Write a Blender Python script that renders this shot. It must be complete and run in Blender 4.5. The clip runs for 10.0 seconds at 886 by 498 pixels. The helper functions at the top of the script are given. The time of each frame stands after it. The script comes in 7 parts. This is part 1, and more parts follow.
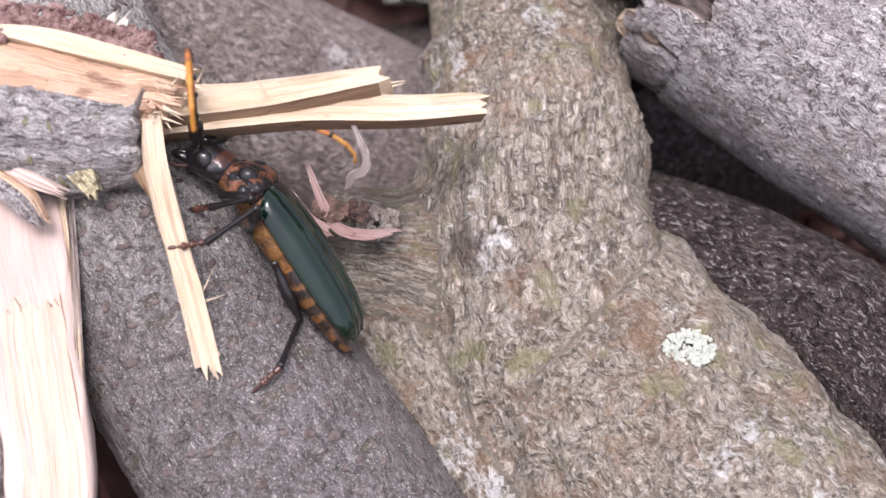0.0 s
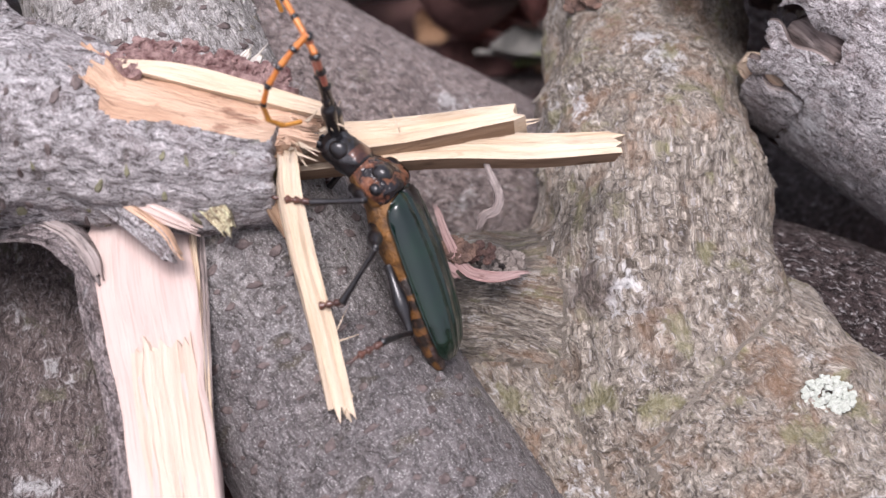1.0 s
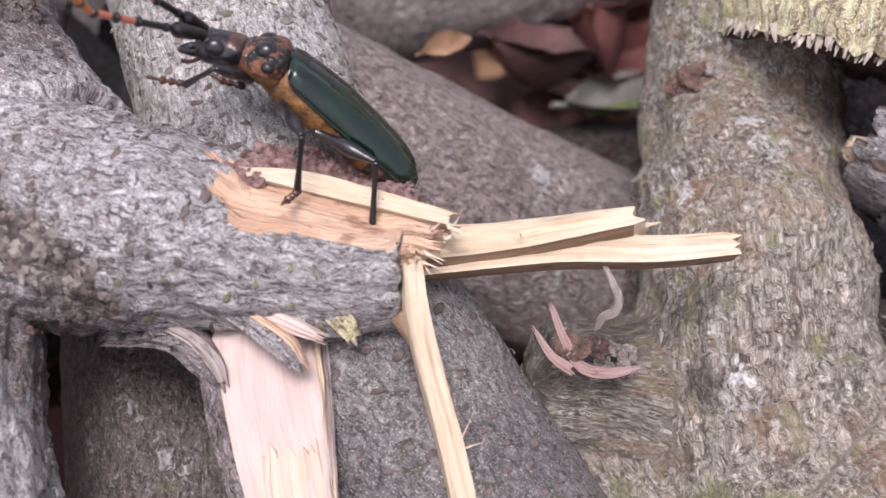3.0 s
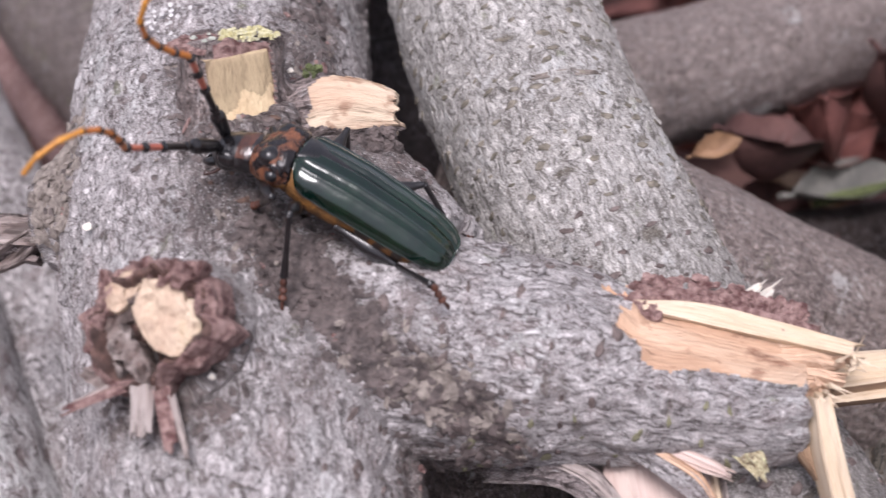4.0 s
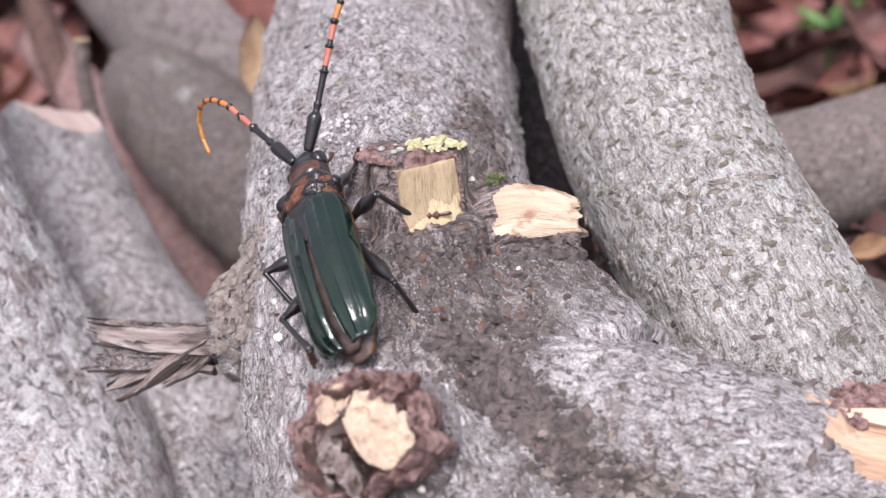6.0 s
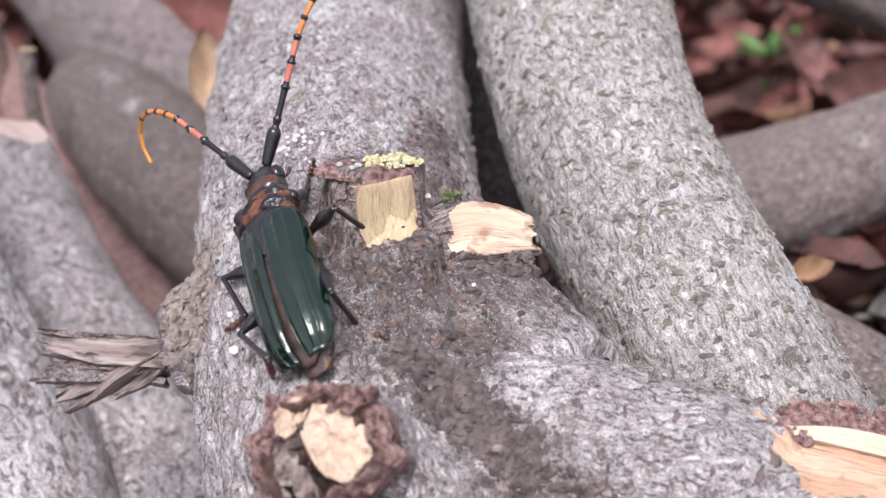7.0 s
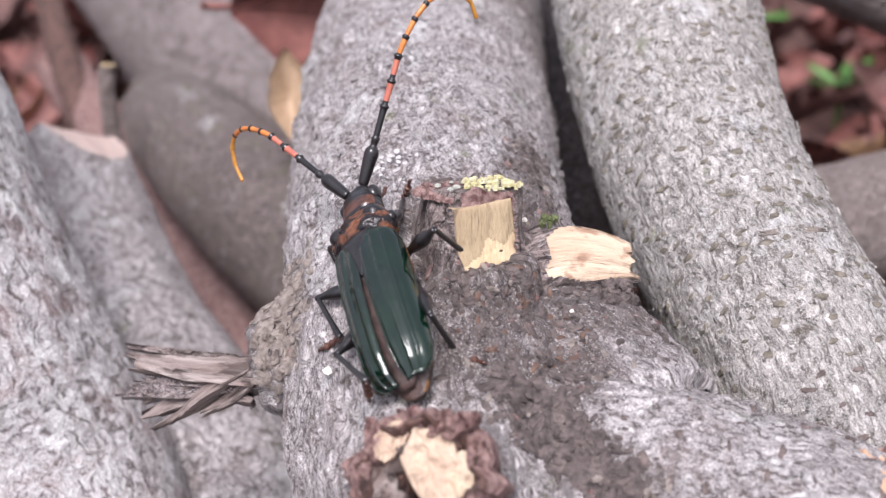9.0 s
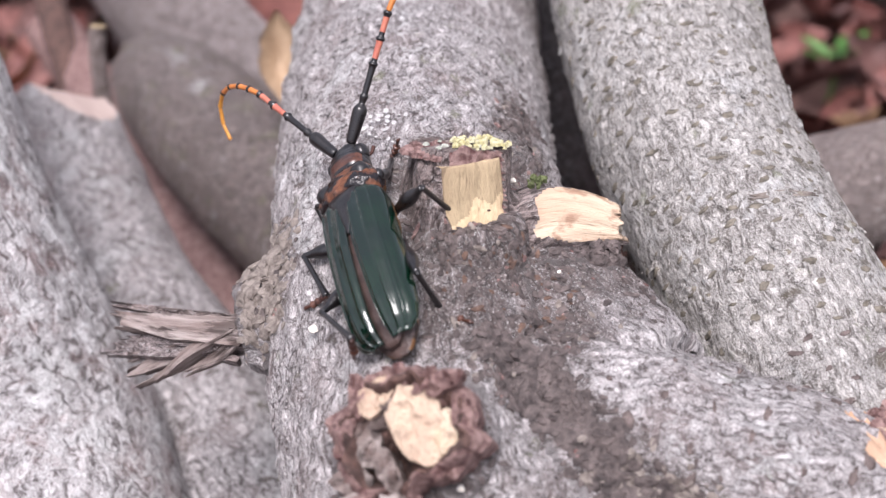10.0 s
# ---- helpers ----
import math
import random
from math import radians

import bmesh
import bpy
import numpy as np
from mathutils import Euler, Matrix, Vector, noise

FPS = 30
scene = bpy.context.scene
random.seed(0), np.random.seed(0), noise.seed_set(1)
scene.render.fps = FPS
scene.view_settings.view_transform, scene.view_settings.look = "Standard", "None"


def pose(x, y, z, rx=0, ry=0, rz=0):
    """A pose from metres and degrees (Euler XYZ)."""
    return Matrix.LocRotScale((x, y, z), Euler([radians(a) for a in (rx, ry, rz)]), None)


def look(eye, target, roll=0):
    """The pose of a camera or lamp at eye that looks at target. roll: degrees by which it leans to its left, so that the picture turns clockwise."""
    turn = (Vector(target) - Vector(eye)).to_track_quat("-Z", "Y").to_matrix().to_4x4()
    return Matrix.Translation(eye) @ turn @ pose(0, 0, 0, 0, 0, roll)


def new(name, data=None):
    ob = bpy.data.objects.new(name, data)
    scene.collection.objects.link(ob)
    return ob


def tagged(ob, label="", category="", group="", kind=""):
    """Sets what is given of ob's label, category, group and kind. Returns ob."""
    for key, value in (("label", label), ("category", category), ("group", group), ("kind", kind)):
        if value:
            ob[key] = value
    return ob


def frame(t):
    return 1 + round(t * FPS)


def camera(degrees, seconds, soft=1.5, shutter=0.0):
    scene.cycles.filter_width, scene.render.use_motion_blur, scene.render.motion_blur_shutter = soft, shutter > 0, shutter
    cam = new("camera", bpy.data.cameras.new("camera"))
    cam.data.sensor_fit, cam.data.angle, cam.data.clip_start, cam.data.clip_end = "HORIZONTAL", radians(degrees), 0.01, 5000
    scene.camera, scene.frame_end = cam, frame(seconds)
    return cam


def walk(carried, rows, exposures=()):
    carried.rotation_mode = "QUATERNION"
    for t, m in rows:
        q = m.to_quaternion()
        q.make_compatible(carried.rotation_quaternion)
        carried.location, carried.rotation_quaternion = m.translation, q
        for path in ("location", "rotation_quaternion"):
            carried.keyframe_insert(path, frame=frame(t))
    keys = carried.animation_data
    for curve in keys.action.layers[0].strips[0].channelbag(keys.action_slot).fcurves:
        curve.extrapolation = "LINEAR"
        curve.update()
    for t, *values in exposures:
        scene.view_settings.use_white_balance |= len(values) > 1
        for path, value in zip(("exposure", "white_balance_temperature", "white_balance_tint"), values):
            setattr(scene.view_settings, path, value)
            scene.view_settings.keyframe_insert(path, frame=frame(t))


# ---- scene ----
cam = camera(38, 10.0, soft=1.3, shutter=0.12)
cam.data.dof.use_dof = True
cam.data.dof.focus_distance = 0.195
cam.data.dof.aperture_fstop = 20.0
walk(cam, [
    (0, look((0.12436, -0.21261, 0.15944), (0.12671, -0.03418, -0.01565), 3)),
    (0.5, look((0.11619, -0.21114, 0.15966), (0.11536, -0.02497, -0.00719), 2.23)),
    (1, look((0.10925, -0.21287, 0.15305), (0.10554, -0.0255, -0.01241), 2.03)),
    (1.5, look((0.10674, -0.20886, 0.15498), (0.10394, -0.02295, -0.01215), 2.16)),
    (2, look((0.10574, -0.2044, 0.16331), (0.1039, -0.01518, -8e-05), 2.46)),
    (2.2, look((0.10592, -0.20459, 0.1631), (0.10442, -0.01634, -0.0014), 2.54)),
    (3.3, look((0.08367, -0.1999, 0.17031), (0.07573, -0.01493, 0.00231), 1.01)),
    (3.5, look((0.07514, -0.19681, 0.17298), (0.06898, -0.00939, 0.00765), 1.69)),
    (4, look((0.03932, -0.19531, 0.17303), (0.03007, -0.00428, 0.01203), -0.27)),
    (4.5, look((0.02228, -0.19477, 0.17044), (0.0032, -0.00056, 0.01417), -2.5)),
    (5, look((0.02087, -0.19414, 0.17227), (4e-05, 0.00404, 0.02131), -2.81)),
    (5.2, look((0.02052, -0.19274, 0.17443), (-0.00044, 0.00642, 0.02478), -2.84)),
    (6.3, look((0.01889, -0.19684, 0.17424), (0.00209, 0.00693, 0.03038), -1.93)),
    (6.5, look((0.02034, -0.19793, 0.17491), (0.00763, 0.00701, 0.03231), -1.24)),
    (7, look((0.01603, -0.19676, 0.17539), (0.00925, 0.00782, 0.03187), 0.48)),
    (7.5, look((0.00866, -0.19595, 0.17195), (-0.00872, 0.00551, 0.02495), -1.36)),
    (8, look((0.01021, -0.19546, 0.17418), (-0.00373, 0.00651, 0.0275), -0.34)),
    (8.5, look((0.00819, -0.19544, 0.17254), (-0.00888, 0.01109, 0.0327), -0.09)),
    (9, look((0.00833, -0.19507, 0.1736), (-0.00753, 0.01173, 0.03402), 0.5)),
    (9.5, look((0.01185, -0.19552, 0.17361), (-0.00256, 0.01057, 0.03283), 0.97)),
    (10, look((0.00937, -0.19538, 0.17129), (-0.00506, 0.00866, 0.02755), 1.3)),
], [(0, 1.1, 6200, 22), (0.5, 1.0, 6200, 22), (2, 0.99, 6200, 22), (3.5, 0.9, 6200, 22), (4, 0.87, 6200, 22), (4.5, 1.03, 6240, 20), (6.5, 1.09, 6240, 20), (10, 1.1, 6240, 20)])

# ---------- world, sun, exposure ----------
world = bpy.data.worlds.new("sky")
scene.world = world
world.use_nodes = True
wn = world.node_tree
sky = wn.nodes.new("ShaderNodeTexSky")
sky.sky_type = "NISHITA"
sky.sun_disc = False
sky.sun_elevation = radians(69)
sky.sun_rotation = radians(-168)
sky.dust_density = 4.0
sky.ozone_density = 1.0
haze = wn.nodes.new("ShaderNodeHueSaturation")
haze.inputs["Saturation"].default_value = 0.3
wn.links.new(sky.outputs[0], haze.inputs["Color"])
wn.links.new(haze.outputs[0], wn.nodes["Background"].inputs[0])
wn.nodes["Background"].inputs[1].default_value = 0.11

sun_data = bpy.data.lights.new("sun", "SUN")
sun_data.energy = 1.7
sun_data.angle = radians(24)
sun_data.color = (1.0, 0.96, 0.9)
sun = new("sun", sun_data)
sun.matrix_world = look((-0.08, -0.38, 1.0), (0, 0, 0))


# ---------- shader helpers ----------
class Shader:
    """A small wrapper to write node materials in lines."""

    def __init__(self, name):
        self.mat = bpy.data.materials.new(name)
        self.mat.use_nodes = True
        self.tree = self.mat.node_tree
        self.bsdf = self.tree.nodes["Principled BSDF"]

    def node(self, kind, links=None, **props):
        n = self.tree.nodes.new(kind)
        for key, value in props.items():
            if key == "operation":
                n.operation = value
            elif key == "feature":
                n.feature = value
            elif key == "blend":
                n.data_type = "RGBA"
                n.blend_type = value
            elif key == "attribute":
                n.attribute_name = value
        for socket, value in (links or {}).items():
            self.put(n.inputs[socket], value)
        return n

    def put(self, socket, value):
        if isinstance(value, bpy.types.NodeSocket):
            self.tree.links.new(value, socket)
        elif isinstance(value, tuple) and len(value) == 3 and socket.type == "RGBA":
            socket.default_value = (*value, 1)
        else:
            socket.default_value = value

    def coords(self, attribute=None):
        if attribute:
            return self.node("ShaderNodeAttribute", attribute=attribute).outputs["Vector"]
        return self.node("ShaderNodeTexCoord").outputs["Object"]

    def scaled(self, vec, sx, sy, sz):
        return self.node("ShaderNodeVectorMath", {0: vec, 1: (sx, sy, sz)}, operation="MULTIPLY").outputs[0]

    def moved(self, vec, offset):
        return self.node("ShaderNodeVectorMath", {0: vec, 1: offset}, operation="ADD").outputs[0]

    def noise(self, vec, scale, detail=4.0, rough=0.6, distortion=0.0):
        return self.node("ShaderNodeTexNoise", {"Vector": vec, "Scale": scale, "Detail": detail, "Roughness": rough, "Distortion": distortion}).outputs[0]

    def cells(self, vec, randomness=1.0):
        n = self.node("ShaderNodeTexVoronoi")
        n.voronoi_dimensions = "2D"
        self.put(n.inputs["Vector"], vec)
        n.inputs["Scale"].default_value, n.inputs["Randomness"].default_value = 1.0, randomness
        return n

    def ramp(self, value, lo, hi, a=0.0, b=1.0):
        return self.node("ShaderNodeMapRange", {0: value, 1: lo, 2: hi, 3: a, 4: b}).outputs[0]

    def math(self, op, a, b=0.0):
        return self.node("ShaderNodeMath", {0: a, 1: b}, operation=op).outputs[0]

    def mix(self, fac, a, b, blend="MIX"):
        return self.node("ShaderNodeMix", {0: fac, 6: a, 7: b}, blend=blend).outputs[2]

    def bump(self, height, distance, strength=1.0, normal=None):
        links = {"Height": height, "Distance": distance, "Strength": strength}
        if normal is not None:
            links["Normal"] = normal
        return self.node("ShaderNodeBump", links).outputs[0]

    def done(self, **sockets):
        for key, value in sockets.items():
            self.put(self.bsdf.inputs[key.replace("_", " ")], value)
        return self.mat


def bark(name, light, mid, dark, mark, marks=0.5, moss=None, moss_at=0.66, white=0.62, seed=0.0, fine=1.0, scar=(0.125, 0.097, 0.089), stain=None, old=None, curl=0.65, gloss=0.5, along=520.0, cells=(170.0, 470.0), speckle=0.6):
    """Smooth grey tree bark: curly flakes along the stem, cross-grain lenticels, pale lichen film, stains.
    The mesh attribute scar tells where old rough brown bark covers it."""
    s = Shader(name)
    co = s.moved(s.coords("bark"), (seed, seed * 0.37, seed * 1.9))
    scarred = s.node("ShaderNodeAttribute", attribute="scar").outputs["Fac"]
    warp = s.node("ShaderNodeTexNoise", {"Vector": co, "Scale": 260.0, "Detail": 2.0}).outputs["Color"]
    wavy = s.node("ShaderNodeVectorMath", {0: co, 1: s.scaled(warp, 0.0035, 0.0035, 0.0045)}, operation="ADD").outputs[0]
    broad = s.noise(co, 42.0, 3.0)
    blotch = s.noise(wavy, 240.0, 4.0, 0.65)
    flake = s.noise(s.scaled(wavy, 1050.0 * fine, 1050.0 * fine, along * fine), 1.0, 5.0, 0.66, curl)
    thread = s.noise(s.scaled(wavy, 2200.0, 2200.0, 600.0), 1.0, 3.0, 0.65, 0.6)
    grain = s.noise(co, 3600.0, 3.0, 0.7)
    # lenticels: short dark lens shapes across the stem, in some cells only
    flat = s.moved(s.coords("unroll"), (seed, seed * 0.6, 0.0))
    flat = s.node("ShaderNodeVectorMath", {0: flat, 1: s.scaled(warp, 0.004, 0.002, 0.0)}, operation="ADD").outputs[0]
    cell = s.cells(s.scaled(flat, cells[0], cells[1], 0.0))
    picked = s.ramp(s.node("ShaderNodeSeparateColor", {0: cell.outputs["Color"]}).outputs[0], 1.0 - marks, 1.04 - marks)
    core = s.math("MULTIPLY", s.ramp(s.math("ADD", cell.outputs[0], s.math("MULTIPLY", flake, 0.45)), 0.36, 0.56, 1.0, 0.0), picked)
    rim = s.math("MULTIPLY", s.ramp(s.math("ABSOLUTE", s.math("SUBTRACT", cell.outputs[0], 0.38)), 0.0, 0.09, 1.0, 0.0), picked)
    ridge = s.ramp(s.math("ABSOLUTE", s.math("SUBTRACT", flake, 0.5)), 0.0, 0.075, 1.0, 0.0)
    col = s.mix(s.ramp(blotch, 0.36, 0.62), mid, light)
    col = s.mix(s.ramp(broad, 0.42, 0.62, 0.0, 0.6), col, mid)
    col = s.mix(s.ramp(s.noise(s.moved(co, (0.4, 0.1, 0.6)), 75.0, 4.0, 0.6), 0.52, 0.7, 0.0, 0.55), col, dark)
    col = s.mix(s.ramp(flake, 0.39, 0.48, 0.9, 0.0), col, dark)
    # pale flakes, whitened further to paint in the bark's small glints
    col = s.mix(s.ramp(flake, 0.53, 0.61, 0.0, 0.95), col, tuple(min(0.8, v * 1.5) for v in light))
    col = s.mix(s.math("MULTIPLY", ridge, 0.4 * curl), col, tuple(min(0.8, v * 1.55) for v in light))
    col = s.mix(s.ramp(thread, 0.34, 0.46, 0.6, 0.0), col, dark)
    col = s.mix(s.ramp(thread, 0.56, 0.66, 0.0, 0.5), col, (0.68, 0.66, 0.65))
    if stain:
        col = s.mix(s.ramp(s.noise(s.moved(wavy, (0.2, 0.5, 0.8)), 120.0, 4.0, 0.65), 0.5, 0.68, 0.0, 0.65), col, stain)
    pale = s.ramp(s.math("ADD", s.noise(s.moved(co, (0.7, 0.2, 0.1)), 80.0, 4.0, 0.7), s.math("MULTIPLY", s.math("SUBTRACT", flake, 0.5), 0.5)), white, white + 0.09)
    col = s.mix(s.math("MULTIPLY", pale, 0.8), col, (0.66, 0.66, 0.65))
    if moss:
        green = s.ramp(s.noise(s.moved(co, (0.3, 0.9, 0.4)), 170.0, 4.0, 0.6), moss_at, moss_at + 0.09)
        col = s.mix(s.math("MULTIPLY", green, 0.65), col, moss)
    if old:
        # older purple bark towards the butt of the log, darkened for the branch's shadow
        start, stop, tone = old
        z = s.node("ShaderNodeSeparateXYZ", {0: s.coords("bark")}).outputs[2]
        where = s.math("ADD", z, s.math("MULTIPLY", s.math("SUBTRACT", broad, 0.5), 0.09))
        col = s.mix(s.ramp(where, start, stop, 0.85, 0.0), col, s.mix(s.ramp(flake, 0.38, 0.6), tuple(v * 0.32 for v in tone), tone))
    col = s.mix(s.math("MULTIPLY", rim, 0.3), col, light)
    col = s.mix(s.math("MULTIPLY", core, 0.82), col, mark)
    rough_brown = s.mix(s.ramp(flake, 0.38, 0.6), tuple(v * 0.3 for v in scar), tuple(v * 1.25 for v in scar))
    rough_brown = s.mix(s.ramp(thread, 0.55, 0.7, 0.0, 0.5), rough_brown, (0.4, 0.34, 0.31))
    edge = s.math("ADD", scarred, s.math("MULTIPLY", s.math("SUBTRACT", blotch, 0.5), 1.1))
    col = s.mix(s.ramp(edge, 0.25, 0.95, 0.0, 0.88), col, rough_brown)
    col = s.mix(s.ramp(grain, 0.34, 0.52, speckle, 0.0), col, dark)
    col = s.mix(s.ramp(grain, 0.55, 0.66, 0.0, speckle), col, tuple(min(0.8, v * 1.6) for v in light))
    h = s.math("ADD", s.math("MULTIPLY", flake, 1.4), s.math("MULTIPLY", thread, 0.35))
    h = s.math("ADD", h, s.math("MULTIPLY", s.math("SUBTRACT", rim, core), 0.3))
    h = s.math("ADD", h, s.math("MULTIPLY", blotch, 1.3))
    n = s.bump(h, 0.0013, 1.0)
    n = s.bump(grain, 0.00015, 0.8, n)
    return s.done(Base_Color=col, Roughness=s.ramp(blotch, 0.3, 0.7, 0.6, 0.33), Normal=n, Specular_IOR_Level=gloss)


def raw_wood(name, pale, tan, stain, along=(900.0, 900.0, 60.0), attribute="bark", stained=0.62, deep=0.0006):
    """Freshly torn wood: long fibres, tan bands, some dark flecks."""
    s = Shader(name)
    co = s.coords(attribute)
    fibre = s.noise(s.scaled(co, *along), 1.0, 5.0, 0.65, 0.3)
    fine = s.noise(s.scaled(co, along[0] * 4, along[1] * 4, along[2] * 3), 1.0, 3.0, 0.7)
    band = s.noise(s.scaled(co, along[0] * 0.3, along[1] * 0.3, along[2] * 0.6), 1.0, 3.0, 0.6)
    spot = s.noise(s.scaled(co, along[0] * 0.5, along[1] * 0.5, along[2] * 2.2), 1.0, 4.0, 0.6)
    col = s.mix(s.ramp(band, 0.38, 0.62), pale, tan)
    col = s.mix(s.ramp(fibre, 0.5, 0.72, 0.0, 0.5), col, tan)
    col = s.mix(s.ramp(spot, stained, stained + 0.1, 0.0, 0.7), col, stain)
    col = s.mix(s.ramp(fine, 0.3, 0.5, 0.35, 0.0), col, stain)
    h = s.math("ADD", fibre, s.math("MULTIPLY", fine, 0.4))
    return s.done(Base_Color=col, Roughness=0.75, Normal=s.bump(h, deep, 0.9), Specular_IOR_Level=0.3)


def plain(name, a, b, scale, rough=0.7, bump_size=0.0002, metallic=0.0, coat=0.0, spec=0.5):
    s = Shader(name)
    co = s.coords()
    n1, n2 = s.noise(co, scale, 4.0), s.noise(co, scale * 7, 3.0)
    col = s.mix(s.ramp(n1, 0.35, 0.65), a, b)
    col = s.mix(s.ramp(n2, 0.3, 0.5, 0.3, 0.0), col, tuple(v * 0.5 for v in a))
    nrm = s.bump(s.math("ADD", n1, s.math("MULTIPLY", n2, 0.5)), bump_size, 0.8)
    return s.done(Base_Color=col, Roughness=rough, Metallic=metallic, Coat_Weight=coat, Coat_Roughness=0.05, Normal=nrm, Specular_IOR_Level=spec)


GREY_BARK = bark("pale_grey_bark", (0.53, 0.5, 0.495), (0.31, 0.28, 0.278), (0.08, 0.062, 0.058), (0.13, 0.1, 0.085), marks=0.1, moss=(0.2, 0.21, 0.11), moss_at=0.64, white=0.57, seed=0.0, stain=(0.22, 0.165, 0.155))
DASH_BARK = bark("dashed_grey_bark", (0.51, 0.49, 0.465), (0.35, 0.33, 0.308), (0.12, 0.104, 0.09), (0.12, 0.1, 0.07), marks=0.1, moss=(0.25, 0.27, 0.16), moss_at=0.63, white=0.56, seed=1.3, cells=(120.0, 330.0), curl=0.45, old=(0.1, 0.17, (0.145, 0.124, 0.127)))
OLIVE_BARK = bark("olive_grey_bark", (0.36, 0.32, 0.265), (0.215, 0.18, 0.14), (0.08, 0.062, 0.046), (0.13, 0.09, 0.065), marks=0.04, moss=(0.23, 0.22, 0.1), moss_at=0.57, white=0.6, seed=3.7, fine=0.95, along=800.0, curl=0.3, stain=(0.27, 0.155, 0.085), speckle=0.22)
BROWN_BARK = bark("purple_brown_bark", (0.3, 0.258, 0.25), (0.165, 0.135, 0.13), (0.05, 0.036, 0.033), (0.085, 0.065, 0.055), marks=0.2, white=0.7, seed=4.4)
DIM_BARK = bark("weathered_brown_bark", (0.31, 0.255, 0.235), (0.2, 0.16, 0.15), (0.08, 0.06, 0.054), (0.11, 0.085, 0.065), marks=0.05, moss=(0.19, 0.19, 0.11), white=0.62, seed=5.2)
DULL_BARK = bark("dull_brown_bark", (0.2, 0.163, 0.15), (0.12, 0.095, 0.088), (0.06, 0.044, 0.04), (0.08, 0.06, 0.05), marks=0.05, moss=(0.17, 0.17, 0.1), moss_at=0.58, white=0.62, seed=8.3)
# dark bark with the deep shade inside the pile put into its colour
SHADED_BARK = bark("shaded_dark_bark", (0.075, 0.058, 0.055), (0.038, 0.029, 0.028), (0.011, 0.008, 0.008), (0.03, 0.022, 0.02), marks=0.2, white=0.85, seed=7.7, gloss=0.08)
TAN_BARK = bark("yellow_tan_bark", (0.62, 0.53, 0.33), (0.46, 0.38, 0.23), (0.16, 0.11, 0.065), (0.2, 0.15, 0.08), marks=0.05, moss=(0.3, 0.3, 0.1), moss_at=0.55, seed=6.9, fine=0.8, along=170.0)
CURL_BARK = bark("curly_grey_bark", (0.58, 0.55, 0.545), (0.33, 0.3, 0.298), (0.075, 0.06, 0.058), (0.13, 0.1, 0.085), marks=0.06, moss=(0.2, 0.21, 0.11), moss_at=0.68, white=0.54, seed=9.1, fine=0.42, curl=1.1, stain=(0.24, 0.15, 0.14))
CREAM_WOOD = raw_wood("fresh_split_wood", (0.62, 0.52, 0.395), (0.53, 0.41, 0.28), (0.28, 0.17, 0.1), stained=0.66)
CHIP_WOOD = raw_wood("tan_torn_wood", (0.64, 0.46, 0.33), (0.56, 0.36, 0.24), (0.2, 0.085, 0.05), along=(600.0, 600.0, 90.0), stained=0.55, deep=0.0014)
PINK_WOOD = raw_wood("pinkish_bare_wood", (0.54, 0.44, 0.39), (0.47, 0.36, 0.32), (0.3, 0.2, 0.165), along=(800.0, 800.0, 24.0), stained=0.72, deep=0.0002)
PALE_LAYER = raw_wood("pale_inner_wood", (0.56, 0.465, 0.375), (0.49, 0.385, 0.305), (0.3, 0.2, 0.15), along=(800.0, 800.0, 30.0), stained=0.7, deep=0.0003)
# brown torn wood; also put on the cream splinters' flanks as their shade
BROWN_SPLIT = raw_wood("brown_split_wood", (0.33, 0.225, 0.145), (0.21, 0.135, 0.085), (0.1, 0.06, 0.036), stained=0.6)
OLD_WOOD = raw_wood("weathered_broken_wood", (0.4, 0.35, 0.325), (0.18, 0.13, 0.115), (0.045, 0.032, 0.028), stained=0.48, deep=0.001)


# ---------- mesh helpers ----------
def vnoise(p, seed=0):
    """Smooth lattice noise, 0 to 1, for an array of points."""
    p = np.asarray(p, float) + seed * 17.31
    i = np.floor(p).astype(np.int64)
    f = p - i
    f = f * f * (3 - 2 * f)
    out = np.zeros(len(p))
    for dx in (0, 1):
        for dy in (0, 1):
            for dz in (0, 1):
                h = (i[:, 0] + dx) * 374761393 + (i[:, 1] + dy) * 668265263 + (i[:, 2] + dz) * 2147483647
                h = (h ^ (h >> 13)) * 1274126177
                v = ((h ^ (h >> 16)) & 0xFFFF) / 65535.0
                w = (f[:, 0] if dx else 1 - f[:, 0]) * (f[:, 1] if dy else 1 - f[:, 1]) * (f[:, 2] if dz else 1 - f[:, 2])
                out += v * w
    return out


def fbm(p, seed=0, octaves=3):
    p = np.asarray(p, float)
    return sum(vnoise(p * 2**k, seed + k) * 0.5**k for k in range(octaves)) / sum(0.5**k for k in range(octaves)) - 0.5


def smooth_path(points, n):
    """n even steps along a Catmull-Rom curve through rows of any width."""
    p = np.asarray(points, float)
    p = np.vstack([2 * p[0] - p[1], p, 2 * p[-1] - p[-2]])
    dense = []
    for k in range(1, len(p) - 2):
        u = np.linspace(0, 1, 24, endpoint=False)[:, None]
        a, b, c, d = p[k - 1], p[k], p[k + 1], p[k + 2]
        dense.append(0.5 * (2 * b + (c - a) * u + (2 * a - 5 * b + 4 * c - d) * u**2 + (3 * b - a - 3 * c + d) * u**3))
    dense = np.vstack(dense + [p[-2:-1]])
    s = np.r_[0, np.cumsum(np.linalg.norm(np.diff(dense[:, :3], axis=0), axis=1))]
    at = np.linspace(0, s[-1], n)
    return np.stack([np.interp(at, s, col) for col in dense.T], 1), at


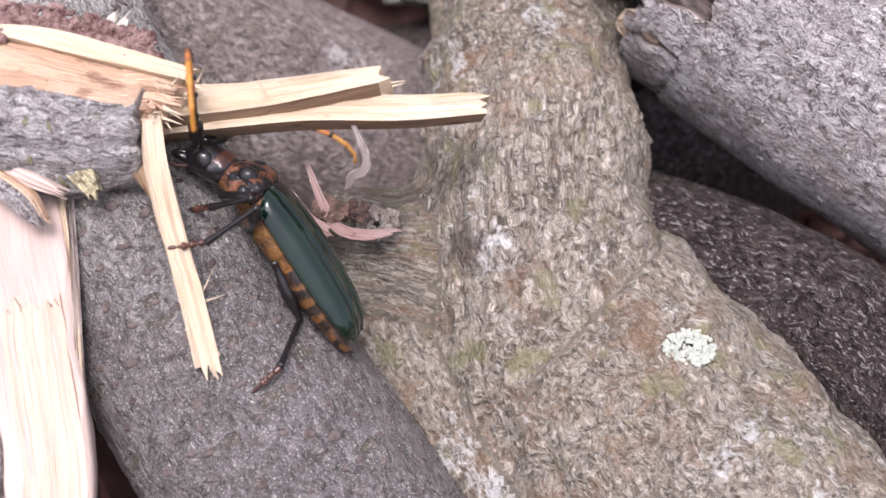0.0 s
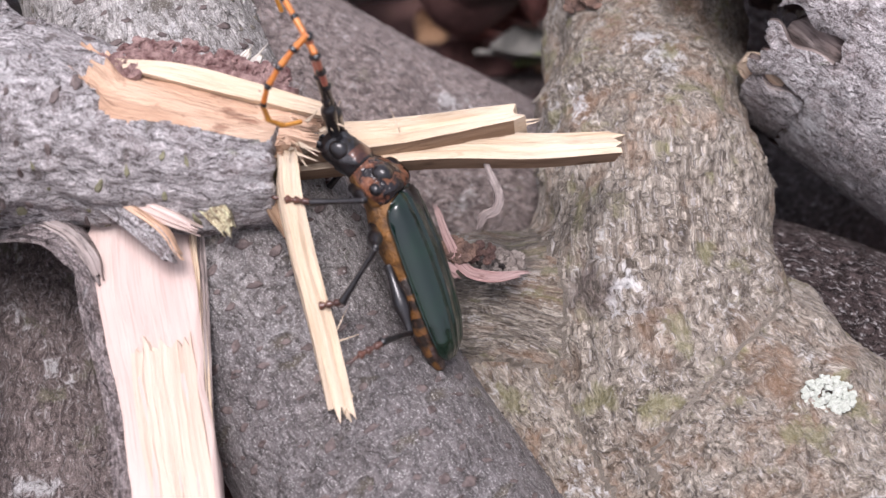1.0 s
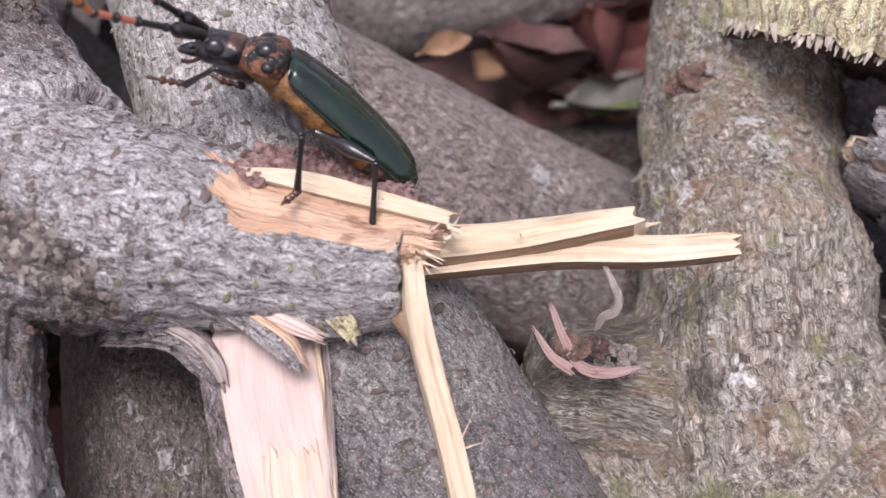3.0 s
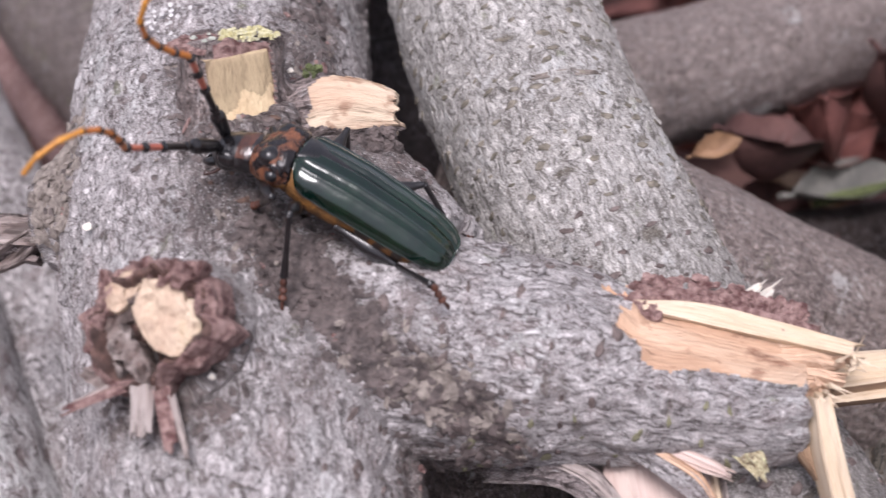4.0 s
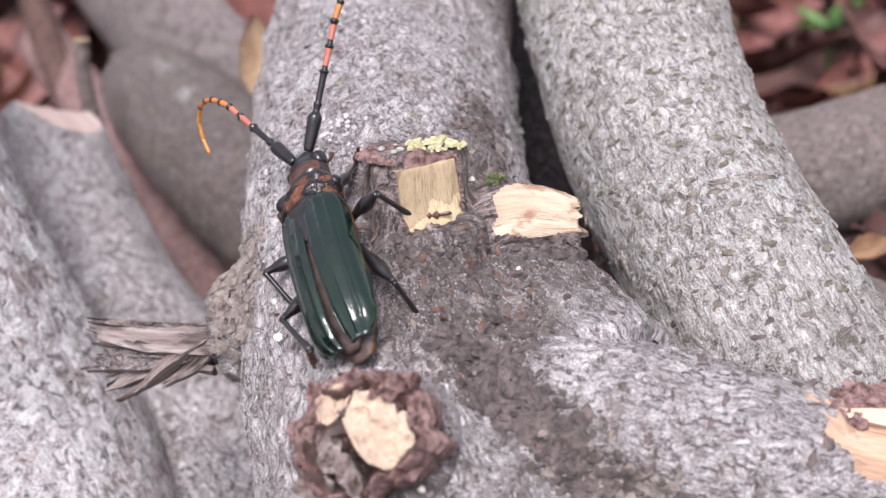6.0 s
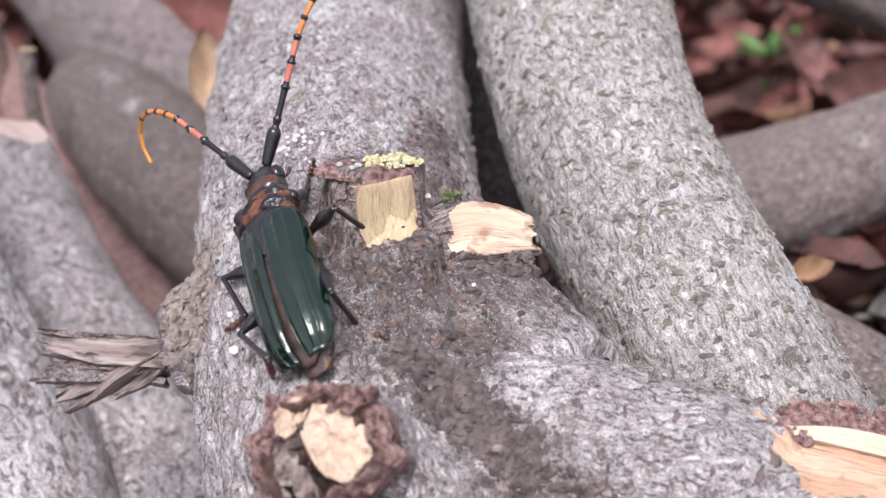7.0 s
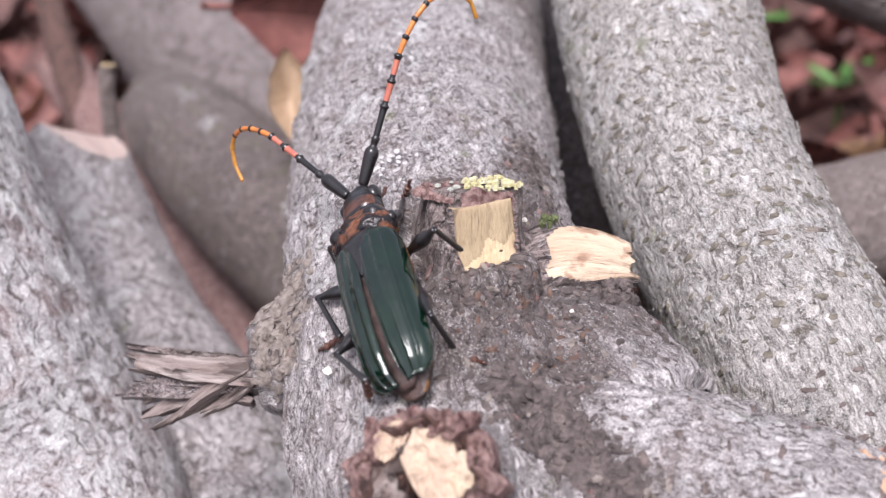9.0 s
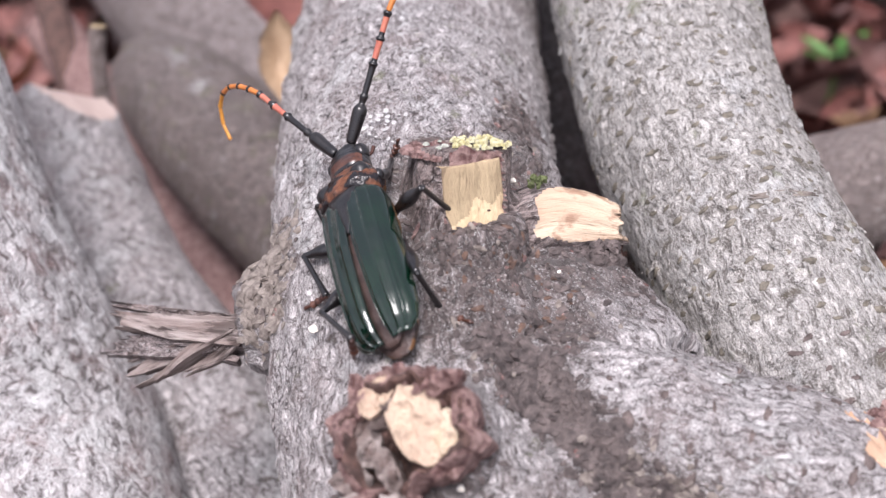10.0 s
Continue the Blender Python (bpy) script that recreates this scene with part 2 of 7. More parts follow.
def frames_along(path):
    """Two side directions at each step of a path, without twist."""
    tan = np.gradient(path, axis=0)
    tan /= np.linalg.norm(tan, axis=1)[:, None]
    side = np.cross(tan[0], (0, 0, 1.0))
    if np.linalg.norm(side) < 1e-3:
        side = np.array((1.0, 0, 0))
    sides = []
    for t in tan:
        side = side - t * (side @ t)
        side /= np.linalg.norm(side)
        sides.append(side)
    sides = np.array(sides)
    return tan, sides, np.cross(sides, tan)


def mesh_of(name, verts, faces, mats, coords=None, mat_index=None, smooth=True):
    me = bpy.data.meshes.new(name)
    me.from_pydata(np.asarray(verts).tolist(), [], [tuple(map(int, f)) for f in faces])
    for m in mats:
        me.materials.append(m)
    if coords is not None:
        coords = np.asarray(coords, np.float32)
        me.attributes.new("bark", "FLOAT_VECTOR", "POINT").data.foreach_set("vector", coords.ravel())
        # the same unrolled flat, with the seam along the underside
        flat = np.stack([np.arctan2(coords[:, 0], coords[:, 1]) * np.hypot(coords[:, 0], coords[:, 1]), coords[:, 2], 0 * coords[:, 2]], 1)
        me.attributes.new("unroll", "FLOAT_VECTOR", "POINT").data.foreach_set("vector", flat.astype(np.float32).ravel())
    if mat_index is not None:
        me.polygons.foreach_set("material_index", np.asarray(mat_index, np.int32))
    me.polygons.foreach_set("use_smooth", np.full(len(me.polygons), smooth))
    me.update()
    return me


def part(name, me, parent, label=""):
    """One mesh object under a thing or under a part."""
    if isinstance(me, bmesh.types.BMesh):
        raise TypeError("mesh data wanted")
    ob = new(name, me)
    ob.parent = parent
    if label:
        tagged(ob, label)
    return ob


def stem(name, points, mats, seed=0, seg=120, step=0.0011, lump=0.06, relief=0.00035, knots=(), cuts=(), cap=(True, True), rag=0.0, cap_index=None):
    """A length of tree stem. points: rows of x, y, z, radius. knots: (x, y, z, reach, height) swellings.
    cuts: (point, normal, unevenness, x from which they begin) flats where wood has been split away, shown as bare wood (second material)."""
    pts, _ = smooth_path(points, 60)
    length = np.linalg.norm(np.diff(pts[:, :3], axis=0), axis=1).sum()
    n = max(12, int(length / step))
    pts, at = smooth_path(points, n)
    path, rad = pts[:, :3], pts[:, 3]
    tan, sx, sy = frames_along(path)
    th = np.linspace(0, 2 * np.pi, seg, endpoint=False)
    ring = np.cos(th)[None, :, None] * sx[:, None] + np.sin(th)[None, :, None] * sy[:, None]
    r0 = rad.mean()
    cyl = np.stack([np.cos(th)[None] * r0 + 0 * at[:, None], np.sin(th)[None] * r0 + 0 * at[:, None], at[:, None] + 0 * th[None]], -1).reshape(-1, 3)
    big = fbm(cyl * np.array((38, 38, 26)), seed, 3).reshape(n, seg)
    mid = fbm(cyl * np.array((260, 260, 150)), seed + 5, 2).reshape(n, seg)
    fine = fbm(cyl * np.array((900, 900, 420)), seed + 9, 2).reshape(n, seg)
    r = rad[:, None] * (1 + 2.2 * lump * big) + relief * (2.2 * mid + 1.7 * fine)
    v = (path[:, None] + ring * r[..., None]).reshape(-1, 3)
    out = ring.reshape(-1, 3)
    for x, y, z, reach, height in knots:
        d = np.linalg.norm(v - (x, y, z), axis=1)
        v = v + out * (height * np.exp(-((d / reach) ** 2)))[:, None]
    bare = np.zeros(len(v), bool)
    for p, nrm, uneven, start in cuts:
        nrm = np.array(nrm, float) / np.linalg.norm(nrm)
        jag = uneven * 2 * fbm(cyl * np.array((420, 420, 90)), seed + 20, 3)
        d = (v - np.array(p)) @ nrm - jag - 0.7 * np.clip(start + jag * 4 - v[:, 0], 0, None)
        hit = d > 0
        v[hit] -= nrm * d[hit][:, None]
        bare |= hit
    if rag:
        for end, sign in ((0, -1), (n - 1, 1)):
            k = slice(end * seg, end * seg + seg)
            v[k] += sign * tan[end] * (rag * 2 * fbm(cyl[k] * 500, seed + 3, 2))[:, None]
    i = np.arange(n - 1)[:, None] * seg
    j = np.arange(seg)[None]
    quads = np.stack([i + j, i + seg + j, i + seg + (j + 1) % seg, i + (j + 1) % seg], -1).reshape(-1, 4)
    faces = quads.tolist()
    index = (bare[quads].sum(1) >= 3).astype(int).tolist()
    coords = cyl.copy()
    for end, flip in ((0, True), (n - 1, False)):
        if not cap[0 if end == 0 else 1]:
            continue
        base, prev = end * seg, np.arange(end * seg, end * seg + seg)
        mid_pt = v[base : base + seg].mean(0)
        for k, f in enumerate((0.7, 0.4, 0.15)):
            start = len(v)
            w = mid_pt + (v[base : base + seg] - mid_pt) * f
            w = w + (tan[end] * (-1 if flip else 1))[None] * (0.0012 * 2 * fbm(w * 300, seed + k, 2))[:, None]
            v, coords = np.vstack([v, w]), np.vstack([coords, cyl[base : base + seg] * (f, f, 1)])
            cur = np.arange(start, start + seg)
            for a in range(seg):
                b = (a + 1) % seg
                q = (prev[b], cur[b], cur[a], prev[a]) if not flip else (prev[a], cur[a], cur[b], prev[b])
                faces.append(q)
                index.append(len(mats) - 1 if cap_index is None else cap_index)
            prev = cur
        faces.append(tuple(prev[::-1] if not flip else prev))
        index.append(len(mats) - 1 if cap_index is None else cap_index)
    return mesh_of(name, v, faces, mats, coords, index)


def splinter(name, points, up, mats, seed=0, n=46, teeth=0.002, seg=14, bark_side=False, smooth=False, shade_side=False):
    """A split length of wood. points: rows of x, y, z, width, thickness; jagged fibres at the far end."""
    pts, at = smooth_path(points, n)
    path, wid, thk = pts[:, :3], pts[:, 3], pts[:, 4]
    tan = np.gradient(path, axis=0)
    tan /= np.linalg.norm(tan, axis=1)[:, None]
    side = np.cross(tan, np.array(up, float))
    side /= np.linalg.norm(side, axis=1)[:, None]
    nor = np.cross(side, tan)
    # a rough box section with split faces
    per = seg // 2
    sec = [(-1 + 2 * k / (per - 1), 1) for k in range(per)] + [(1 - 2 * k / (per - 1), -1) for k in range(per)]
    sec = np.array(sec)
    rnd = np.random.RandomState(seed + 40)
    wob = rnd.uniform(-0.16, 0.16, (len(sec), 2))
    ridge = rnd.uniform(-0.22, 0.22, len(sec))
    verts, coords = [], []
    for k in range(n):
        q = fbm(np.stack([sec[:, 0] * 3 + 5, sec[:, 1] * 2, np.full(len(sec), at[k] * 160)], 1), seed, 2)
        a = sec[:, 0] * (1 + wob[:, 0] * 0.5) * wid[k] / 2 + q * wid[k] * 0.12
        b = sec[:, 1] * thk[k] / 2 * (1 + ridge) + q * thk[k] * 0.35
        verts.append(path[k] + side[k] * a[:, None] + nor[k] * b[:, None])
        coords.append(np.stack([a, b, np.full(len(sec), at[k])], 1))
    verts, coords = np.array(verts), np.array(coords)
    push = rnd.uniform(-1.0, 1.0, len(sec))
    push[per:] = push[:per][::-1] + rnd.uniform(-0.3, 0.3, per)
    verts[-1] += tan[-1] * (push * teeth)[:, None]
    verts[0] -= tan[0] * (rnd.uniform(-0.5, 0.5, len(sec)) * teeth)[:, None]
    m = len(sec)
    faces, index = [], []
    for k in range(n - 1):
        for j in range(m):
            faces.append((k * m + j, k * m + (j + 1) % m, (k + 1) * m + (j + 1) % m, (k + 1) * m + j))
            # flanks and underside can take the second, browner wood, which carries their shade
            index.append(1 if (bark_side and per <= j < m - 1) or (shade_side and j >= per - 1) else 0)
    for base, flip in ((0, True), ((n - 1) * m, False)):
        for j in range(per - 1):
            q = (base + j, base + j + 1, base + m - 2 - j, base + m - 1 - j)
            faces.append(q[::-1] if not flip else q)
            index.append(0)
    me = mesh_of(name, verts.reshape(-1, 3), faces, mats, coords.reshape(-1, 3), index, smooth=smooth)
    return me


def shell(name, start, along, radius, th0, th1, length, mats, seed, thick=0.0016, rag=0.003):
    """A curved piece of bark that stands on beyond a log's end, ragged at its far edge."""
    along = np.array(along, float) / np.linalg.norm(along)
    sx = np.cross(along, (0, 0, 1.0))
    sx /= np.linalg.norm(sx)
    sy = np.cross(sx, along)
    n, m = 26, 22
    u, v = np.meshgrid(np.linspace(0, 1, n), np.linspace(0, 1, m), indexing="ij")
    th = np.radians(th0 + (th1 - th0) * v + 7 * (v - 0.5) * u * np.sin(u * 9 + seed))
    jag = rag * 2 * fbm(np.stack([v.ravel() * 7, 0 * v.ravel(), 0 * v.ravel()], 1), seed, 3).reshape(u.shape)
    x = -(length + jag) * u
    h = 0.0006 * 2 * fbm(np.stack([x.ravel() * 300, th.ravel() * 5, 0 * x.ravel()], 1), seed + 3, 3).reshape(u.shape)
    layers, coords = [], []
    for r in (radius + h, radius - thick + h):
        p = np.array(start) + x[..., None] * along + (np.cos(th)[..., None] * sx + np.sin(th)[..., None] * sy) * r[..., None]
        layers.append(p.reshape(-1, 3))
        coords.append(np.stack([np.cos(th) * r, np.sin(th) * r, x], -1).reshape(-1, 3))
    faces, index, k = [], [], n * m
    for i in range(n - 1):
        for j in range(m - 1):
            f = (i * m + j, (i + 1) * m + j, (i + 1) * m + j + 1, i * m + j + 1)
            faces += [f, tuple(q + k for q in reversed(f))]
            index += [0, len(mats) - 1]
    rim = [i * m for i in range(n)] + [(n - 1) * m + j for j in range(1, m)] + [i * m + m - 1 for i in range(n - 2, -1, -1)] + [j for j in range(m - 2, 0, -1)]
    for a, b in zip(rim, rim[1:] + rim[:1]):
        faces.append((b, a, a + k, b + k))
        index.append(len(mats) - 1)
    return mesh_of(name, np.vstack(layers), faces, mats, np.vstack(coords), index)


def arc(p0, p1, bend, r0, r1, u0, u1, n=8):
    """Rows of x, y, z, radius along a gently bowed axis."""
    rows = []
    for u in np.linspace(u0, u1, n):
        q = np.array(p0) * (1 - u) + np.array(p1) * u + 4 * u * (1 - u) * np.array(bend)
        rows.append((*q, r0 * (1 - u) + r1 * u))
    return rows


# ---------- ground ----------
def ground_sheet():
    n = 160
    g = np.sign(np.linspace(-1, 1, n)) * np.abs(np.linspace(-1, 1, n)) ** 4 * 60
    x, y = np.meshgrid(g, g)
    p = np.stack([x.ravel(), y.ravel() + 0.15, 0 * x.ravel()], 1)
    near = np.exp(-((p[:, 0] ** 2 + p[:, 1] ** 2) / 4))
    p[:, 2] = -0.115 + near * 0.03 * fbm(p * 9, 4) + 0.06 * fbm(p * 0.7, 8)
    faces = [(a * n + b, a * n + b + 1, a * n + n + b + 1, a * n + n + b) for a in range(n - 1) for b in range(n - 1)]
    s = Shader("forest_soil")
    co = s.coords()
    col = s.mix(s.ramp(s.noise(co, 40.0, 5.0), 0.35, 0.65), (0.075, 0.04, 0.035), (0.16, 0.08, 0.07))
    col = s.mix(s.ramp(s.noise(co, 300.0, 4.0), 0.55, 0.7), col, (0.2, 0.12, 0.08))
    mat = s.done(Base_Color=col, Roughness=0.9, Normal=s.bump(s.noise(co, 220.0, 5.0), 0.004))
    ob = new("ground", mesh_of("ground", p, faces, [mat]))
    tagged(ob, "reddish brown forest soil under the log pile", "ground", kind="structure")


ground_sheet()


# ---------- the logs ----------
def thing(name, label, category, group=""):
    return tagged(new(name), label, category, group)


def log_thing(label, rows, mat, seed, wood=None, **more):
    ob = new("log", stem("log", rows, [mat, wood or OLD_WOOD], seed, **more))
    return tagged(ob, label, "log", "logs of the pile")


A_ROWS = arc((0.0006, -0.0576, 0.0358), (-0.0195, 0.2023, 0.0126), (-0.0054, -0.0189, 0.0193), 0.0246, 0.0288, -0.35, 1.0, 9)
B_ROWS = [(0.0, -0.052, 0.038, 0.021), (0.02, -0.0595, 0.0412, 0.0178), (0.0402, -0.0638, 0.0423, 0.0154), (0.0486, -0.0646, 0.0421, 0.0145), (0.0611, -0.0662, 0.0407, 0.0125), (0.0734, -0.0676, 0.0398, 0.0109), (0.0800, -0.0680, 0.0402, 0.0096), (0.0838, -0.0682, 0.0404, 0.0086)]


def axes_of(normal):
    n = Vector(normal).normalized()
    a = n.cross(Vector((0.0, 0.3, 1.0))).normalized()
    return np.array(a), np.array(n.cross(a)), np.array(n)


def fused(name, stems, mats, seed, scars=(), cuts=(), knots=(), scoops=(), voxel=0.0009, relief=0.00045, lump=0.0014, round_off=8):
    """Several stems grown together into one smooth skin. scars: (x, y, z, reach) patches of rough brown bark."""
    verts, faces = [], []
    axes = []
    for rows in stems:
        pts, at = smooth_path(rows, 90)
        tan, sx, sy = frames_along(pts[:, :3])
        axes.append((pts, at, sx, sy, tan))
        th = np.linspace(0, 2 * np.pi, 48, endpoint=False)
        ring = pts[:, None, :3] + (np.cos(th)[None, :, None] * sx[:, None] + np.sin(th)[None, :, None] * sy[:, None]) * pts[:, None, 3:4]
        base = sum(len(v) for v in verts)
        n, m = len(pts), 48
        verts.append(ring.reshape(-1, 3))
        for i in range(n - 1):
            for j in range(m):
                k = (j + 1) % m
                faces.append((base + i * m + j, base + (i + 1) * m + j, base + (i + 1) * m + k, base + i * m + k))
        faces.append(tuple(base + j for j in range(m)))
        faces.append(tuple(base + (n - 1) * m + j for j in reversed(range(m))))
    raw = bpy.data.meshes.new(name)
    raw.from_pydata(np.vstack(verts).tolist(), [], faces)
    temp = new(name, raw)
    mod = temp.modifiers.new("skin", "REMESH")
    mod.mode = "VOXEL"
    mod.voxel_size = voxel
    mod = temp.modifiers.new("round", "SMOOTH")
    mod.factor, mod.iterations = 0.5, round_off
    bpy.context.view_layer.update()
    got = bpy.data.meshes.new_from_object(temp.evaluated_get(bpy.context.evaluated_depsgraph_get()))
    bpy.data.objects.remove(temp)
    v = np.empty(len(got.vertices) * 3)
    got.vertices.foreach_get("co", v)
    v = v.reshape(-1, 3)
    nor = np.empty(len(got.vertices) * 3)
    got.vertex_normals.foreach_get("vector", nor)
    nor = nor.reshape(-1, 3)
    polys = [tuple(p.vertices) for p in got.polygons]
    bpy.data.meshes.remove(got)
    # coordinates round and along the nearest stem
    best, cyl = np.full(len(v), 1e9), np.zeros_like(v)
    for k, (pts, at, sx, sy, tan) in enumerate(axes):
        r0 = pts[:, 3].mean()
        near = np.empty(len(v), int)
        for a in range(0, len(v), 8000):
            near[a : a + 8000] = ((v[a : a + 8000, None] - pts[None, :, :3]) ** 2).sum(-1).argmin(1)
        off = v - pts[near, :3]
        d = np.linalg.norm(off, axis=1)
        ds = (off * tan[near]).sum(1)
        ahead = np.clip(near + np.sign(ds).astype(int), 0, len(pts) - 1)
        f = np.clip(np.abs(ds) / (at[1] - at[0]), 0, 0.5)[:, None]
        a, b = sx[near] * (1 - f) + sx[ahead] * f, sy[near] * (1 - f) + sy[ahead] * f
        x, y = (off * a).sum(1), (off * b).sum(1)
        norm = np.hypot(x, y) + 1e-9
        c = np.stack([x / norm * r0, y / norm * r0, at[near] + ds + 3.1 * k], 1)
        better = d / pts[near, 3] < best
        best = np.where(better, d / pts[near, 3], best)
        cyl[better] = c[better]
    scar = np.zeros(len(v))
    for x, y, z, reach in scars:
        scar = np.maximum(scar, np.exp(-((np.linalg.norm(v - (x, y, z), axis=1) / reach) ** 2) * 1.2))
    scar = np.clip(scar * 1.25, 0, 1)
    h = lump * 2 * fbm(v * 90, seed, 3) + relief * (2.2 * fbm(cyl * np.array((260, 260, 150)), seed + 5, 2) + 1.6 * fbm(cyl * np.array((850, 850, 420)), seed + 9, 2))
    h = h + scar * 0.0011 * (2 * fbm(cyl * np.array((420, 420, 170)), seed + 3, 3))
    for x, y, z, reach, height in knots:
        h = h + height * np.exp(-((np.linalg.norm(v - (x, y, z), axis=1) / reach) ** 2))
    v = v + nor * h[:, None]
    bare = np.zeros(len(v), bool)
    for p, nrm, uneven, start in cuts:
        nrm = np.array(nrm, float) / np.linalg.norm(nrm)
        jag = uneven * 2 * fbm(cyl * np.array((420, 420, 60)), seed + 20, 3)
        d = (v - np.array(p)) @ nrm - jag - 0.8 * np.clip(start + jag * 4 - v[:, 0], 0, None)
        hit = d > 0
        v[hit] -= nrm * d[hit][:, None]
        bare |= hit
    for center, nrm, ra, rb, uneven in scoops:
        a, b, n = axes_of(nrm)
        off = v - np.array(center)
        x, y = off @ a, off @ b
        jag = 0.1 * 2 * fbm(v * 260, seed + 30, 2)
        d = off @ n - uneven * 2 * fbm(cyl * np.array((420, 420, 60)), seed + 31, 3) - 0.0016 * np.clip(y / rb, 0, None) ** 2
        hit = (d > 0) & (np.abs(x / ra) ** 3 + np.abs(y / rb) ** 3 < 1 + jag)
        v[hit] -= n * d[hit][:, None]
        bare |= hit
    index = [1 if bare[list(p)].sum() >= 3 else 0 for p in polys]
    me = mesh_of(name, v, polys, mats, cyl, index)
    me.attributes.new("scar", "FLOAT", "POINT").data.foreach_set("value", scar.astype(np.float32))
    return me


STUB_BARK = bark("dark_stub_bark", (0.27, 0.22, 0.205), (0.15, 0.115, 0.105), (0.04, 0.028, 0.026), (0.07, 0.05, 0.045), marks=0.1, white=0.68, seed=2.2, fine=0.8, along=300.0)
RIM_BARK = plain("reddish_bark_lip", (0.13, 0.056, 0.052), (0.46, 0.31, 0.28), 760.0, 0.7, 0.0018)
PALE_FACE = raw_wood("weathered_tan_cut", (0.44, 0.345, 0.215), (0.33, 0.25, 0.155), (0.1, 0.068, 0.045), along=(700.0, 170.0, 700.0), stained=0.56)
FRESH_FACE = raw_wood("fresh_cream_cut", (0.62, 0.49, 0.31), (0.54, 0.4, 0.24), (0.3, 0.17, 0.09), along=(600.0, 200.0, 600.0), stained=0.62)
ROSY_FACE = raw_wood("rosy_inner_bark", (0.56, 0.36, 0.29), (0.46, 0.26, 0.2), (0.22, 0.1, 0.075), along=(500.0, 300.0, 500.0), stained=0.6, deep=0.001)
PINK_FACE = raw_wood("pinkish_cut_wood", (0.62, 0.51, 0.38), (0.53, 0.385, 0.275), (0.3, 0.17, 0.11), along=(500.0, 500.0, 110.0), stained=0.55, deep=0.0012)
CUT_FACE = raw_wood("cut_pale_wood", (0.55, 0.44, 0.33), (0.44, 0.325, 0.24), (0.17, 0.09, 0.07), along=(500.0, 260.0, 500.0), stained=0.6)
DARK_ROT = plain("dark_rotten_wood", (0.05, 0.03, 0.026), (0.15, 0.085, 0.068), 500.0, 0.9, 0.0008)
SCAR_FLAKE = plain("dark_bark_flake", (0.04, 0.031, 0.029), (0.15, 0.12, 0.112), 650.0, 0.6, 0.0006)
RUST_BARK = plain("rust_brown_bark", (0.065, 0.039, 0.03), (0.18, 0.11, 0.08), 650.0, 0.8, 0.0006)
WHITE_BITS = plain("white_wood_crumb", (0.8, 0.77, 0.7), (0.72, 0.66, 0.56), 900.0, 0.8, 0.0002)
YELLOW_LICHEN = plain("yellow_lichen", (0.44, 0.4, 0.19), (0.62, 0.6, 0.42), 900.0, 0.9, 0.0004)
FRESH_MOSS = plain("green_moss", (0.09, 0.11, 0.045), (0.16, 0.19, 0.08), 900.0, 0.9, 0.0003)
WHITE_FILM = plain("white_lichen_film", (0.44, 0.43, 0.42), (0.56, 0.55, 0.54), 800.0, 0.8, 0.0003)
GREEN_SPOT = plain("olive_green_algae", (0.13, 0.125, 0.07), (0.23, 0.22, 0.14), 700.0, 0.8, 0.0003)
CRUST = plain("tan_bark_crust", (0.13, 0.107, 0.092), (0.3, 0.262, 0.23), 600.0, 0.8, 0.0006)
BROWN_LENS = plain("brown_bark_pore", (0.06, 0.043, 0.039), (0.16, 0.125, 0.115), 700.0, 0.7, 0.0003)
OLIVE_LENS = plain("olive_bark_pore", (0.075, 0.065, 0.05), (0.22, 0.195, 0.155), 700.0, 0.7, 0.0003)
GREY_LICHEN = plain("pale_green_lichen", (0.4, 0.43, 0.37), (0.52, 0.54, 0.48), 700.0, 0.9, 0.0004)


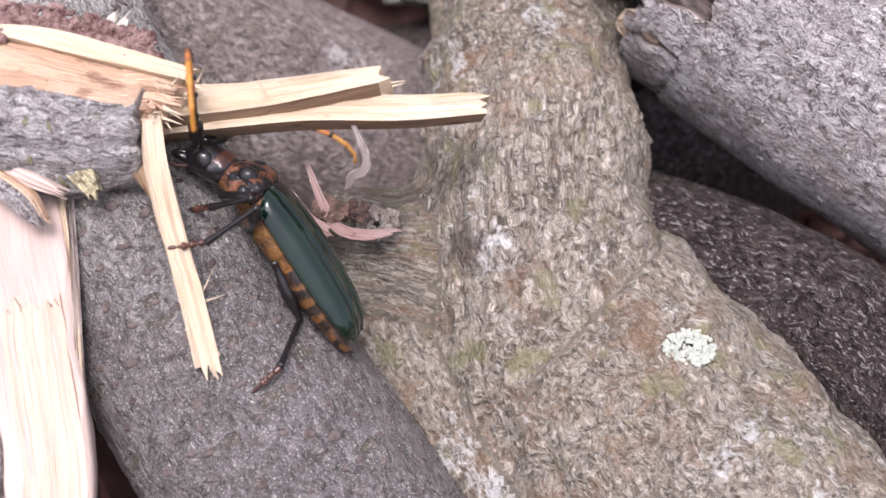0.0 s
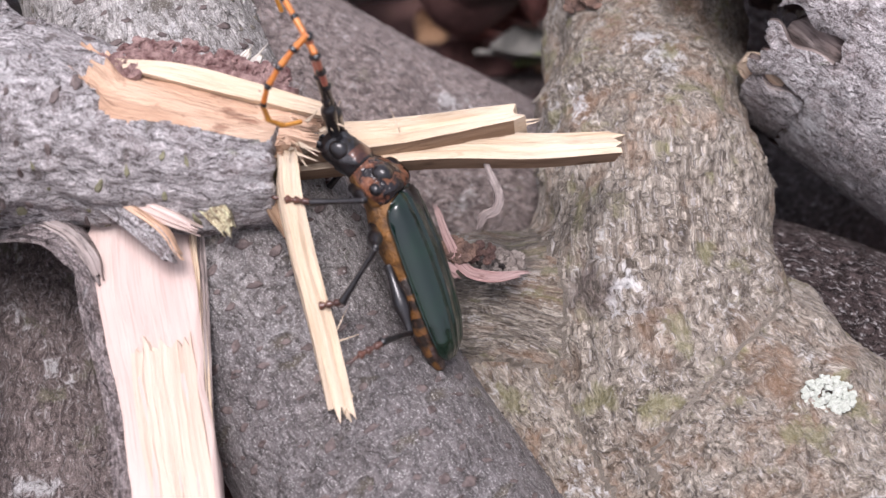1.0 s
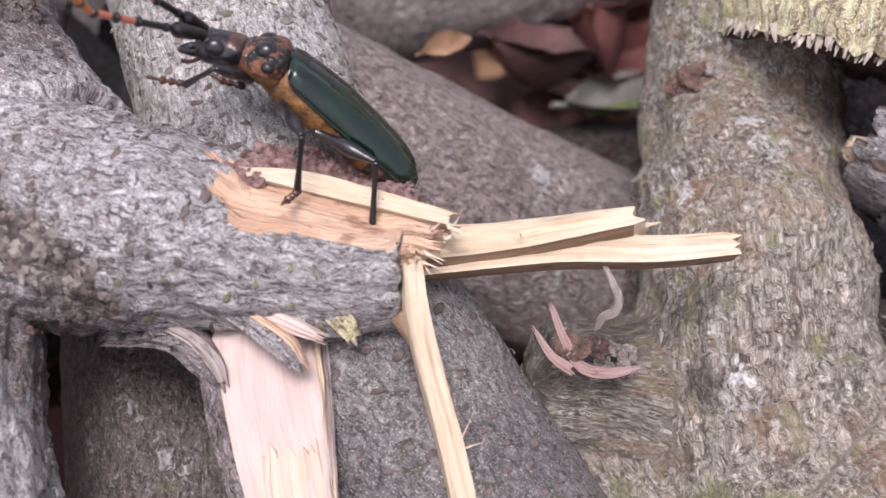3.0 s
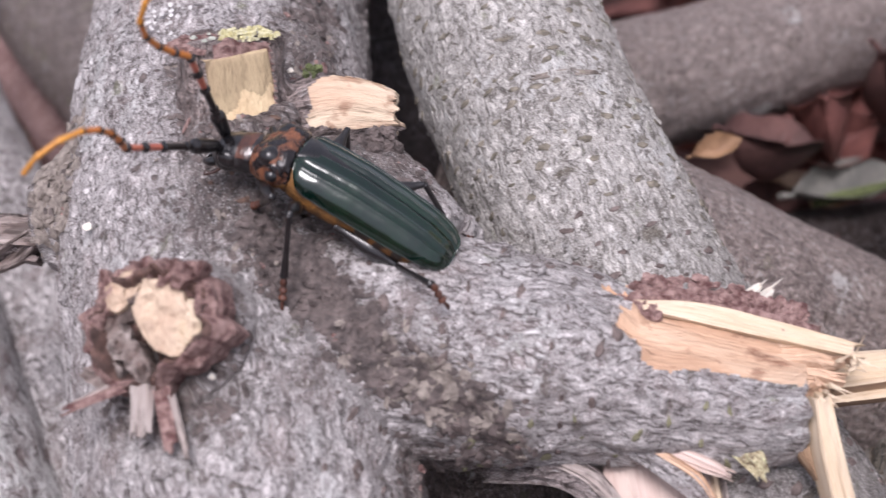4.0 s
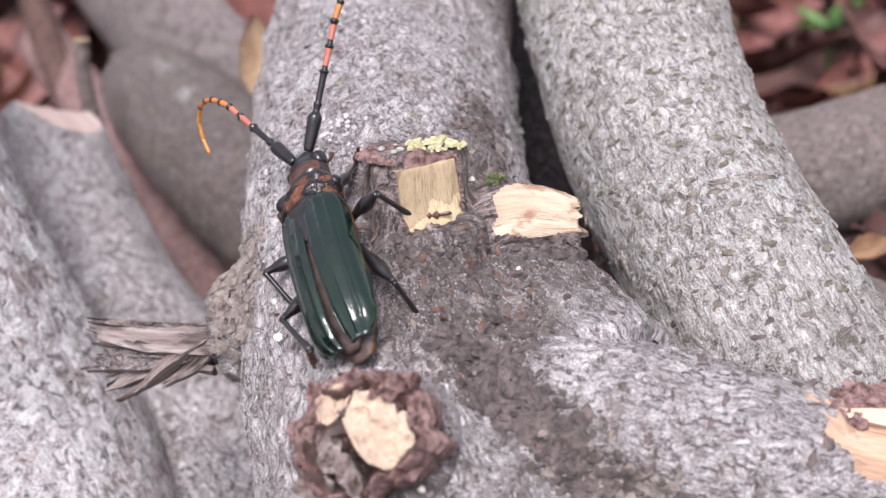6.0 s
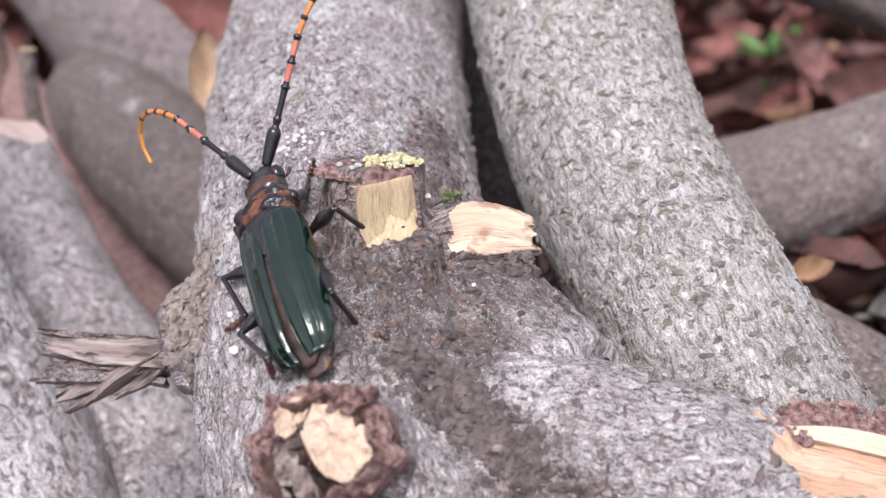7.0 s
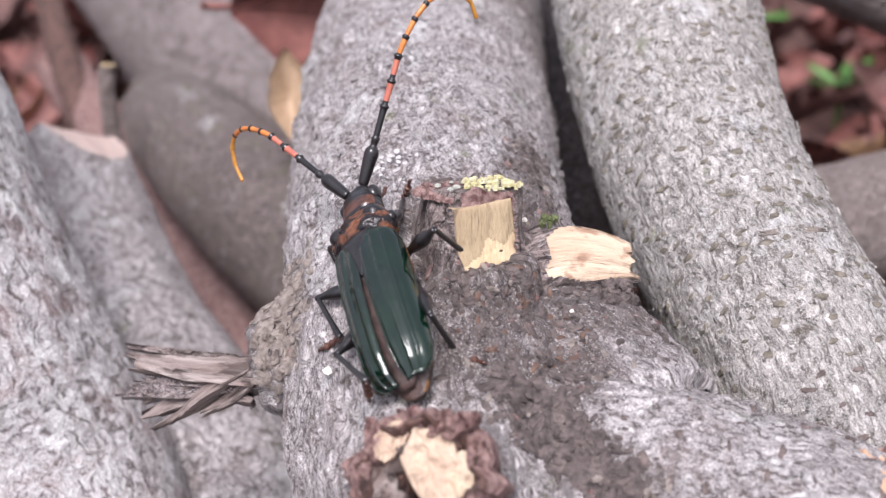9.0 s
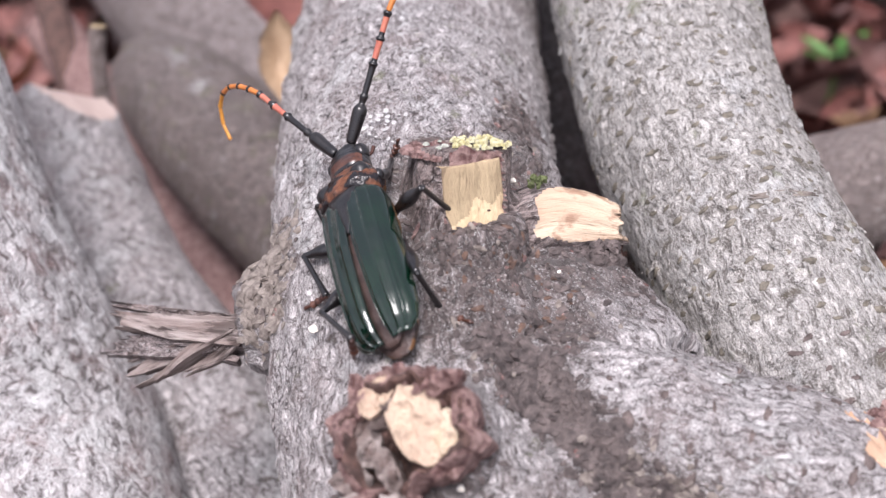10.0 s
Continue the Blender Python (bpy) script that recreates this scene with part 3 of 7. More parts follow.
def sawn_face(name, center, normal, ra, rb, mats, seed, hollow=None, lip=0.0012, turn=0.0, uneven=0.0012):
    """An irregular cut wood face with a lip of bark round it. hollow: (a, b, reach, depth) of a rotten hole."""
    a, b, n = axes_of(normal)
    a, b = a * math.cos(turn) + b * math.sin(turn), b * math.cos(turn) - a * math.sin(turn)
    seg, rings = 110, 34
    th = np.linspace(0, 2 * np.pi, seg, endpoint=False)
    wob = 1 + 0.36 * 2 * fbm(np.stack([np.cos(th) * 2.4, np.sin(th) * 2.4, 0 * th], 1), seed, 4)
    verts, index, faces = [], [], []
    for k in range(rings + 1):
        f = k / rings
        x, y = np.cos(th) * f * wob * ra, np.sin(th) * f * wob * rb
        p = np.stack([x, y, 0 * x], 1)
        h = uneven * 2 * fbm(p * 420, seed + 2, 4) + 0.5 * uneven * np.floor(5 * vnoise(p * np.array((330, 200, 1)), seed + 7))
        if hollow:
            hx, hy, reach, deep = hollow
            h = h - deep * np.exp(-(((x - hx) ** 2 + (y - hy) ** 2) / reach**2))
        if f > 0.62:
            rise = math.sin((f - 0.62) / 0.38 * math.pi)
            h = h + lip * rise * (0.2 + 2.4 * vnoise(np.stack([np.cos(th) * 3, np.sin(th) * 3, 0 * th + f * 4], 1), seed + 4)) - 0.5 * lip * (f - 0.62) / 0.38
        if k == rings:
            h = h - 0.004
        verts.append(np.array(center) + x[:, None] * a + y[:, None] * b + h[:, None] * n)
        if k:
            for j in range(seg):
                q = ((k - 1) * seg + j, k * seg + j, k * seg + (j + 1) % seg, (k - 1) * seg + (j + 1) % seg)
                faces.append(q)
                cx, cy = x[j], y[j]
                rot = hollow and (cx - hollow[0]) ** 2 + (cy - hollow[1]) ** 2 < (0.75 * hollow[2]) ** 2
                edge = 0.84 + 0.3 * (vnoise(np.array([[math.cos(th[j]) * 4, math.sin(th[j]) * 4, 1.5]]), seed + 8)[0] - 0.5)
                index.append(1 if f > edge else 2 if rot else 0)
    return mesh_of(name, np.vstack(verts), faces, mats, None, index, smooth=False)


def chopped_face(name, center, normal, ra, rb, drop, mats, seed):
    """A flat chopped side of a stub, rounded at its foot: old tan above, fresh cream below, rosy bark at the foot."""
    a, b, n = axes_of(normal)
    nu, nv = 36, 54
    verts, coords, faces, index = [], [], [], []
    for j in range(nv):
        s = -1 + 2 * j / (nv - 1)
        wave = 0.05 * 2 * (vnoise(np.array([[s * 5, 0.3, 0.7], [s * 5, 4.1, 0.2]]), seed) - 0.5)
        left = ra * (0.95 - 0.9 * max(0.0, (s + 0.05) / 1.05) ** 1.8 + wave[0])
        right = -ra * (1.02 - 0.62 * max(0.0, (s - 0.6) / 0.4) ** 2 + 0.06 * s + wave[1])
        for i in range(nu):
            f = i / (nu - 1)
            x = right + (left - right) * f
            y = drop + rb * (s + 0.12 * (f - 0.5) * max(0.0, -s))
            edge = i in (0, nu - 1) or j in (0, nv - 1)
            p = np.array([[x, y, 0.0]])
            h = 0.0006 + 0.0018 * max(0.0, y / 0.0088) ** 2 + 0.0004 * fbm(p * np.array((900, 160, 1)), seed + 1, 3)[0] + 0.0004 * fbm(p * 300, seed + 2, 2)[0] - 0.0004 * (abs(2 * f - 1) ** 8 + abs(s) ** 12)
            h -= 0.0014 if edge else 0.0
            verts.append(np.array(center) + x * a + y * b + h * n)
            coords.append((x, y, h))
            if i and j:
                faces.append(((j - 1) * nu + i - 1, (j - 1) * nu + i, j * nu + i, j * nu + i - 1))
                torn = 0.3 * 2 * (vnoise(np.array([[f * 7, s * 1.5, 2.2]]), seed + 5)[0] - 0.5)
                index.append(3 if edge else 2 if s + 0.6 * torn > 0.6 + 0.25 * f else 1 if s - 0.25 * f > -0.1 + torn else 0)
    return mesh_of(name, verts, faces, mats, coords, index)


def crumbs(name, center, normal, count, spread, size, mat, seed, flat=0.35):
    """A cluster of small flakes on a surface, as one mesh."""
    rnd = random.Random(seed)
    a, b, n = axes_of(normal)
    verts, faces = [], []
    for _ in range(count):
        r, t = spread * math.sqrt(rnd.random()), rnd.random() * 6.28
        c = np.array(center) + a * r * math.cos(t) + b * r * math.sin(t) * 0.7 + n * rnd.uniform(0, size * 0.3)
        s, base, m = size * rnd.uniform(0.5, 1.3), len(verts), 7
        for ring, (f, h) in enumerate(((1, 0), (0.85, flat), (0.3, flat * 1.25))):
            for j in range(m):
                w = j / m * 6.283 + ring * 0.2
                q = f * s * (0.75 + 0.5 * rnd.random())
                verts.append(c + a * q * math.cos(w) + b * q * math.sin(w) + n * s * h * (0.7 + 0.6 * rnd.random()))
        for ring in (0, 1):
            for j in range(m):
                i, k = base + ring * m + j, base + ring * m + (j + 1) % m
                faces.append((i, k, k + m, i + m))
        faces.append(tuple(base + 2 * m + j for j in range(m)))
    return mesh_of(name, verts, faces, [mat], None, None, smooth=False)


def plate(name, center, normal, a0, b0, ra, rb, turn, thick, mat, seed, rise=0.0, uneven=0.0009):
    """A chipped plate of wood standing in a cut face. a0, b0: its middle in the face (millimetres)."""
    a, b, n = axes_of(normal)
    seg, rings = 26, 9
    chip = np.random.RandomState(seed)
    th = np.linspace(0, 2 * np.pi, seg, endpoint=False)
    wob = (1 + 0.26 * 2 * fbm(np.stack([np.cos(th) * 2.2, np.sin(th) * 2.2, 0 * th], 1), seed, 4)) * chip.uniform(0.93, 1.07, seg)
    verts, coords, faces = [], [], []
    for k, (f, drop) in enumerate([(0.02 + 0.98 * q / (rings - 1), 0.0) for q in range(rings)] + [(1.03, 0.35), (1.0, 1.0)]):
        x, y = np.cos(th) * f * wob * ra, np.sin(th) * f * wob * rb
        x, y = x * math.cos(turn) - y * math.sin(turn) + a0 * 0.001, x * math.sin(turn) + y * math.cos(turn) + b0 * 0.001
        p = np.stack([x, y, 0 * x], 1)
        h = rise + uneven * (2 * fbm(p * 700, seed + 2, 3) + 1.2 * np.round(3 * vnoise(p * np.array((500, 180, 1)), seed + 7)) / 3) - drop * thick
        verts.append(np.array(center) + x[:, None] * a + y[:, None] * b + h[:, None] * n)
        coords.append(np.stack([x, y, h], 1))
        if k:
            faces += [((k - 1) * seg + j, k * seg + j, k * seg + (j + 1) % seg, (k - 1) * seg + (j + 1) % seg) for j in range(seg)]
    faces.append(tuple(range(seg)))
    return mesh_of(name, np.vstack(verts), faces, [mat], np.vstack(coords), None, smooth=False)


def bark_flakes(name, me, count, mat, seed, size, scarred, keep=None):
    """Small lifted flakes over a bark skin; scarred: on its rough patches, else on the smooth rest."""
    n = len(me.vertices)
    co, nor, sc, bk = np.empty(n * 3), np.empty(n * 3), np.zeros(n), np.empty(n * 3)
    me.vertices.foreach_get("co", co)
    me.vertex_normals.foreach_get("vector", nor)
    me.attributes["bark"].data.foreach_get("vector", bk)
    if "scar" in me.attributes:
        me.attributes["scar"].data.foreach_get("value", sc)
    co, nor, bk = co.reshape(-1, 3), nor.reshape(-1, 3), bk.reshape(-1, 3)
    rnd = np.random.RandomState(seed)
    w = np.clip(sc - 0.25, 0, 1) if scarred else np.clip(0.5 - sc, 0, 1)
    w = w * np.clip(nor[:, 2] + 0.5 - 0.4 * nor[:, 1], 0, 1) * (vnoise(co * 140, seed) ** 2)
    if keep is not None:
        w = w * keep(co)
    pick = rnd.choice(n, count, p=w / w.sum())
    c, z = co[pick], nor[pick]
    x = np.cross(z, rnd.normal(size=(count, 3)))
    x /= np.linalg.norm(x, axis=1)[:, None]
    y = np.cross(z, x)
    m = 7
    s = size * rnd.uniform(0.4, 1.4, count)[:, None]
    long = rnd.uniform(1.0, 2.4, count)[:, None]
    tilt = rnd.uniform(-0.35, 0.35, count)[:, None]
    verts = []
    for f, h in ((1.0, -0.25), (0.92, 0.18), (0.35, 0.3)):
        for j in range(m):
            w_ = 6.283 * j / m
            q = f * s * rnd.uniform(0.7, 1.25, count)[:, None]
            lx = q * math.cos(w_) * long
            verts.append(c + x * lx + y * q * math.sin(w_) + z * (s * h * rnd.uniform(0.6, 1.4, count)[:, None] + tilt * lx))
    v = np.stack(verts, 1).reshape(-1, 3)
    pattern = [(r * m + j, r * m + (j + 1) % m, (r + 1) * m + (j + 1) % m, (r + 1) * m + j) for r in (0, 1) for j in range(m)]
    top = tuple(2 * m + j for j in range(m))
    faces = []
    for k in range(count):
        b = k * 3 * m
        faces += [tuple(b + i for i in f) for f in pattern]
        faces.append(tuple(b + i for i in top))
    coords = np.repeat(bk[pick], 3 * m, 0) + (v - np.repeat(c, 3 * m, 0))
    return mesh_of(name, v, faces, [mat], coords, None, smooth=False)


def lenticels(name, me, rows, count, apart, mat, seed, size, keep):
    """Dark lens-shaped marks across a stem, each a low ridge of its own."""
    n = len(me.vertices)
    co, nor = np.empty(n * 3), np.empty(n * 3)
    me.vertices.foreach_get("co", co)
    me.vertex_normals.foreach_get("vector", nor)
    co, nor = co.reshape(-1, 3), nor.reshape(-1, 3)
    rnd = np.random.RandomState(seed)
    axis, _ = smooth_path(rows, 80)
    tan, _, _ = frames_along(axis[:, :3])
    order = rnd.permutation(np.nonzero(keep(co) & (nor[:, 2] - 0.6 * nor[:, 1] > -0.2))[0])
    picked = np.zeros((0, 3))
    verts, faces = [], []
    m = 10
    for i in order:
        if len(picked) >= count:
            break
        if len(picked) and (((picked - co[i]) ** 2).sum(1) < (apart * rnd.uniform(0.6, 1.5)) ** 2).any():
            continue
        picked = np.vstack([picked, co[i]])
        t = tan[((axis[:, :3] - co[i]) ** 2).sum(1).argmin()]
        z = nor[i]
        x = np.cross(t, z) + t * rnd.uniform(-0.45, 0.45)
        x = x - z * (x @ z)
        x /= np.linalg.norm(x)
        y = np.cross(z, x)
        s, wide, base = size * rnd.uniform(0.5, 1.2), rnd.uniform(0.35, 0.75), len(verts)
        for f, h in ((1.0, -0.3), (0.85, 0.14), (0.45, 0.16), (0.12, 0.08)):
            for j in range(m):
                a = 6.283 * j / m
                q = f * s * rnd.uniform(0.65, 1.3)
                verts.append(co[i] + x * q * math.cos(a) + y * q * wide * math.sin(a) * (1 - 0.4 * abs(math.cos(a))) + z * s * h)
        for r in range(3):
            faces += [(base + r * m + j, base + r * m + (j + 1) % m, base + (r + 1) * m + (j + 1) % m, base + (r + 1) * m + j) for j in range(m)]
        faces.append(tuple(base + 3 * m + j for j in range(m)))
    return mesh_of(name, verts, faces, [mat], None, None)


def stuff(name, me, parent, label=""):
    return tagged(part(name, me, parent, label), kind="stuff")


def forked_log():
    """The fork on which the beetle walks: trunk, torn side branch, cut stubs, splinters."""
    fork = thing("forked_log", "pale grey forked log with sawn stubs and splintered side branch", "log", "logs of the pile")
    skin = fused("trunk", [
        A_ROWS, B_ROWS,
        [(0.0005, -0.062, 0.042, 0.0120), (-0.0022, -0.0735, 0.0525, 0.0112), (-0.003, -0.0765, 0.0560, 0.0098)],
        [(-0.012, -0.030, 0.045, 0.015), (-0.027, -0.034, 0.042, 0.0105), (-0.0345, -0.036, 0.0405, 0.0068)],
        [(0.002, -0.040, 0.050, 0.013), (0.001, -0.037, 0.066, 0.0085)],
        [(0.004, -0.036, 0.050, 0.014), (0.014, -0.036, 0.0545, 0.0095), (0.0205, -0.0345, 0.0570, 0.0060)],
        [(0.004, -0.030, 0.044, 0.019), (0.014, -0.039, 0.0455, 0.0165), (0.027, -0.053, 0.043, 0.0155)]],
        [GREY_BARK, CHIP_WOOD], 11, voxel=0.0008, relief=0.00055, scars=[
            (0.004, -0.042, 0.064, 0.015), (0.013, -0.040, 0.060, 0.015), (0.021, -0.042, 0.056, 0.011), (0.009, -0.0593, 0.0592, 0.0066), (0.0131, -0.064, 0.0576, 0.0060), (0.0178, -0.0678, 0.0554, 0.0060), (0.0224, -0.0714, 0.0531, 0.0060), (0.0269, -0.0746, 0.0507, 0.0060), (0.0318, -0.0763, 0.049, 0.0060), (0.037, -0.0789, 0.0457, 0.0060), (0.041, -0.0797, 0.04, 0.0060),
            # patches beyond y = -0.02 paint the shading where the trunk's right side turns away
            (0.004, -0.055, 0.062, 0.011), (-0.004, -0.080, 0.057, 0.014), (-0.028, -0.034, 0.045, 0.011), (0.0089, -0.009, 0.0627, 0.008), (0.0096, -0.0167, 0.0635, 0.009), (0.0085, -0.001, 0.0635, 0.007), (0.011, -0.025, 0.062, 0.010), (-0.006, -0.028, 0.066, 0.008), (0.018, -0.05, 0.056, 0.008), (0.030, -0.078, 0.03, 0.012), (0.012, -0.057, 0.059, 0.009), (-0.022, -0.028, 0.050, 0.009)],
        knots=[(0.0131, -0.064, 0.0576, 0.003, -0.0016), (0.0178, -0.0678, 0.0554, 0.003, -0.0016), (0.0224, -0.0714, 0.0531, 0.003, -0.0016), (0.0269, -0.0746, 0.0507, 0.003, -0.0016), (0.0318, -0.0763, 0.049, 0.003, -0.0016), (0.037, -0.0789, 0.0457, 0.003, -0.0016), (0.041, -0.0797, 0.04, 0.003, -0.0016)],
        cuts=[((0.0734, -0.0670, 0.0487), (0.17, 0.05, 0.985), 0.0011, 0.0600)])
    part("trunk", skin, fork)
    stuff("bark_flake", bark_flakes("bark_flake", skin, 1300, SCAR_FLAKE, 3, 0.0005, True), fork, "dark rough bark flakes along the crease")
    stuff("bark_flake", bark_flakes("bark_flake", skin, 140, CRUST, 8, 0.0004, True), fork, "pale flecks among the rough bark")
    stuff("bark_flake", bark_flakes("bark_flake", skin, 90, RIM_BARK, 9, 0.00045, True), fork, "reddish flecks among the rough bark")
    stuff("bark_flake", bark_flakes("bark_flake", skin, 2600, GREY_BARK, 4, 0.00055, False, lambda p: (p[:, 1] < 0.06) & (p[:, 0] < 0.05)), fork, "pale lifted bark flakes")
    stuff("bark_flake", bark_flakes("bark_flake", skin, 70, RUST_BARK, 10, 0.0004, True, lambda p: (np.linalg.norm(p - (0.008, -0.046, 0.064), axis=1) < 0.011)), fork, "rust-brown bark under the stubs")
    crease = np.array(((0.009, -0.0593, 0.0592), (0.0131, -0.064, 0.0576), (0.0178, -0.0678, 0.0554), (0.0224, -0.0714, 0.0531), (0.0269, -0.0746, 0.0507), (0.0318, -0.0763, 0.049), (0.037, -0.0789, 0.0457), (0.041, -0.0797, 0.04)))
    line, _ = smooth_path(crease, 40)
    stuff("bark_flake", bark_flakes("bark_flake", skin, 750, SCAR_FLAKE, 33, 0.0007, True, lambda p: np.exp(-((p[:, None] - line[None]) ** 2).sum(-1).min(1) / 0.0038**2)), fork, "chunky dark bark along the crease")
    stuff("bark_flake", bark_flakes("bark_flake", skin, 150, CRUST, 34, 0.0007, True, lambda p: np.exp(-((p[:, None] - line[None, 20:]) ** 2).sum(-1).min(1) / 0.0035**2)), fork, "tan crumbs of bark in the crease")
    stuff("lenticel", lenticels("lenticel", skin, B_ROWS, 110, 0.0042, BROWN_LENS, 71, 0.0014, lambda p: (p[:, 0] > 0.018) & (p[:, 0] < 0.057) & (p[:, 1] < -0.054)), fork, "brown bark pores on the side branch")
    stuff("lenticel", lenticels("lenticel", skin, B_ROWS, 30, 0.0046, GREEN_SPOT, 75, 0.0012, lambda p: (p[:, 0] > 0.036) & (p[:, 0] < 0.074) & (p[:, 1] < -0.066) & (p[:, 2] < 0.0475)), fork, "olive green algae spots on the side branch")
    stuff("lichen_film", crumbs("lichen_film", (-0.0118, -0.0168, 0.0690), (0.1, -0.25, 0.95), 45, 0.0058, 0.00034, WHITE_FILM, 76, 0.05), fork, "white lichen film beside the stub")
    # the sawn knot: a dark rotten floor, plates of wood left standing in it, a rim of reddish bark
    knot, facing = (-0.0030, -0.0779, 0.0597), (-0.12, -0.62, 0.78)
    part("sawn_face", sawn_face("sawn_face", knot, facing, 0.0092, 0.0084, [DARK_ROT, RIM_BARK, DARK_ROT], 61, hollow=(0.0017, 0.0044, 0.0032, 0.005), lip=0.0018, uneven=0.0010), fork, "cracked sawn knot with a rotten hole")
    for k, (a0, b0, ra, rb, turn, rise, mat) in enumerate(((-2.1, -1.2, 0.0036, 0.0052, 0.75, 0.0026, CUT_FACE), (4.1, -3.9, 0.0017, 0.003, -0.5, 0.0024, CUT_FACE), (4.6, 1.8, 0.0020, 0.0034, 0.15, 0.0010, OLD_WOOD), (-5.4, -0.8, 0.0016, 0.003, 0.2, 0.0022, CREAM_WOOD), (2.5, -2.0, 0.0014, 0.0026, -0.6, 0.0016, OLD_WOOD), (1.3, 4.7, 0.0013, 0.003, 0.6, 0.001, OLD_WOOD), (5.7, 6.7, 0.0026, 0.0016, 0.3, 0.0008, OLD_WOOD))):
        part("wood_plate", plate("wood_plate", knot, facing, a0, b0, ra, rb, turn, 0.0035, mat, 130 + k, rise, uneven=0.0011), fork, "pale chipped plate of sawn wood")
    stuff("bark_crumb", crumbs("bark_lip", (-0.0030, -0.0752, 0.0632), facing, 90, 0.0055, 0.0010, RIM_BARK, 17, 0.6), fork, "reddish crumbs of bark on the rim")
    for k, (a0, b0, ra, rb, turn, rise) in enumerate(((-4.2, -6.6, 0.0030, 0.0012, 0.7, 0.0034), (-1.6, -6.4, 0.0022, 0.0010, 0.9, 0.0030), (2.2, -6.8, 0.0022, 0.0010, -0.4, 0.0026), (-7.0, -3.4, 0.0014, 0.0030, 0.3, 0.0026), (6.6, -3.6, 0.0012, 0.0030, 0.3, 0.0020), (7.4, 1.4, 0.0012, 0.0030, -0.1, 0.0014), (-7.4, 2.2, 0.0012, 0.0028, -0.2, 0.0016))):
        part("rim_bark", plate("rim_bark", knot, facing, a0, b0, ra, rb, turn, 0.0035, RIM_BARK, 180 + k, rise - 0.0006, uneven=0.0022), fork, "thick reddish bark left on the rim")
    for k, (p, q, w, mat) in enumerate((((-0.0063, -0.0841, 0.0552), (-0.0139, -0.0862, 0.0527), 0.0014, RIM_BARK), ((-0.0075, -0.0838, 0.0556), (-0.0130, -0.0852, 0.0530), 0.0008, OLD_WOOD), ((-0.0040, -0.0838, 0.0556), (-0.0038, -0.0890, 0.0515), 0.0034, OLD_WOOD), ((-0.0015, -0.0845, 0.0552), (0.0002, -0.0900, 0.0506), 0.0022, RIM_BARK), ((-0.0002, -0.0850, 0.0550), (0.0022, -0.0905, 0.0503), 0.0010, OLD_WOOD))):
        part("bark_splinter", splinter("bark_splinter", [(*p, w, 0.0010), (*q, w * 0.8, 0.0007)], (0, -0.7, 0.7), [mat], 70 + k, n=14, teeth=0.0012), fork)
    # the block stub, sawn across its top and chopped flat on one side
    part("stub", fused("stub", [
        [(0.0006, -0.0373, 0.0561, 0.0094), (0.0004, -0.0341, 0.0671, 0.0084), (0.0004, -0.0308, 0.0749, 0.0074)],
        [(-0.0052, -0.0343, 0.0561, 0.0066), (-0.0042, -0.0318, 0.0651, 0.0056), (-0.0030, -0.0293, 0.0731, 0.0050)],
        [(0.0098, -0.0338, 0.0541, 0.0085), (0.0090, -0.0318, 0.0611, 0.0066), (0.0078, -0.0298, 0.0661, 0.0044)]],
        [STUB_BARK, RIM_BARK], 62, voxel=0.0005, relief=0.0008, lump=0.0014, round_off=6, scoops=[((0.0019, -0.0376, 0.0725), (0.55, -0.75, 0.38), 0.0056, 0.0088, 0.0004)]), fork, "short dark-barked stub, sawn across and chopped flat")
    part("chopped_face", chopped_face("chopped_face", (0.0019, -0.0376, 0.0725), (0.55, -0.75, 0.38), 0.0053, 0.0069, 0.0041, [PALE_FACE, FRESH_FACE, ROSY_FACE, STUB_BARK], 64), fork, "tan and cream chopped side of the stub")
    stuff("lichen_crust", crumbs("lichen_crust", (0.0024, -0.0320, 0.0753), (0.0, 0.25, 0.95), 80, 0.0050, 0.00042, YELLOW_LICHEN, 5, 0.9), fork, "yellow lichen on the stub's rim")
    stuff("lichen_crust", crumbs("lichen_crust", (0.0000, -0.0324, 0.0752), (0.0, 0.25, 0.95), 12, 0.0056, 0.0005, GREY_LICHEN, 25, 0.6), fork, "pale specks on the stub's rim")
    stuff("bark_crumb", crumbs("bark_lip", (-0.0035, -0.0338, 0.0744), (0.0, 0.2, 0.9), 130, 0.0048, 0.0008, RIM_BARK, 6, 0.6), fork)
    # the slanting cut beside it
    part("stub", stem("stub", [(0.006, -0.0345, 0.0575, 0.0072), (0.0130, -0.0335, 0.0628, 0.0054), (0.0185, -0.0330, 0.0638, 0.0044), (0.0243, -0.0325, 0.0625, 0.0030)], [STUB_BARK, PINK_FACE], 63, seg=72, step=0.0004, lump=0.14, rag=0.0022, cuts=[((0.0169, -0.0340, 0.0660), (0.26, -0.56, 0.78), 0.0011, 0.0118)]), fork, "stub with a slanting fresh pinkish cut")
    stuff("bark_crumb", crumbs("bark_lip", (0.0208, -0.0378, 0.0596), (0.1, -0.7, 0.6), 110, 0.0046, 0.0009, SCAR_FLAKE, 18, 0.7), fork)
    stuff("moss", crumbs("moss", (0.0115, -0.0300, 0.0680), (0.1, -0.3, 0.9), 20, 0.0015, 0.0004, FRESH_MOSS, 19, 1.6), fork, "small tuft of green moss")
    # the broken grey stub with splayed fibres
    rnd = random.Random(31)
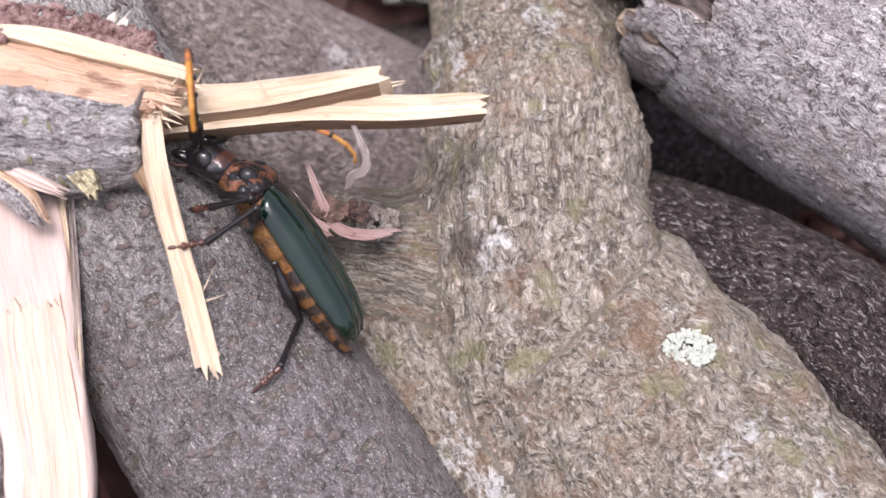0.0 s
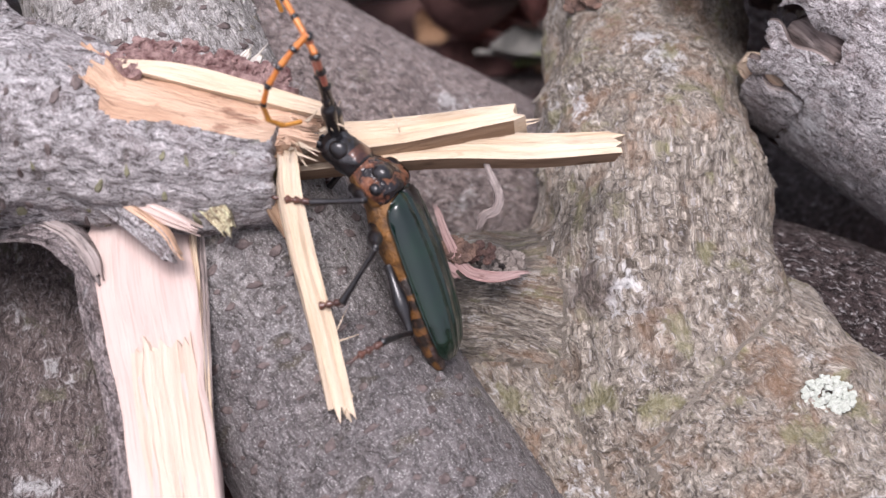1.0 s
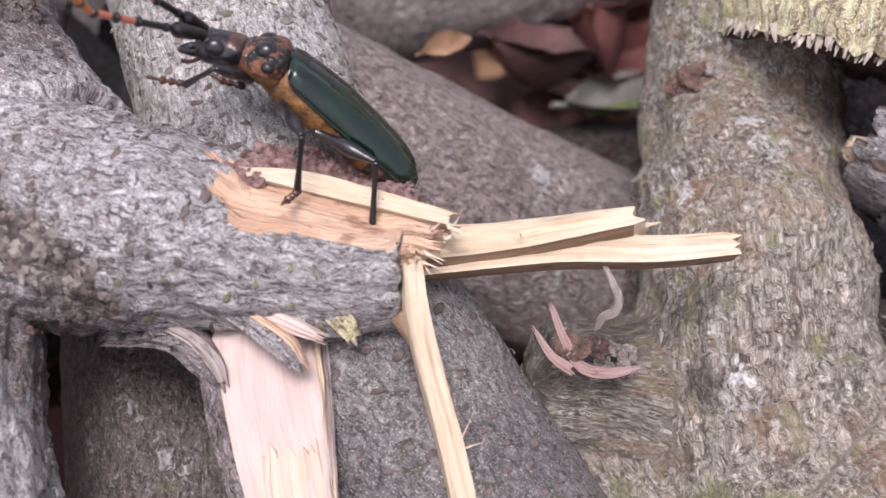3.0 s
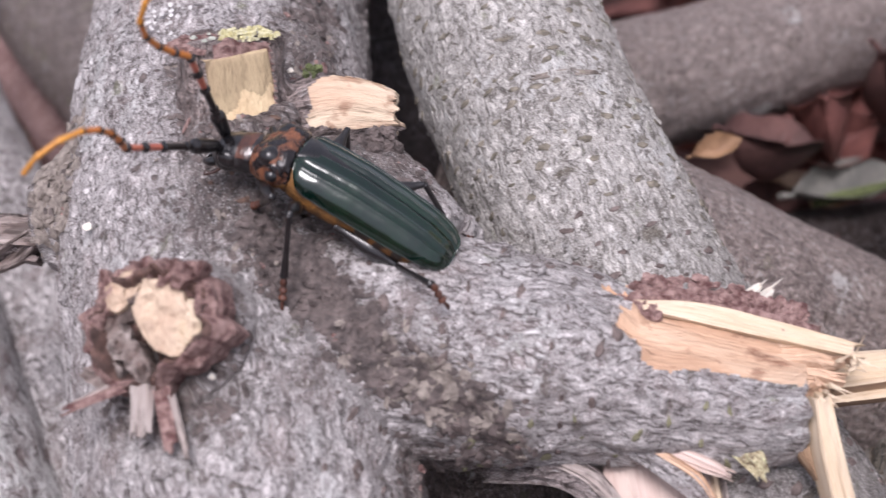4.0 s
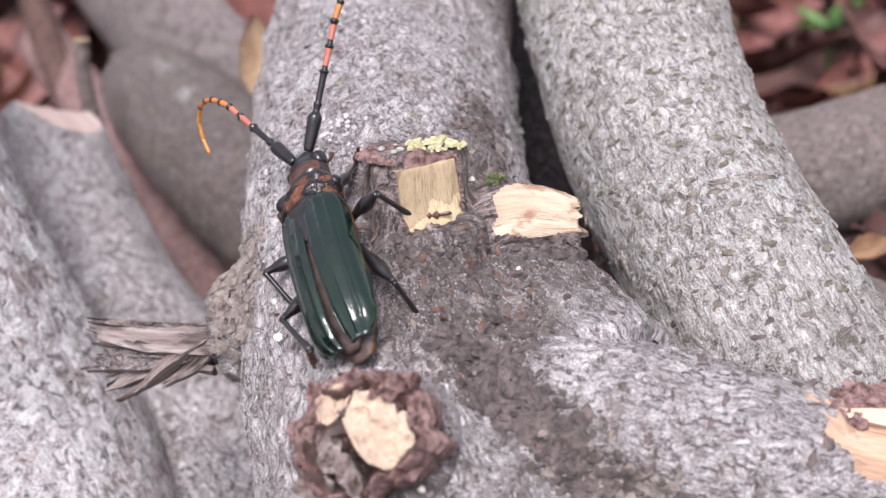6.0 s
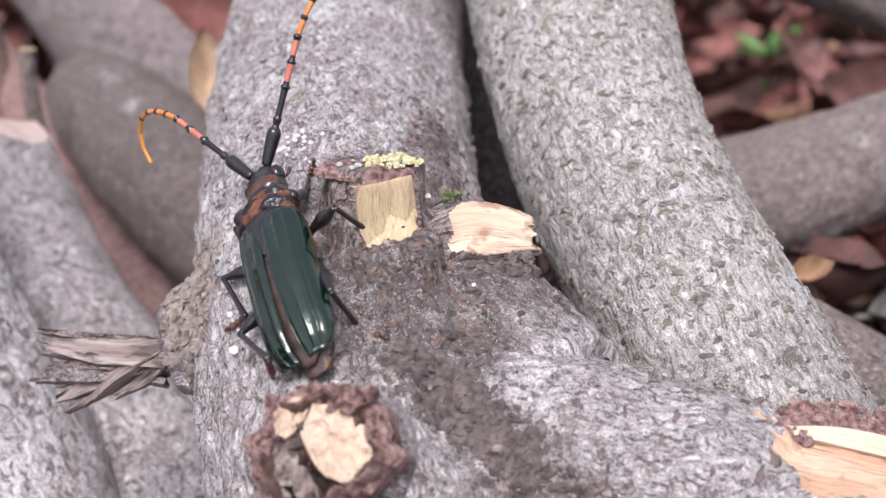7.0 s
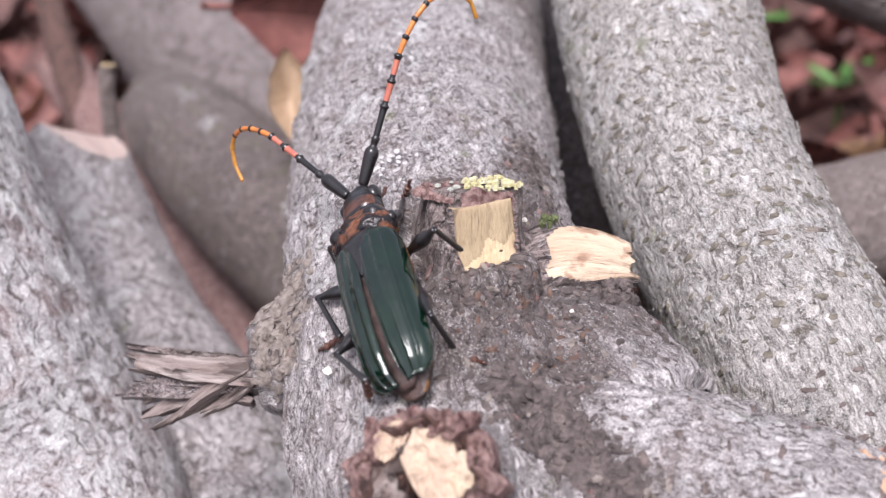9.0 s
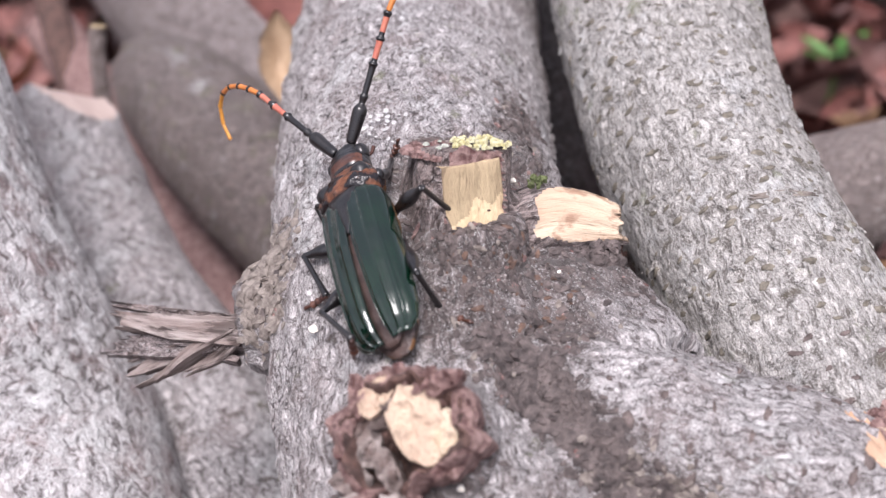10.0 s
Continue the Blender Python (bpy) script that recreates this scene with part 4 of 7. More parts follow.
    for k, (tip, w) in enumerate((((-0.0552, -0.0335, 0.0392), 0.0034), ((-0.0560, -0.0362, 0.0346), 0.0036), ((-0.0510, -0.0385, 0.0325), 0.0030), ((-0.0480, -0.0345, 0.0372), 0.0034), ((-0.0465, -0.0395, 0.0330), 0.0018), ((-0.0440, -0.0365, 0.0405), 0.0034), ((-0.0535, -0.0350, 0.0362), 0.0016), ((-0.0500, -0.0375, 0.0352), 0.0014), ((-0.0545, -0.0325, 0.0410), 0.0014), ((-0.0420, -0.0400, 0.0345), 0.0016), ((-0.0540, -0.0345, 0.0378), 0.0012), ((-0.0555, -0.0350, 0.0330), 0.0012), ((-0.0525, -0.0370, 0.0335), 0.0010), ((-0.0495, -0.0330, 0.0405), 0.0012), ((-0.0490, -0.0395, 0.0315), 0.0011))):
        root = (-0.0330 - 0.0005 * (k % 6), -0.0360 + 0.0012 * (k % 3 - 1), 0.0408 - 0.0012 * (k % 4))
        mid = tuple(0.5 * (r + t) + rnd.uniform(-0.0008, 0.0008) for r, t in zip(root, tip))
        part("broken_fibre", splinter("broken_fibre", [(*root, w * 1.3, 0.0036), (*mid, w * 1.15, 0.0030), (*tip, w * 0.6, 0.0014)], (rnd.uniform(-0.3, 0.3), -0.6, 0.8), [(OLD_WOOD, BROWN_BARK, OLD_WOOD, STUB_BARK, OLD_WOOD)[k % 5]], 80 + k, n=30, teeth=0.0030), fork, "weathered splintered stub fibre")
    stuff("bark_crust", bark_flakes("bark_crust", skin, 240, CRUST, 20, 0.0008, True, lambda p: (np.linalg.norm(p - (-0.027, -0.032, 0.046), axis=1) < 0.013)), fork, "crusty tan bark round the broken stub")
    # torn pieces at the branch's end
    part("splinter", splinter("splinter", [(0.079, -0.0655, 0.0405, 0.007, 0.004), (0.097, -0.0630, 0.0408, 0.0055, 0.0050), (0.1165, -0.0602, 0.0438, 0.0036, 0.0046)], (0.1, -0.30, 0.95), [CREAM_WOOD, BROWN_SPLIT], 1, teeth=0.0012, shade_side=True), fork, "cream split wood splinter sticking out sideways")
    part("splinter", splinter("splinter", [(0.084, -0.0655, 0.0385, 0.005, 0.003), (0.104, -0.0630, 0.0400, 0.005, 0.0034), (0.119, -0.0625, 0.0402, 0.0042, 0.003), (0.1312, -0.0602, 0.0400, 0.0036, 0.0028)], (0, -0.45, 0.9), [CREAM_WOOD, BROWN_SPLIT], 2, teeth=0.0016, shade_side=True), fork, "cream split wood splinter sticking out sideways")
    part("splinter", splinter("splinter", [(0.0846, -0.0722, 0.0450, 0.0026, 0.0016), (0.0854, -0.0765, 0.0405, 0.0034, 0.0028), (0.0872, -0.0808, 0.0352, 0.0036, 0.0030), (0.0892, -0.0850, 0.0306, 0.0035, 0.0028), (0.0915, -0.0900, 0.0252, 0.0036, 0.0026), (0.0938, -0.0955, 0.0190, 0.0036, 0.0022)], (0.2, -0.75, 0.6), [CREAM_WOOD], 3, n=70, teeth=0.0022), fork, "long cream splinter hanging down")
    part("splinter", splinter("splinter", [(0.0805, -0.0735, 0.0405, 0.0024, 0.002), (0.0832, -0.0765, 0.0378, 0.0022, 0.002), (0.0848, -0.0785, 0.0358, 0.0012, 0.0012)], (0.2, -0.75, 0.6), [BROWN_SPLIT], 8, teeth=0.0010), fork)
    for k, (p, q, w) in enumerate((((0.0928, -0.0890, 0.0258), (0.0945, -0.0885, 0.0262), 0.0003), ((0.0925, -0.0880, 0.0268), (0.0935, -0.0862, 0.0285), 0.0002), ((0.0900, -0.0660, 0.0465), (0.0908, -0.0650, 0.0480), 0.0003), ((0.0995, -0.0655, 0.0450), (0.0985, -0.0645, 0.0470), 0.0003))):
        part("loose_fibre", splinter("loose_fibre", [(*p, w, w), (*q, w * 0.4, w * 0.5)], (0, -0.75, 0.6), [CREAM_WOOD], 140 + k, n=8), fork)
    # fine fibres that stick out of the torn ends
    fray = random.Random(77)
    for tip, way, count in (((0.1163, -0.0602, 0.0440), (1, 0.1, 0.1), 2), ((0.1305, -0.0603, 0.0400), (1, 0.1, 0), 2), ((0.0936, -0.0952, 0.0194), (0.2, -0.6, -0.7), 4), ((0.0885, -0.0675, 0.0470), (1, -0.1, 0), 5), ((0.0862, -0.0715, 0.0450), (0.9, -0.4, -0.2), 6)):
        for _ in range(count):
            p = [c + fray.uniform(-0.0014, 0.0014) for c in tip]
            far = fray.uniform(0.0005, 0.0015)
            q = [c + far * w + fray.uniform(-0.0008, 0.0008) for c, w in zip(p, way)]
            part("loose_fibre", splinter("loose_fibre", [(*p, 0.0006, 0.0005), (*q, 0.0002, 0.0002)], (0.1, -0.7, 0.7), [CREAM_WOOD], 160, n=5, seg=6), fork)
    part("thread", splinter("thread", [(0.1113, -0.0620, 0.0395, 0.0006, 0.0004), (0.1127, -0.0660, 0.0385, 0.0009, 0.0003), (0.1142, -0.0680, 0.0360, 0.0014, 0.0004), (0.1138, -0.0690, 0.0340, 0.0014, 0.0004), (0.1122, -0.0692, 0.0330, 0.0013, 0.0004), (0.1116, -0.0697, 0.0312, 0.0008, 0.0003)], (0.3, -0.8, 0.4), [OLD_WOOD], 18, n=30, teeth=0.0005), fork, "pale wood fibre hanging down")
    rnd = random.Random(9)
    # the ragged tongue of the torn face, beyond the bark's end
    for k in range(16):
        f = k / 15
        y, z = -0.0650 - 0.0066 * f + rnd.uniform(-0.0004, 0.0004), 0.0474 - 0.0022 * f * f + rnd.uniform(-0.0028, 0.0003)
        tip, w = 0.0892 - 0.0042 * f + rnd.uniform(-0.0022, 0.0008), rnd.uniform(0.0010, 0.0019)
        part("torn_end", splinter("torn_end", [(0.0795, y + 0.0004, z - 0.0006, w, 0.0024), (0.0840, y + 0.0002, z - 0.0002, w, 0.0022), (tip, y - 0.0003, z + rnd.uniform(-0.0006, 0.0004), w * 0.6, 0.0014)], (0.1, -0.3 * f, 1), [CHIP_WOOD], 120 + k, n=16, seg=8, teeth=0.0014), fork)
    part("torn_strip", splinter("torn_strip", [(0.0610, -0.0700, 0.0345, 0.009, 0.003), (0.0627, -0.0742, 0.0322, 0.0135, 0.0032), (0.0636, -0.0785, 0.0302, 0.0142, 0.0035), (0.0646, -0.0825, 0.0278, 0.0146, 0.0035), (0.0665, -0.0877, 0.0235, 0.0136, 0.0035), (0.0685, -0.0934, 0.0191, 0.0122, 0.0035), (0.0703, -0.0991, 0.0148, 0.0118, 0.0035), (0.0722, -0.1060, 0.0092, 0.0115, 0.0035), (0.0738, -0.118, 0.000, 0.010, 0.0035)], (0.0, -0.75, 0.66), [PINK_WOOD, BROWN_BARK], 4, n=90, seg=40, bark_side=True, smooth=True), fork, "broad strip of pinkish bare wood torn downwards")
    part("torn_layer", splinter("torn_layer", [(0.0685, -0.0896, 0.0238, 0.0085, 0.0016), (0.0697, -0.0945, 0.0198, 0.0090, 0.0018), (0.0714, -0.1000, 0.0156, 0.0088, 0.0018), (0.0735, -0.1068, 0.0102, 0.0086, 0.0018), (0.0750, -0.118, 0.001, 0.0085, 0.0018)], (0.0, -0.75, 0.66), [PALE_LAYER], 24, n=60, seg=44, teeth=0.0035), fork, "cream layer under the torn pink wood")
    part("bark_edge", splinter("bark_edge", [(0.0564, -0.0812, 0.0300, 0.0022, 0.003), (0.0580, -0.0850, 0.0268, 0.0024, 0.004), (0.0600, -0.0896, 0.0226, 0.0022, 0.004), (0.0622, -0.0945, 0.0184, 0.0022, 0.004), (0.0640, -0.0994, 0.0144, 0.0022, 0.004), (0.066, -0.108, 0.007, 0.0024, 0.004)], (-0.3, -0.7, 0.6), [BROWN_BARK], 25, n=50, seg=18), fork, "brown bark left along the strip")
    part("bark_edge", splinter("bark_edge", [(0.0395, -0.0735, 0.0290, 0.0034, 0.003), (0.0466, -0.0750, 0.0316, 0.0042, 0.0034), (0.0521, -0.0770, 0.0322, 0.0046, 0.0034), (0.0561, -0.0800, 0.0308, 0.0042, 0.0030), (0.0578, -0.0826, 0.0287, 0.0026, 0.0022)], (0.0, -0.75, 0.66), [BROWN_BARK], 26, n=50, seg=18, teeth=0.0016), fork, "bent lip of bark where the strip tore off")
    part("bark_edge", splinter("bark_edge", [(0.0500, -0.0762, 0.0340, 0.0014, 0.001), (0.0540, -0.0782, 0.0335, 0.0020, 0.001), (0.0574, -0.0808, 0.0316, 0.0022, 0.001), (0.0588, -0.0828, 0.0296, 0.0010, 0.001)], (0.0, -0.75, 0.66), [OLD_WOOD], 27, n=24, teeth=0.0012), fork)
    for k in range(2):
        part("torn_edge", splinter("torn_edge", [(0.0706 + 0.0011 * k, -0.0755, 0.0338, 0.0010, 0.002), (0.0724 + 0.0006 * k, -0.0821, 0.0286, 0.0012, 0.002), (0.0733 + 0.0006 * k, -0.0879, 0.0234, 0.0013, 0.002), (0.0744 + 0.0004 * k, -0.0934, 0.0192, 0.0012, 0.002), (0.0756 + 0.0003 * k, -0.100, 0.0140, 0.0012, 0.002), (0.0775, -0.112, 0.005, 0.0012, 0.002)], (0.5, -0.6, 0.6), [CREAM_WOOD if k != 1 else OLD_WOOD], 14 + 3 * k, n=40), fork)
    for k, (p, q, r, w, mat) in enumerate((((0.0585, -0.0755, 0.0392), (0.0665, -0.0806, 0.0366), (0.0697, -0.0832, 0.0346), 0.0036, GREY_BARK), ((0.0600, -0.0760, 0.0398), (0.0676, -0.0802, 0.0376), (0.0704, -0.0828, 0.0352), 0.0010, CHIP_WOOD), ((0.0605, -0.0762, 0.0396), (0.0686, -0.0790, 0.0383), (0.0720, -0.0796, 0.0370), 0.0020, PINK_WOOD), ((0.0730, -0.0758, 0.0400), (0.0755, -0.0782, 0.0387), (0.0770, -0.0797, 0.0370), 0.0034, TAN_BARK))):
        part("bark_flap", splinter("bark_flap", [(*p, w, 0.0016), (*q, w, 0.0018), (*r, w * 0.6, 0.0012)], (0, -0.8, 0.5), [mat], 90 + k, n=34, seg=18, teeth=0.0014), fork, "torn flap of bark and wood")
    stuff("bark_crumb", crumbs("bark_lip", (0.0800, -0.0735, 0.0405), (0.2, -0.7, 0.6), 50, 0.0040, 0.0009, TAN_BARK, 27, 0.6), fork)
    part("chip_edge", splinter("chip_edge", [(0.0600, -0.0625, 0.0518, 0.0014, 0.001), (0.0687, -0.0627, 0.0508, 0.0030, 0.0009), (0.0793, -0.0646, 0.0495, 0.0028, 0.0010), (0.0898, -0.0667, 0.0483, 0.0020, 0.0010)], (0, -0.5, 0.85), [CREAM_WOOD], 15, n=70, seg=20, teeth=0.0016), fork, "pale edge of the torn wood")
    stuff("bark_crumb", crumbs("bark_lip", (0.0590, -0.0632, 0.0512), (0, -0.4, 0.9), 70, 0.0036, 0.0008, RIM_BARK, 7, 0.6), fork)
    stuff("bark_crumb", crumbs("bark_lip", (0.0680, -0.0600, 0.0512), (0, -0.3, 0.9), 60, 0.0045, 0.0008, RIM_BARK, 28, 0.6), fork)
    part("bark_lip", splinter("bark_lip", [(0.0575, -0.0620, 0.0513, 0.0022, 0.0012), (0.0625, -0.0604, 0.0515, 0.0018, 0.0012), (0.0715, -0.0612, 0.0506, 0.0016, 0.0012), (0.0847, -0.0640, 0.0493, 0.001, 0.001)], (0, -0.4, 0.9), [RIM_BARK], 16, n=60, teeth=0.001), fork)
    for k, p in enumerate(((0.0630, -0.0598, 0.0512), (0.0740, -0.0608, 0.0503), (0.0800, -0.0622, 0.0497))):
        stuff("bark_crumb", crumbs("bark_lip", p, (0, -0.3, 0.9), 70, 0.0042, 0.0008, RIM_BARK, 150 + k, 0.7), fork)
    for k, p in enumerate(((0.077, -0.0578, 0.0512), (0.0787, -0.0580, 0.0508))):
        part("splinter", splinter("splinter", [(p[0] - 0.002, p[1], p[2] - 0.003, 0.0018, 0.001), (*p, 0.0012, 0.0008), (p[0] + 0.0008, p[1], p[2] + 0.0012, 0.0003, 0.0003)], (0, -0.8, 0.5), [WHITE_BITS], 96 + k, n=10), fork)
    return fork


forked_log()

# the long dashed-bark log that runs under the side branch
DASH_ROWS = [
    (0.1475, -0.1425, -0.0475, 0.0225), (0.1085, -0.0998, -0.0113, 0.0213), (0.0825, -0.0712, 0.0119, 0.0197), (0.0576, -0.0383, 0.0385, 0.0178),
    (0.0380, 0.0189, 0.0563, 0.0188), (0.0280, 0.0945, 0.0794, 0.0226), (0.022, 0.15, 0.095, 0.0245)]


def dashed_log():
    log = thing("log", "pale grey log with dark dashes lying under the torn branch", "log", "logs of the pile")
    skin = stem("trunk", DASH_ROWS, [DASH_BARK, OLD_WOOD], 21, seg=170, lump=0.035, knots=[(0.0307, -0.0059, 0.0635, 0.004, 0.0012), (0.0307, -0.0059, 0.0635, 0.0018, -0.0016)])
    part("trunk", skin, log)
    stuff("lenticel", lenticels("lenticel", skin, DASH_ROWS, 640, 0.0031, OLIVE_LENS, 72, 0.0012, lambda p: p[:, 1] > -0.045), log, "dark olive dashes across the bark")
    stuff("lenticel", lenticels("lenticel", skin, DASH_ROWS, 420, 0.0036, BROWN_LENS, 73, 0.0012, lambda p: (p[:, 1] <= -0.045) & (p[:, 1] > -0.12)), log, "dark pits in the older bark")
    stuff("bark_flake", bark_flakes("bark_flake", skin, 1500, DASH_BARK, 74, 0.0006, False, lambda p: (p[:, 1] < 0.08) & (p[:, 1] > -0.11)), log, "pale lifted bark flakes")
    for k, (p, q) in enumerate((((0.0455, -0.0230, 0.0632), (0.0545, -0.0202, 0.0626)), ((0.0330, 0.0330, 0.0755), (0.0420, 0.0345, 0.0770)))):
        mid = tuple(0.5 * (a + b) for a, b in zip(p, q))
        part("bark_ridge", splinter("bark_ridge", [(*p, 0.0008, 0.0010), (mid[0], mid[1], mid[2] + 0.0003, 0.0013, 0.0012), (*q, 0.0007, 0.0010)], (0, -0.3, 0.95), [CRUST], 75 + k, n=16), log, "raised crease across the bark")
    return log


dashed_log()


PINK_BARK = raw_wood("pink_inner_bark", (0.38, 0.27, 0.25), (0.27, 0.16, 0.145), (0.12, 0.06, 0.05), along=(1400.0, 1400.0, 120.0), stained=0.55)


def elbow_log():
    elbow = thing("forked_log", "olive grey forked log with pale lichen patches", "log", "logs of the pile")
    skin = fused("trunk", [
        [(0.150, -0.074, -0.014, 0.0245), (0.1425, -0.0565, 0.003, 0.0215), (0.1408, -0.0416, 0.0124, 0.0196), (0.1407, -0.0127, 0.0207, 0.0182), (0.1415, 0.004, 0.035, 0.0171), (0.143, 0.02, 0.055, 0.0165), (0.145, 0.035, 0.078, 0.016)],
        [(0.1040, -0.0590, 0.0060, 0.0110), (0.1170, -0.0580, 0.0040, 0.0135), (0.1300, -0.0575, -0.004, 0.0205), (0.1487, -0.0655, -0.0108, 0.0273), (0.168, -0.087, -0.021, 0.031), (0.185, -0.113, -0.030, 0.034), (0.202, -0.143, -0.045, 0.036)],
        [(0.1130, -0.0600, -0.002, 0.0110), (0.1190, -0.0680, -0.006, 0.0115), (0.1290, -0.0810, -0.0135, 0.0130), (0.1430, -0.1010, -0.026, 0.0150), (0.160, -0.125, -0.042, 0.018)]],
        [OLIVE_BARK, OLD_WOOD], 31, relief=0.0006, lump=0.0028, round_off=22, scars=[(0.1300, -0.066, 0.016, 0.005), (0.116, -0.06, 0.017, 0.005), (0.139, -0.069, 0.016, 0.004)])
    part("trunk", skin, elbow)
    stuff("bark_flake", bark_flakes("bark_flake", skin, 1300, OLIVE_BARK, 5, 0.0005, False, lambda p: (p[:, 1] < 0.01) & (p[:, 0] < 0.19)), elbow, "small lifted flakes of olive bark")
    for k, rows in enumerate(([(0.1050, -0.0630, 0.0290, 0.0008, 0.0004), (0.1072, -0.0665, 0.0252, 0.0014, 0.0005), (0.1100, -0.0690, 0.0220, 0.0018, 0.0005), (0.1140, -0.0690, 0.0208, 0.0018, 0.0005), (0.1182, -0.0672, 0.0200, 0.0010, 0.0006)], [(0.1028, -0.0660, 0.0262, 0.0006, 0.0005), (0.1055, -0.0685, 0.0235, 0.0012, 0.0006), (0.1085, -0.0695, 0.0218, 0.0016, 0.0006)])):
        part("peeled_bark", splinter("peeled_bark", rows, (0, -0.6, 0.8), [PINK_BARK], 100 + k, n=40, teeth=0.0022), elbow, "pink strip of peeled inner bark")
    stuff("lichen", crumbs("lichen", (0.1644, -0.0822, 0.0126), (0.1, -0.55, 0.83), 190, 0.0040, 0.00042, GREY_LICHEN, 8, 0.7), elbow, "pale green crusty lichen rosette")
    stuff("bark_crumb", crumbs("bark_lip", (0.1150, -0.0640, 0.0185), (0, -0.5, 0.85), 60, 0.0040, 0.0008, CRUST, 10, 0.7), elbow)
    for k, (p, count, reach, mat) in enumerate((((0.1305, -0.0144, 0.0384), 90, 0.0036, RUST_BARK), ((0.1272, -0.0140, 0.0362), 30, 0.0022, RUST_BARK), ((0.1337, -0.0142, 0.0402), 30, 0.0022, CRUST), ((0.1085, -0.0668, 0.0240), 50, 0.0026, RUST_BARK), ((0.1120, -0.0650, 0.0222), 30, 0.0024, DARK_ROT))):
        stuff("bark_crumb", crumbs("bark_crumb", p, (0, -0.6, 0.8), count, reach, 0.0007, mat, 190 + k, 0.6), elbow, "rust-brown crumbs of bark")
    return elbow


elbow_log()


def broken_log():
    """A log with a ragged broken end: lobes of bark stand out beyond the wood."""
    log = thing("log", "pale grey log with a ragged broken end", "log", "logs of the pile")
    skin = stem("trunk", arc((0.1655, -0.0045, 0.0392), (0.2074, -0.0268, 0.0247), (0, 0, 0), 0.0255, 0.029, 0.3, 2.4, 6), [GREY_BARK, DARK_ROT], 41, rag=0.003)
    part("trunk", skin, log)
    stuff("bark_flake", bark_flakes("bark_flake", skin, 900, GREY_BARK, 6, 0.0006, False), log)
    start, along = (0.1790, -0.0117, 0.0345), (0.0419, -0.0223, -0.0145)
    core = Vector(along).normalized()
    part("torn_core", stem("torn_core", [(*(Vector(start) + core * f), r) for f, r in ((-0.0085, 0.0215), (-0.004, 0.0238), (0.004, 0.0245))], [OLD_WOOD, OLD_WOOD], 115, seg=80, step=0.0006, rag=0.004, relief=0.0012, lump=0.08), log, "weathered wood inside the broken end")
    part("torn_bark", shell("torn_bark", start, along, 0.0262, 20, 150, 0.0130, [GREY_BARK, OLD_WOOD], 111, 0.0028, 0.0015), log, "lobe of bark standing out at the break")
    part("torn_bark", shell("torn_bark", start, along, 0.0262, -90, -9, 0.0105, [GREY_BARK, OLD_WOOD], 112, 0.0028, 0.003), log, "lobe of bark standing out at the break")
    part("torn_bark", shell("torn_bark", start, along, 0.0264, -6, 11, 0.0118, [GREY_BARK, OLD_WOOD], 113, 0.0016, 0.0022), log, "crumbled pale flake of bark")
    part("torn_wood", shell("torn_wood", start, along, 0.0252, -16, -8, 0.0130, [PINK_FACE], 114, 0.0030, 0.003), log, "pinkish bare wood in the break")
    return log


broken_log()


def tan_log():
    """A log whose torn end hangs in a fringe of bark fibres."""
    log = thing("log", "yellow tan log with a fringe of frayed bark", "log", "logs of the pile")
    end, way = Vector((0.1566, -0.0086, 0.0395)), Vector((0.214, 0.553, 0.791)).normalized()
    rows = [(*(end + way * f), r) for f, r in ((0.0, 0.0234), (0.006, 0.0240), (0.03, 0.0246), (0.07, 0.0252), (0.12, 0.0258))]
    part("trunk", stem("trunk", rows, [TAN_BARK, DARK_ROT], 51, rag=0.0025, relief=0.0009, lump=0.03), log)
    rnd = random.Random(52)
    across = way.cross(Vector((0, 0, 1))).normalized()
    other = across.cross(way)
    verts, faces = [], []
    for k in range(300):
        th = rnd.uniform(0, 6.283)
        out = across * math.cos(th) + other * math.sin(th)
        root = end + out * rnd.uniform(0.0214, 0.0236) + way * 0.0006
        ray = (-way + Vector([rnd.uniform(-0.35, 0.35) for _ in range(3)])).normalized()
        side, long, wide, base = ray.cross(out).normalized(), rnd.uniform(0.0008, 0.0028), rnd.uniform(0.0002, 0.0006), len(verts)
        deep = ray.cross(side)
        for f, w in ((-0.3, 1.0), (0.5, 0.8), (1.0, 0.25)):
            for p, q in ((-1, -0.5), (1, -0.5), (1, 0.5), (-1, 0.5)):
                verts.append(tuple(root + ray * (long * f) + side * (p * wide * w) + deep * (q * wide * w)))
        for q in (0, 4):
            faces += [tuple(base + q + i for i in (j, (j + 1) % 4, (j + 1) % 4 + 4, j + 4)) for j in range(4)]
        faces += [(base + 3, base + 2, base + 1, base), (base + 8, base + 9, base + 10, base + 11)]
    stuff("frayed_fibre", mesh_of("frayed_fibre", verts, faces, [FRAY_WOOD], np.array(verts), None, smooth=False), log, "pale frayed fibres along the torn bark")
    return log


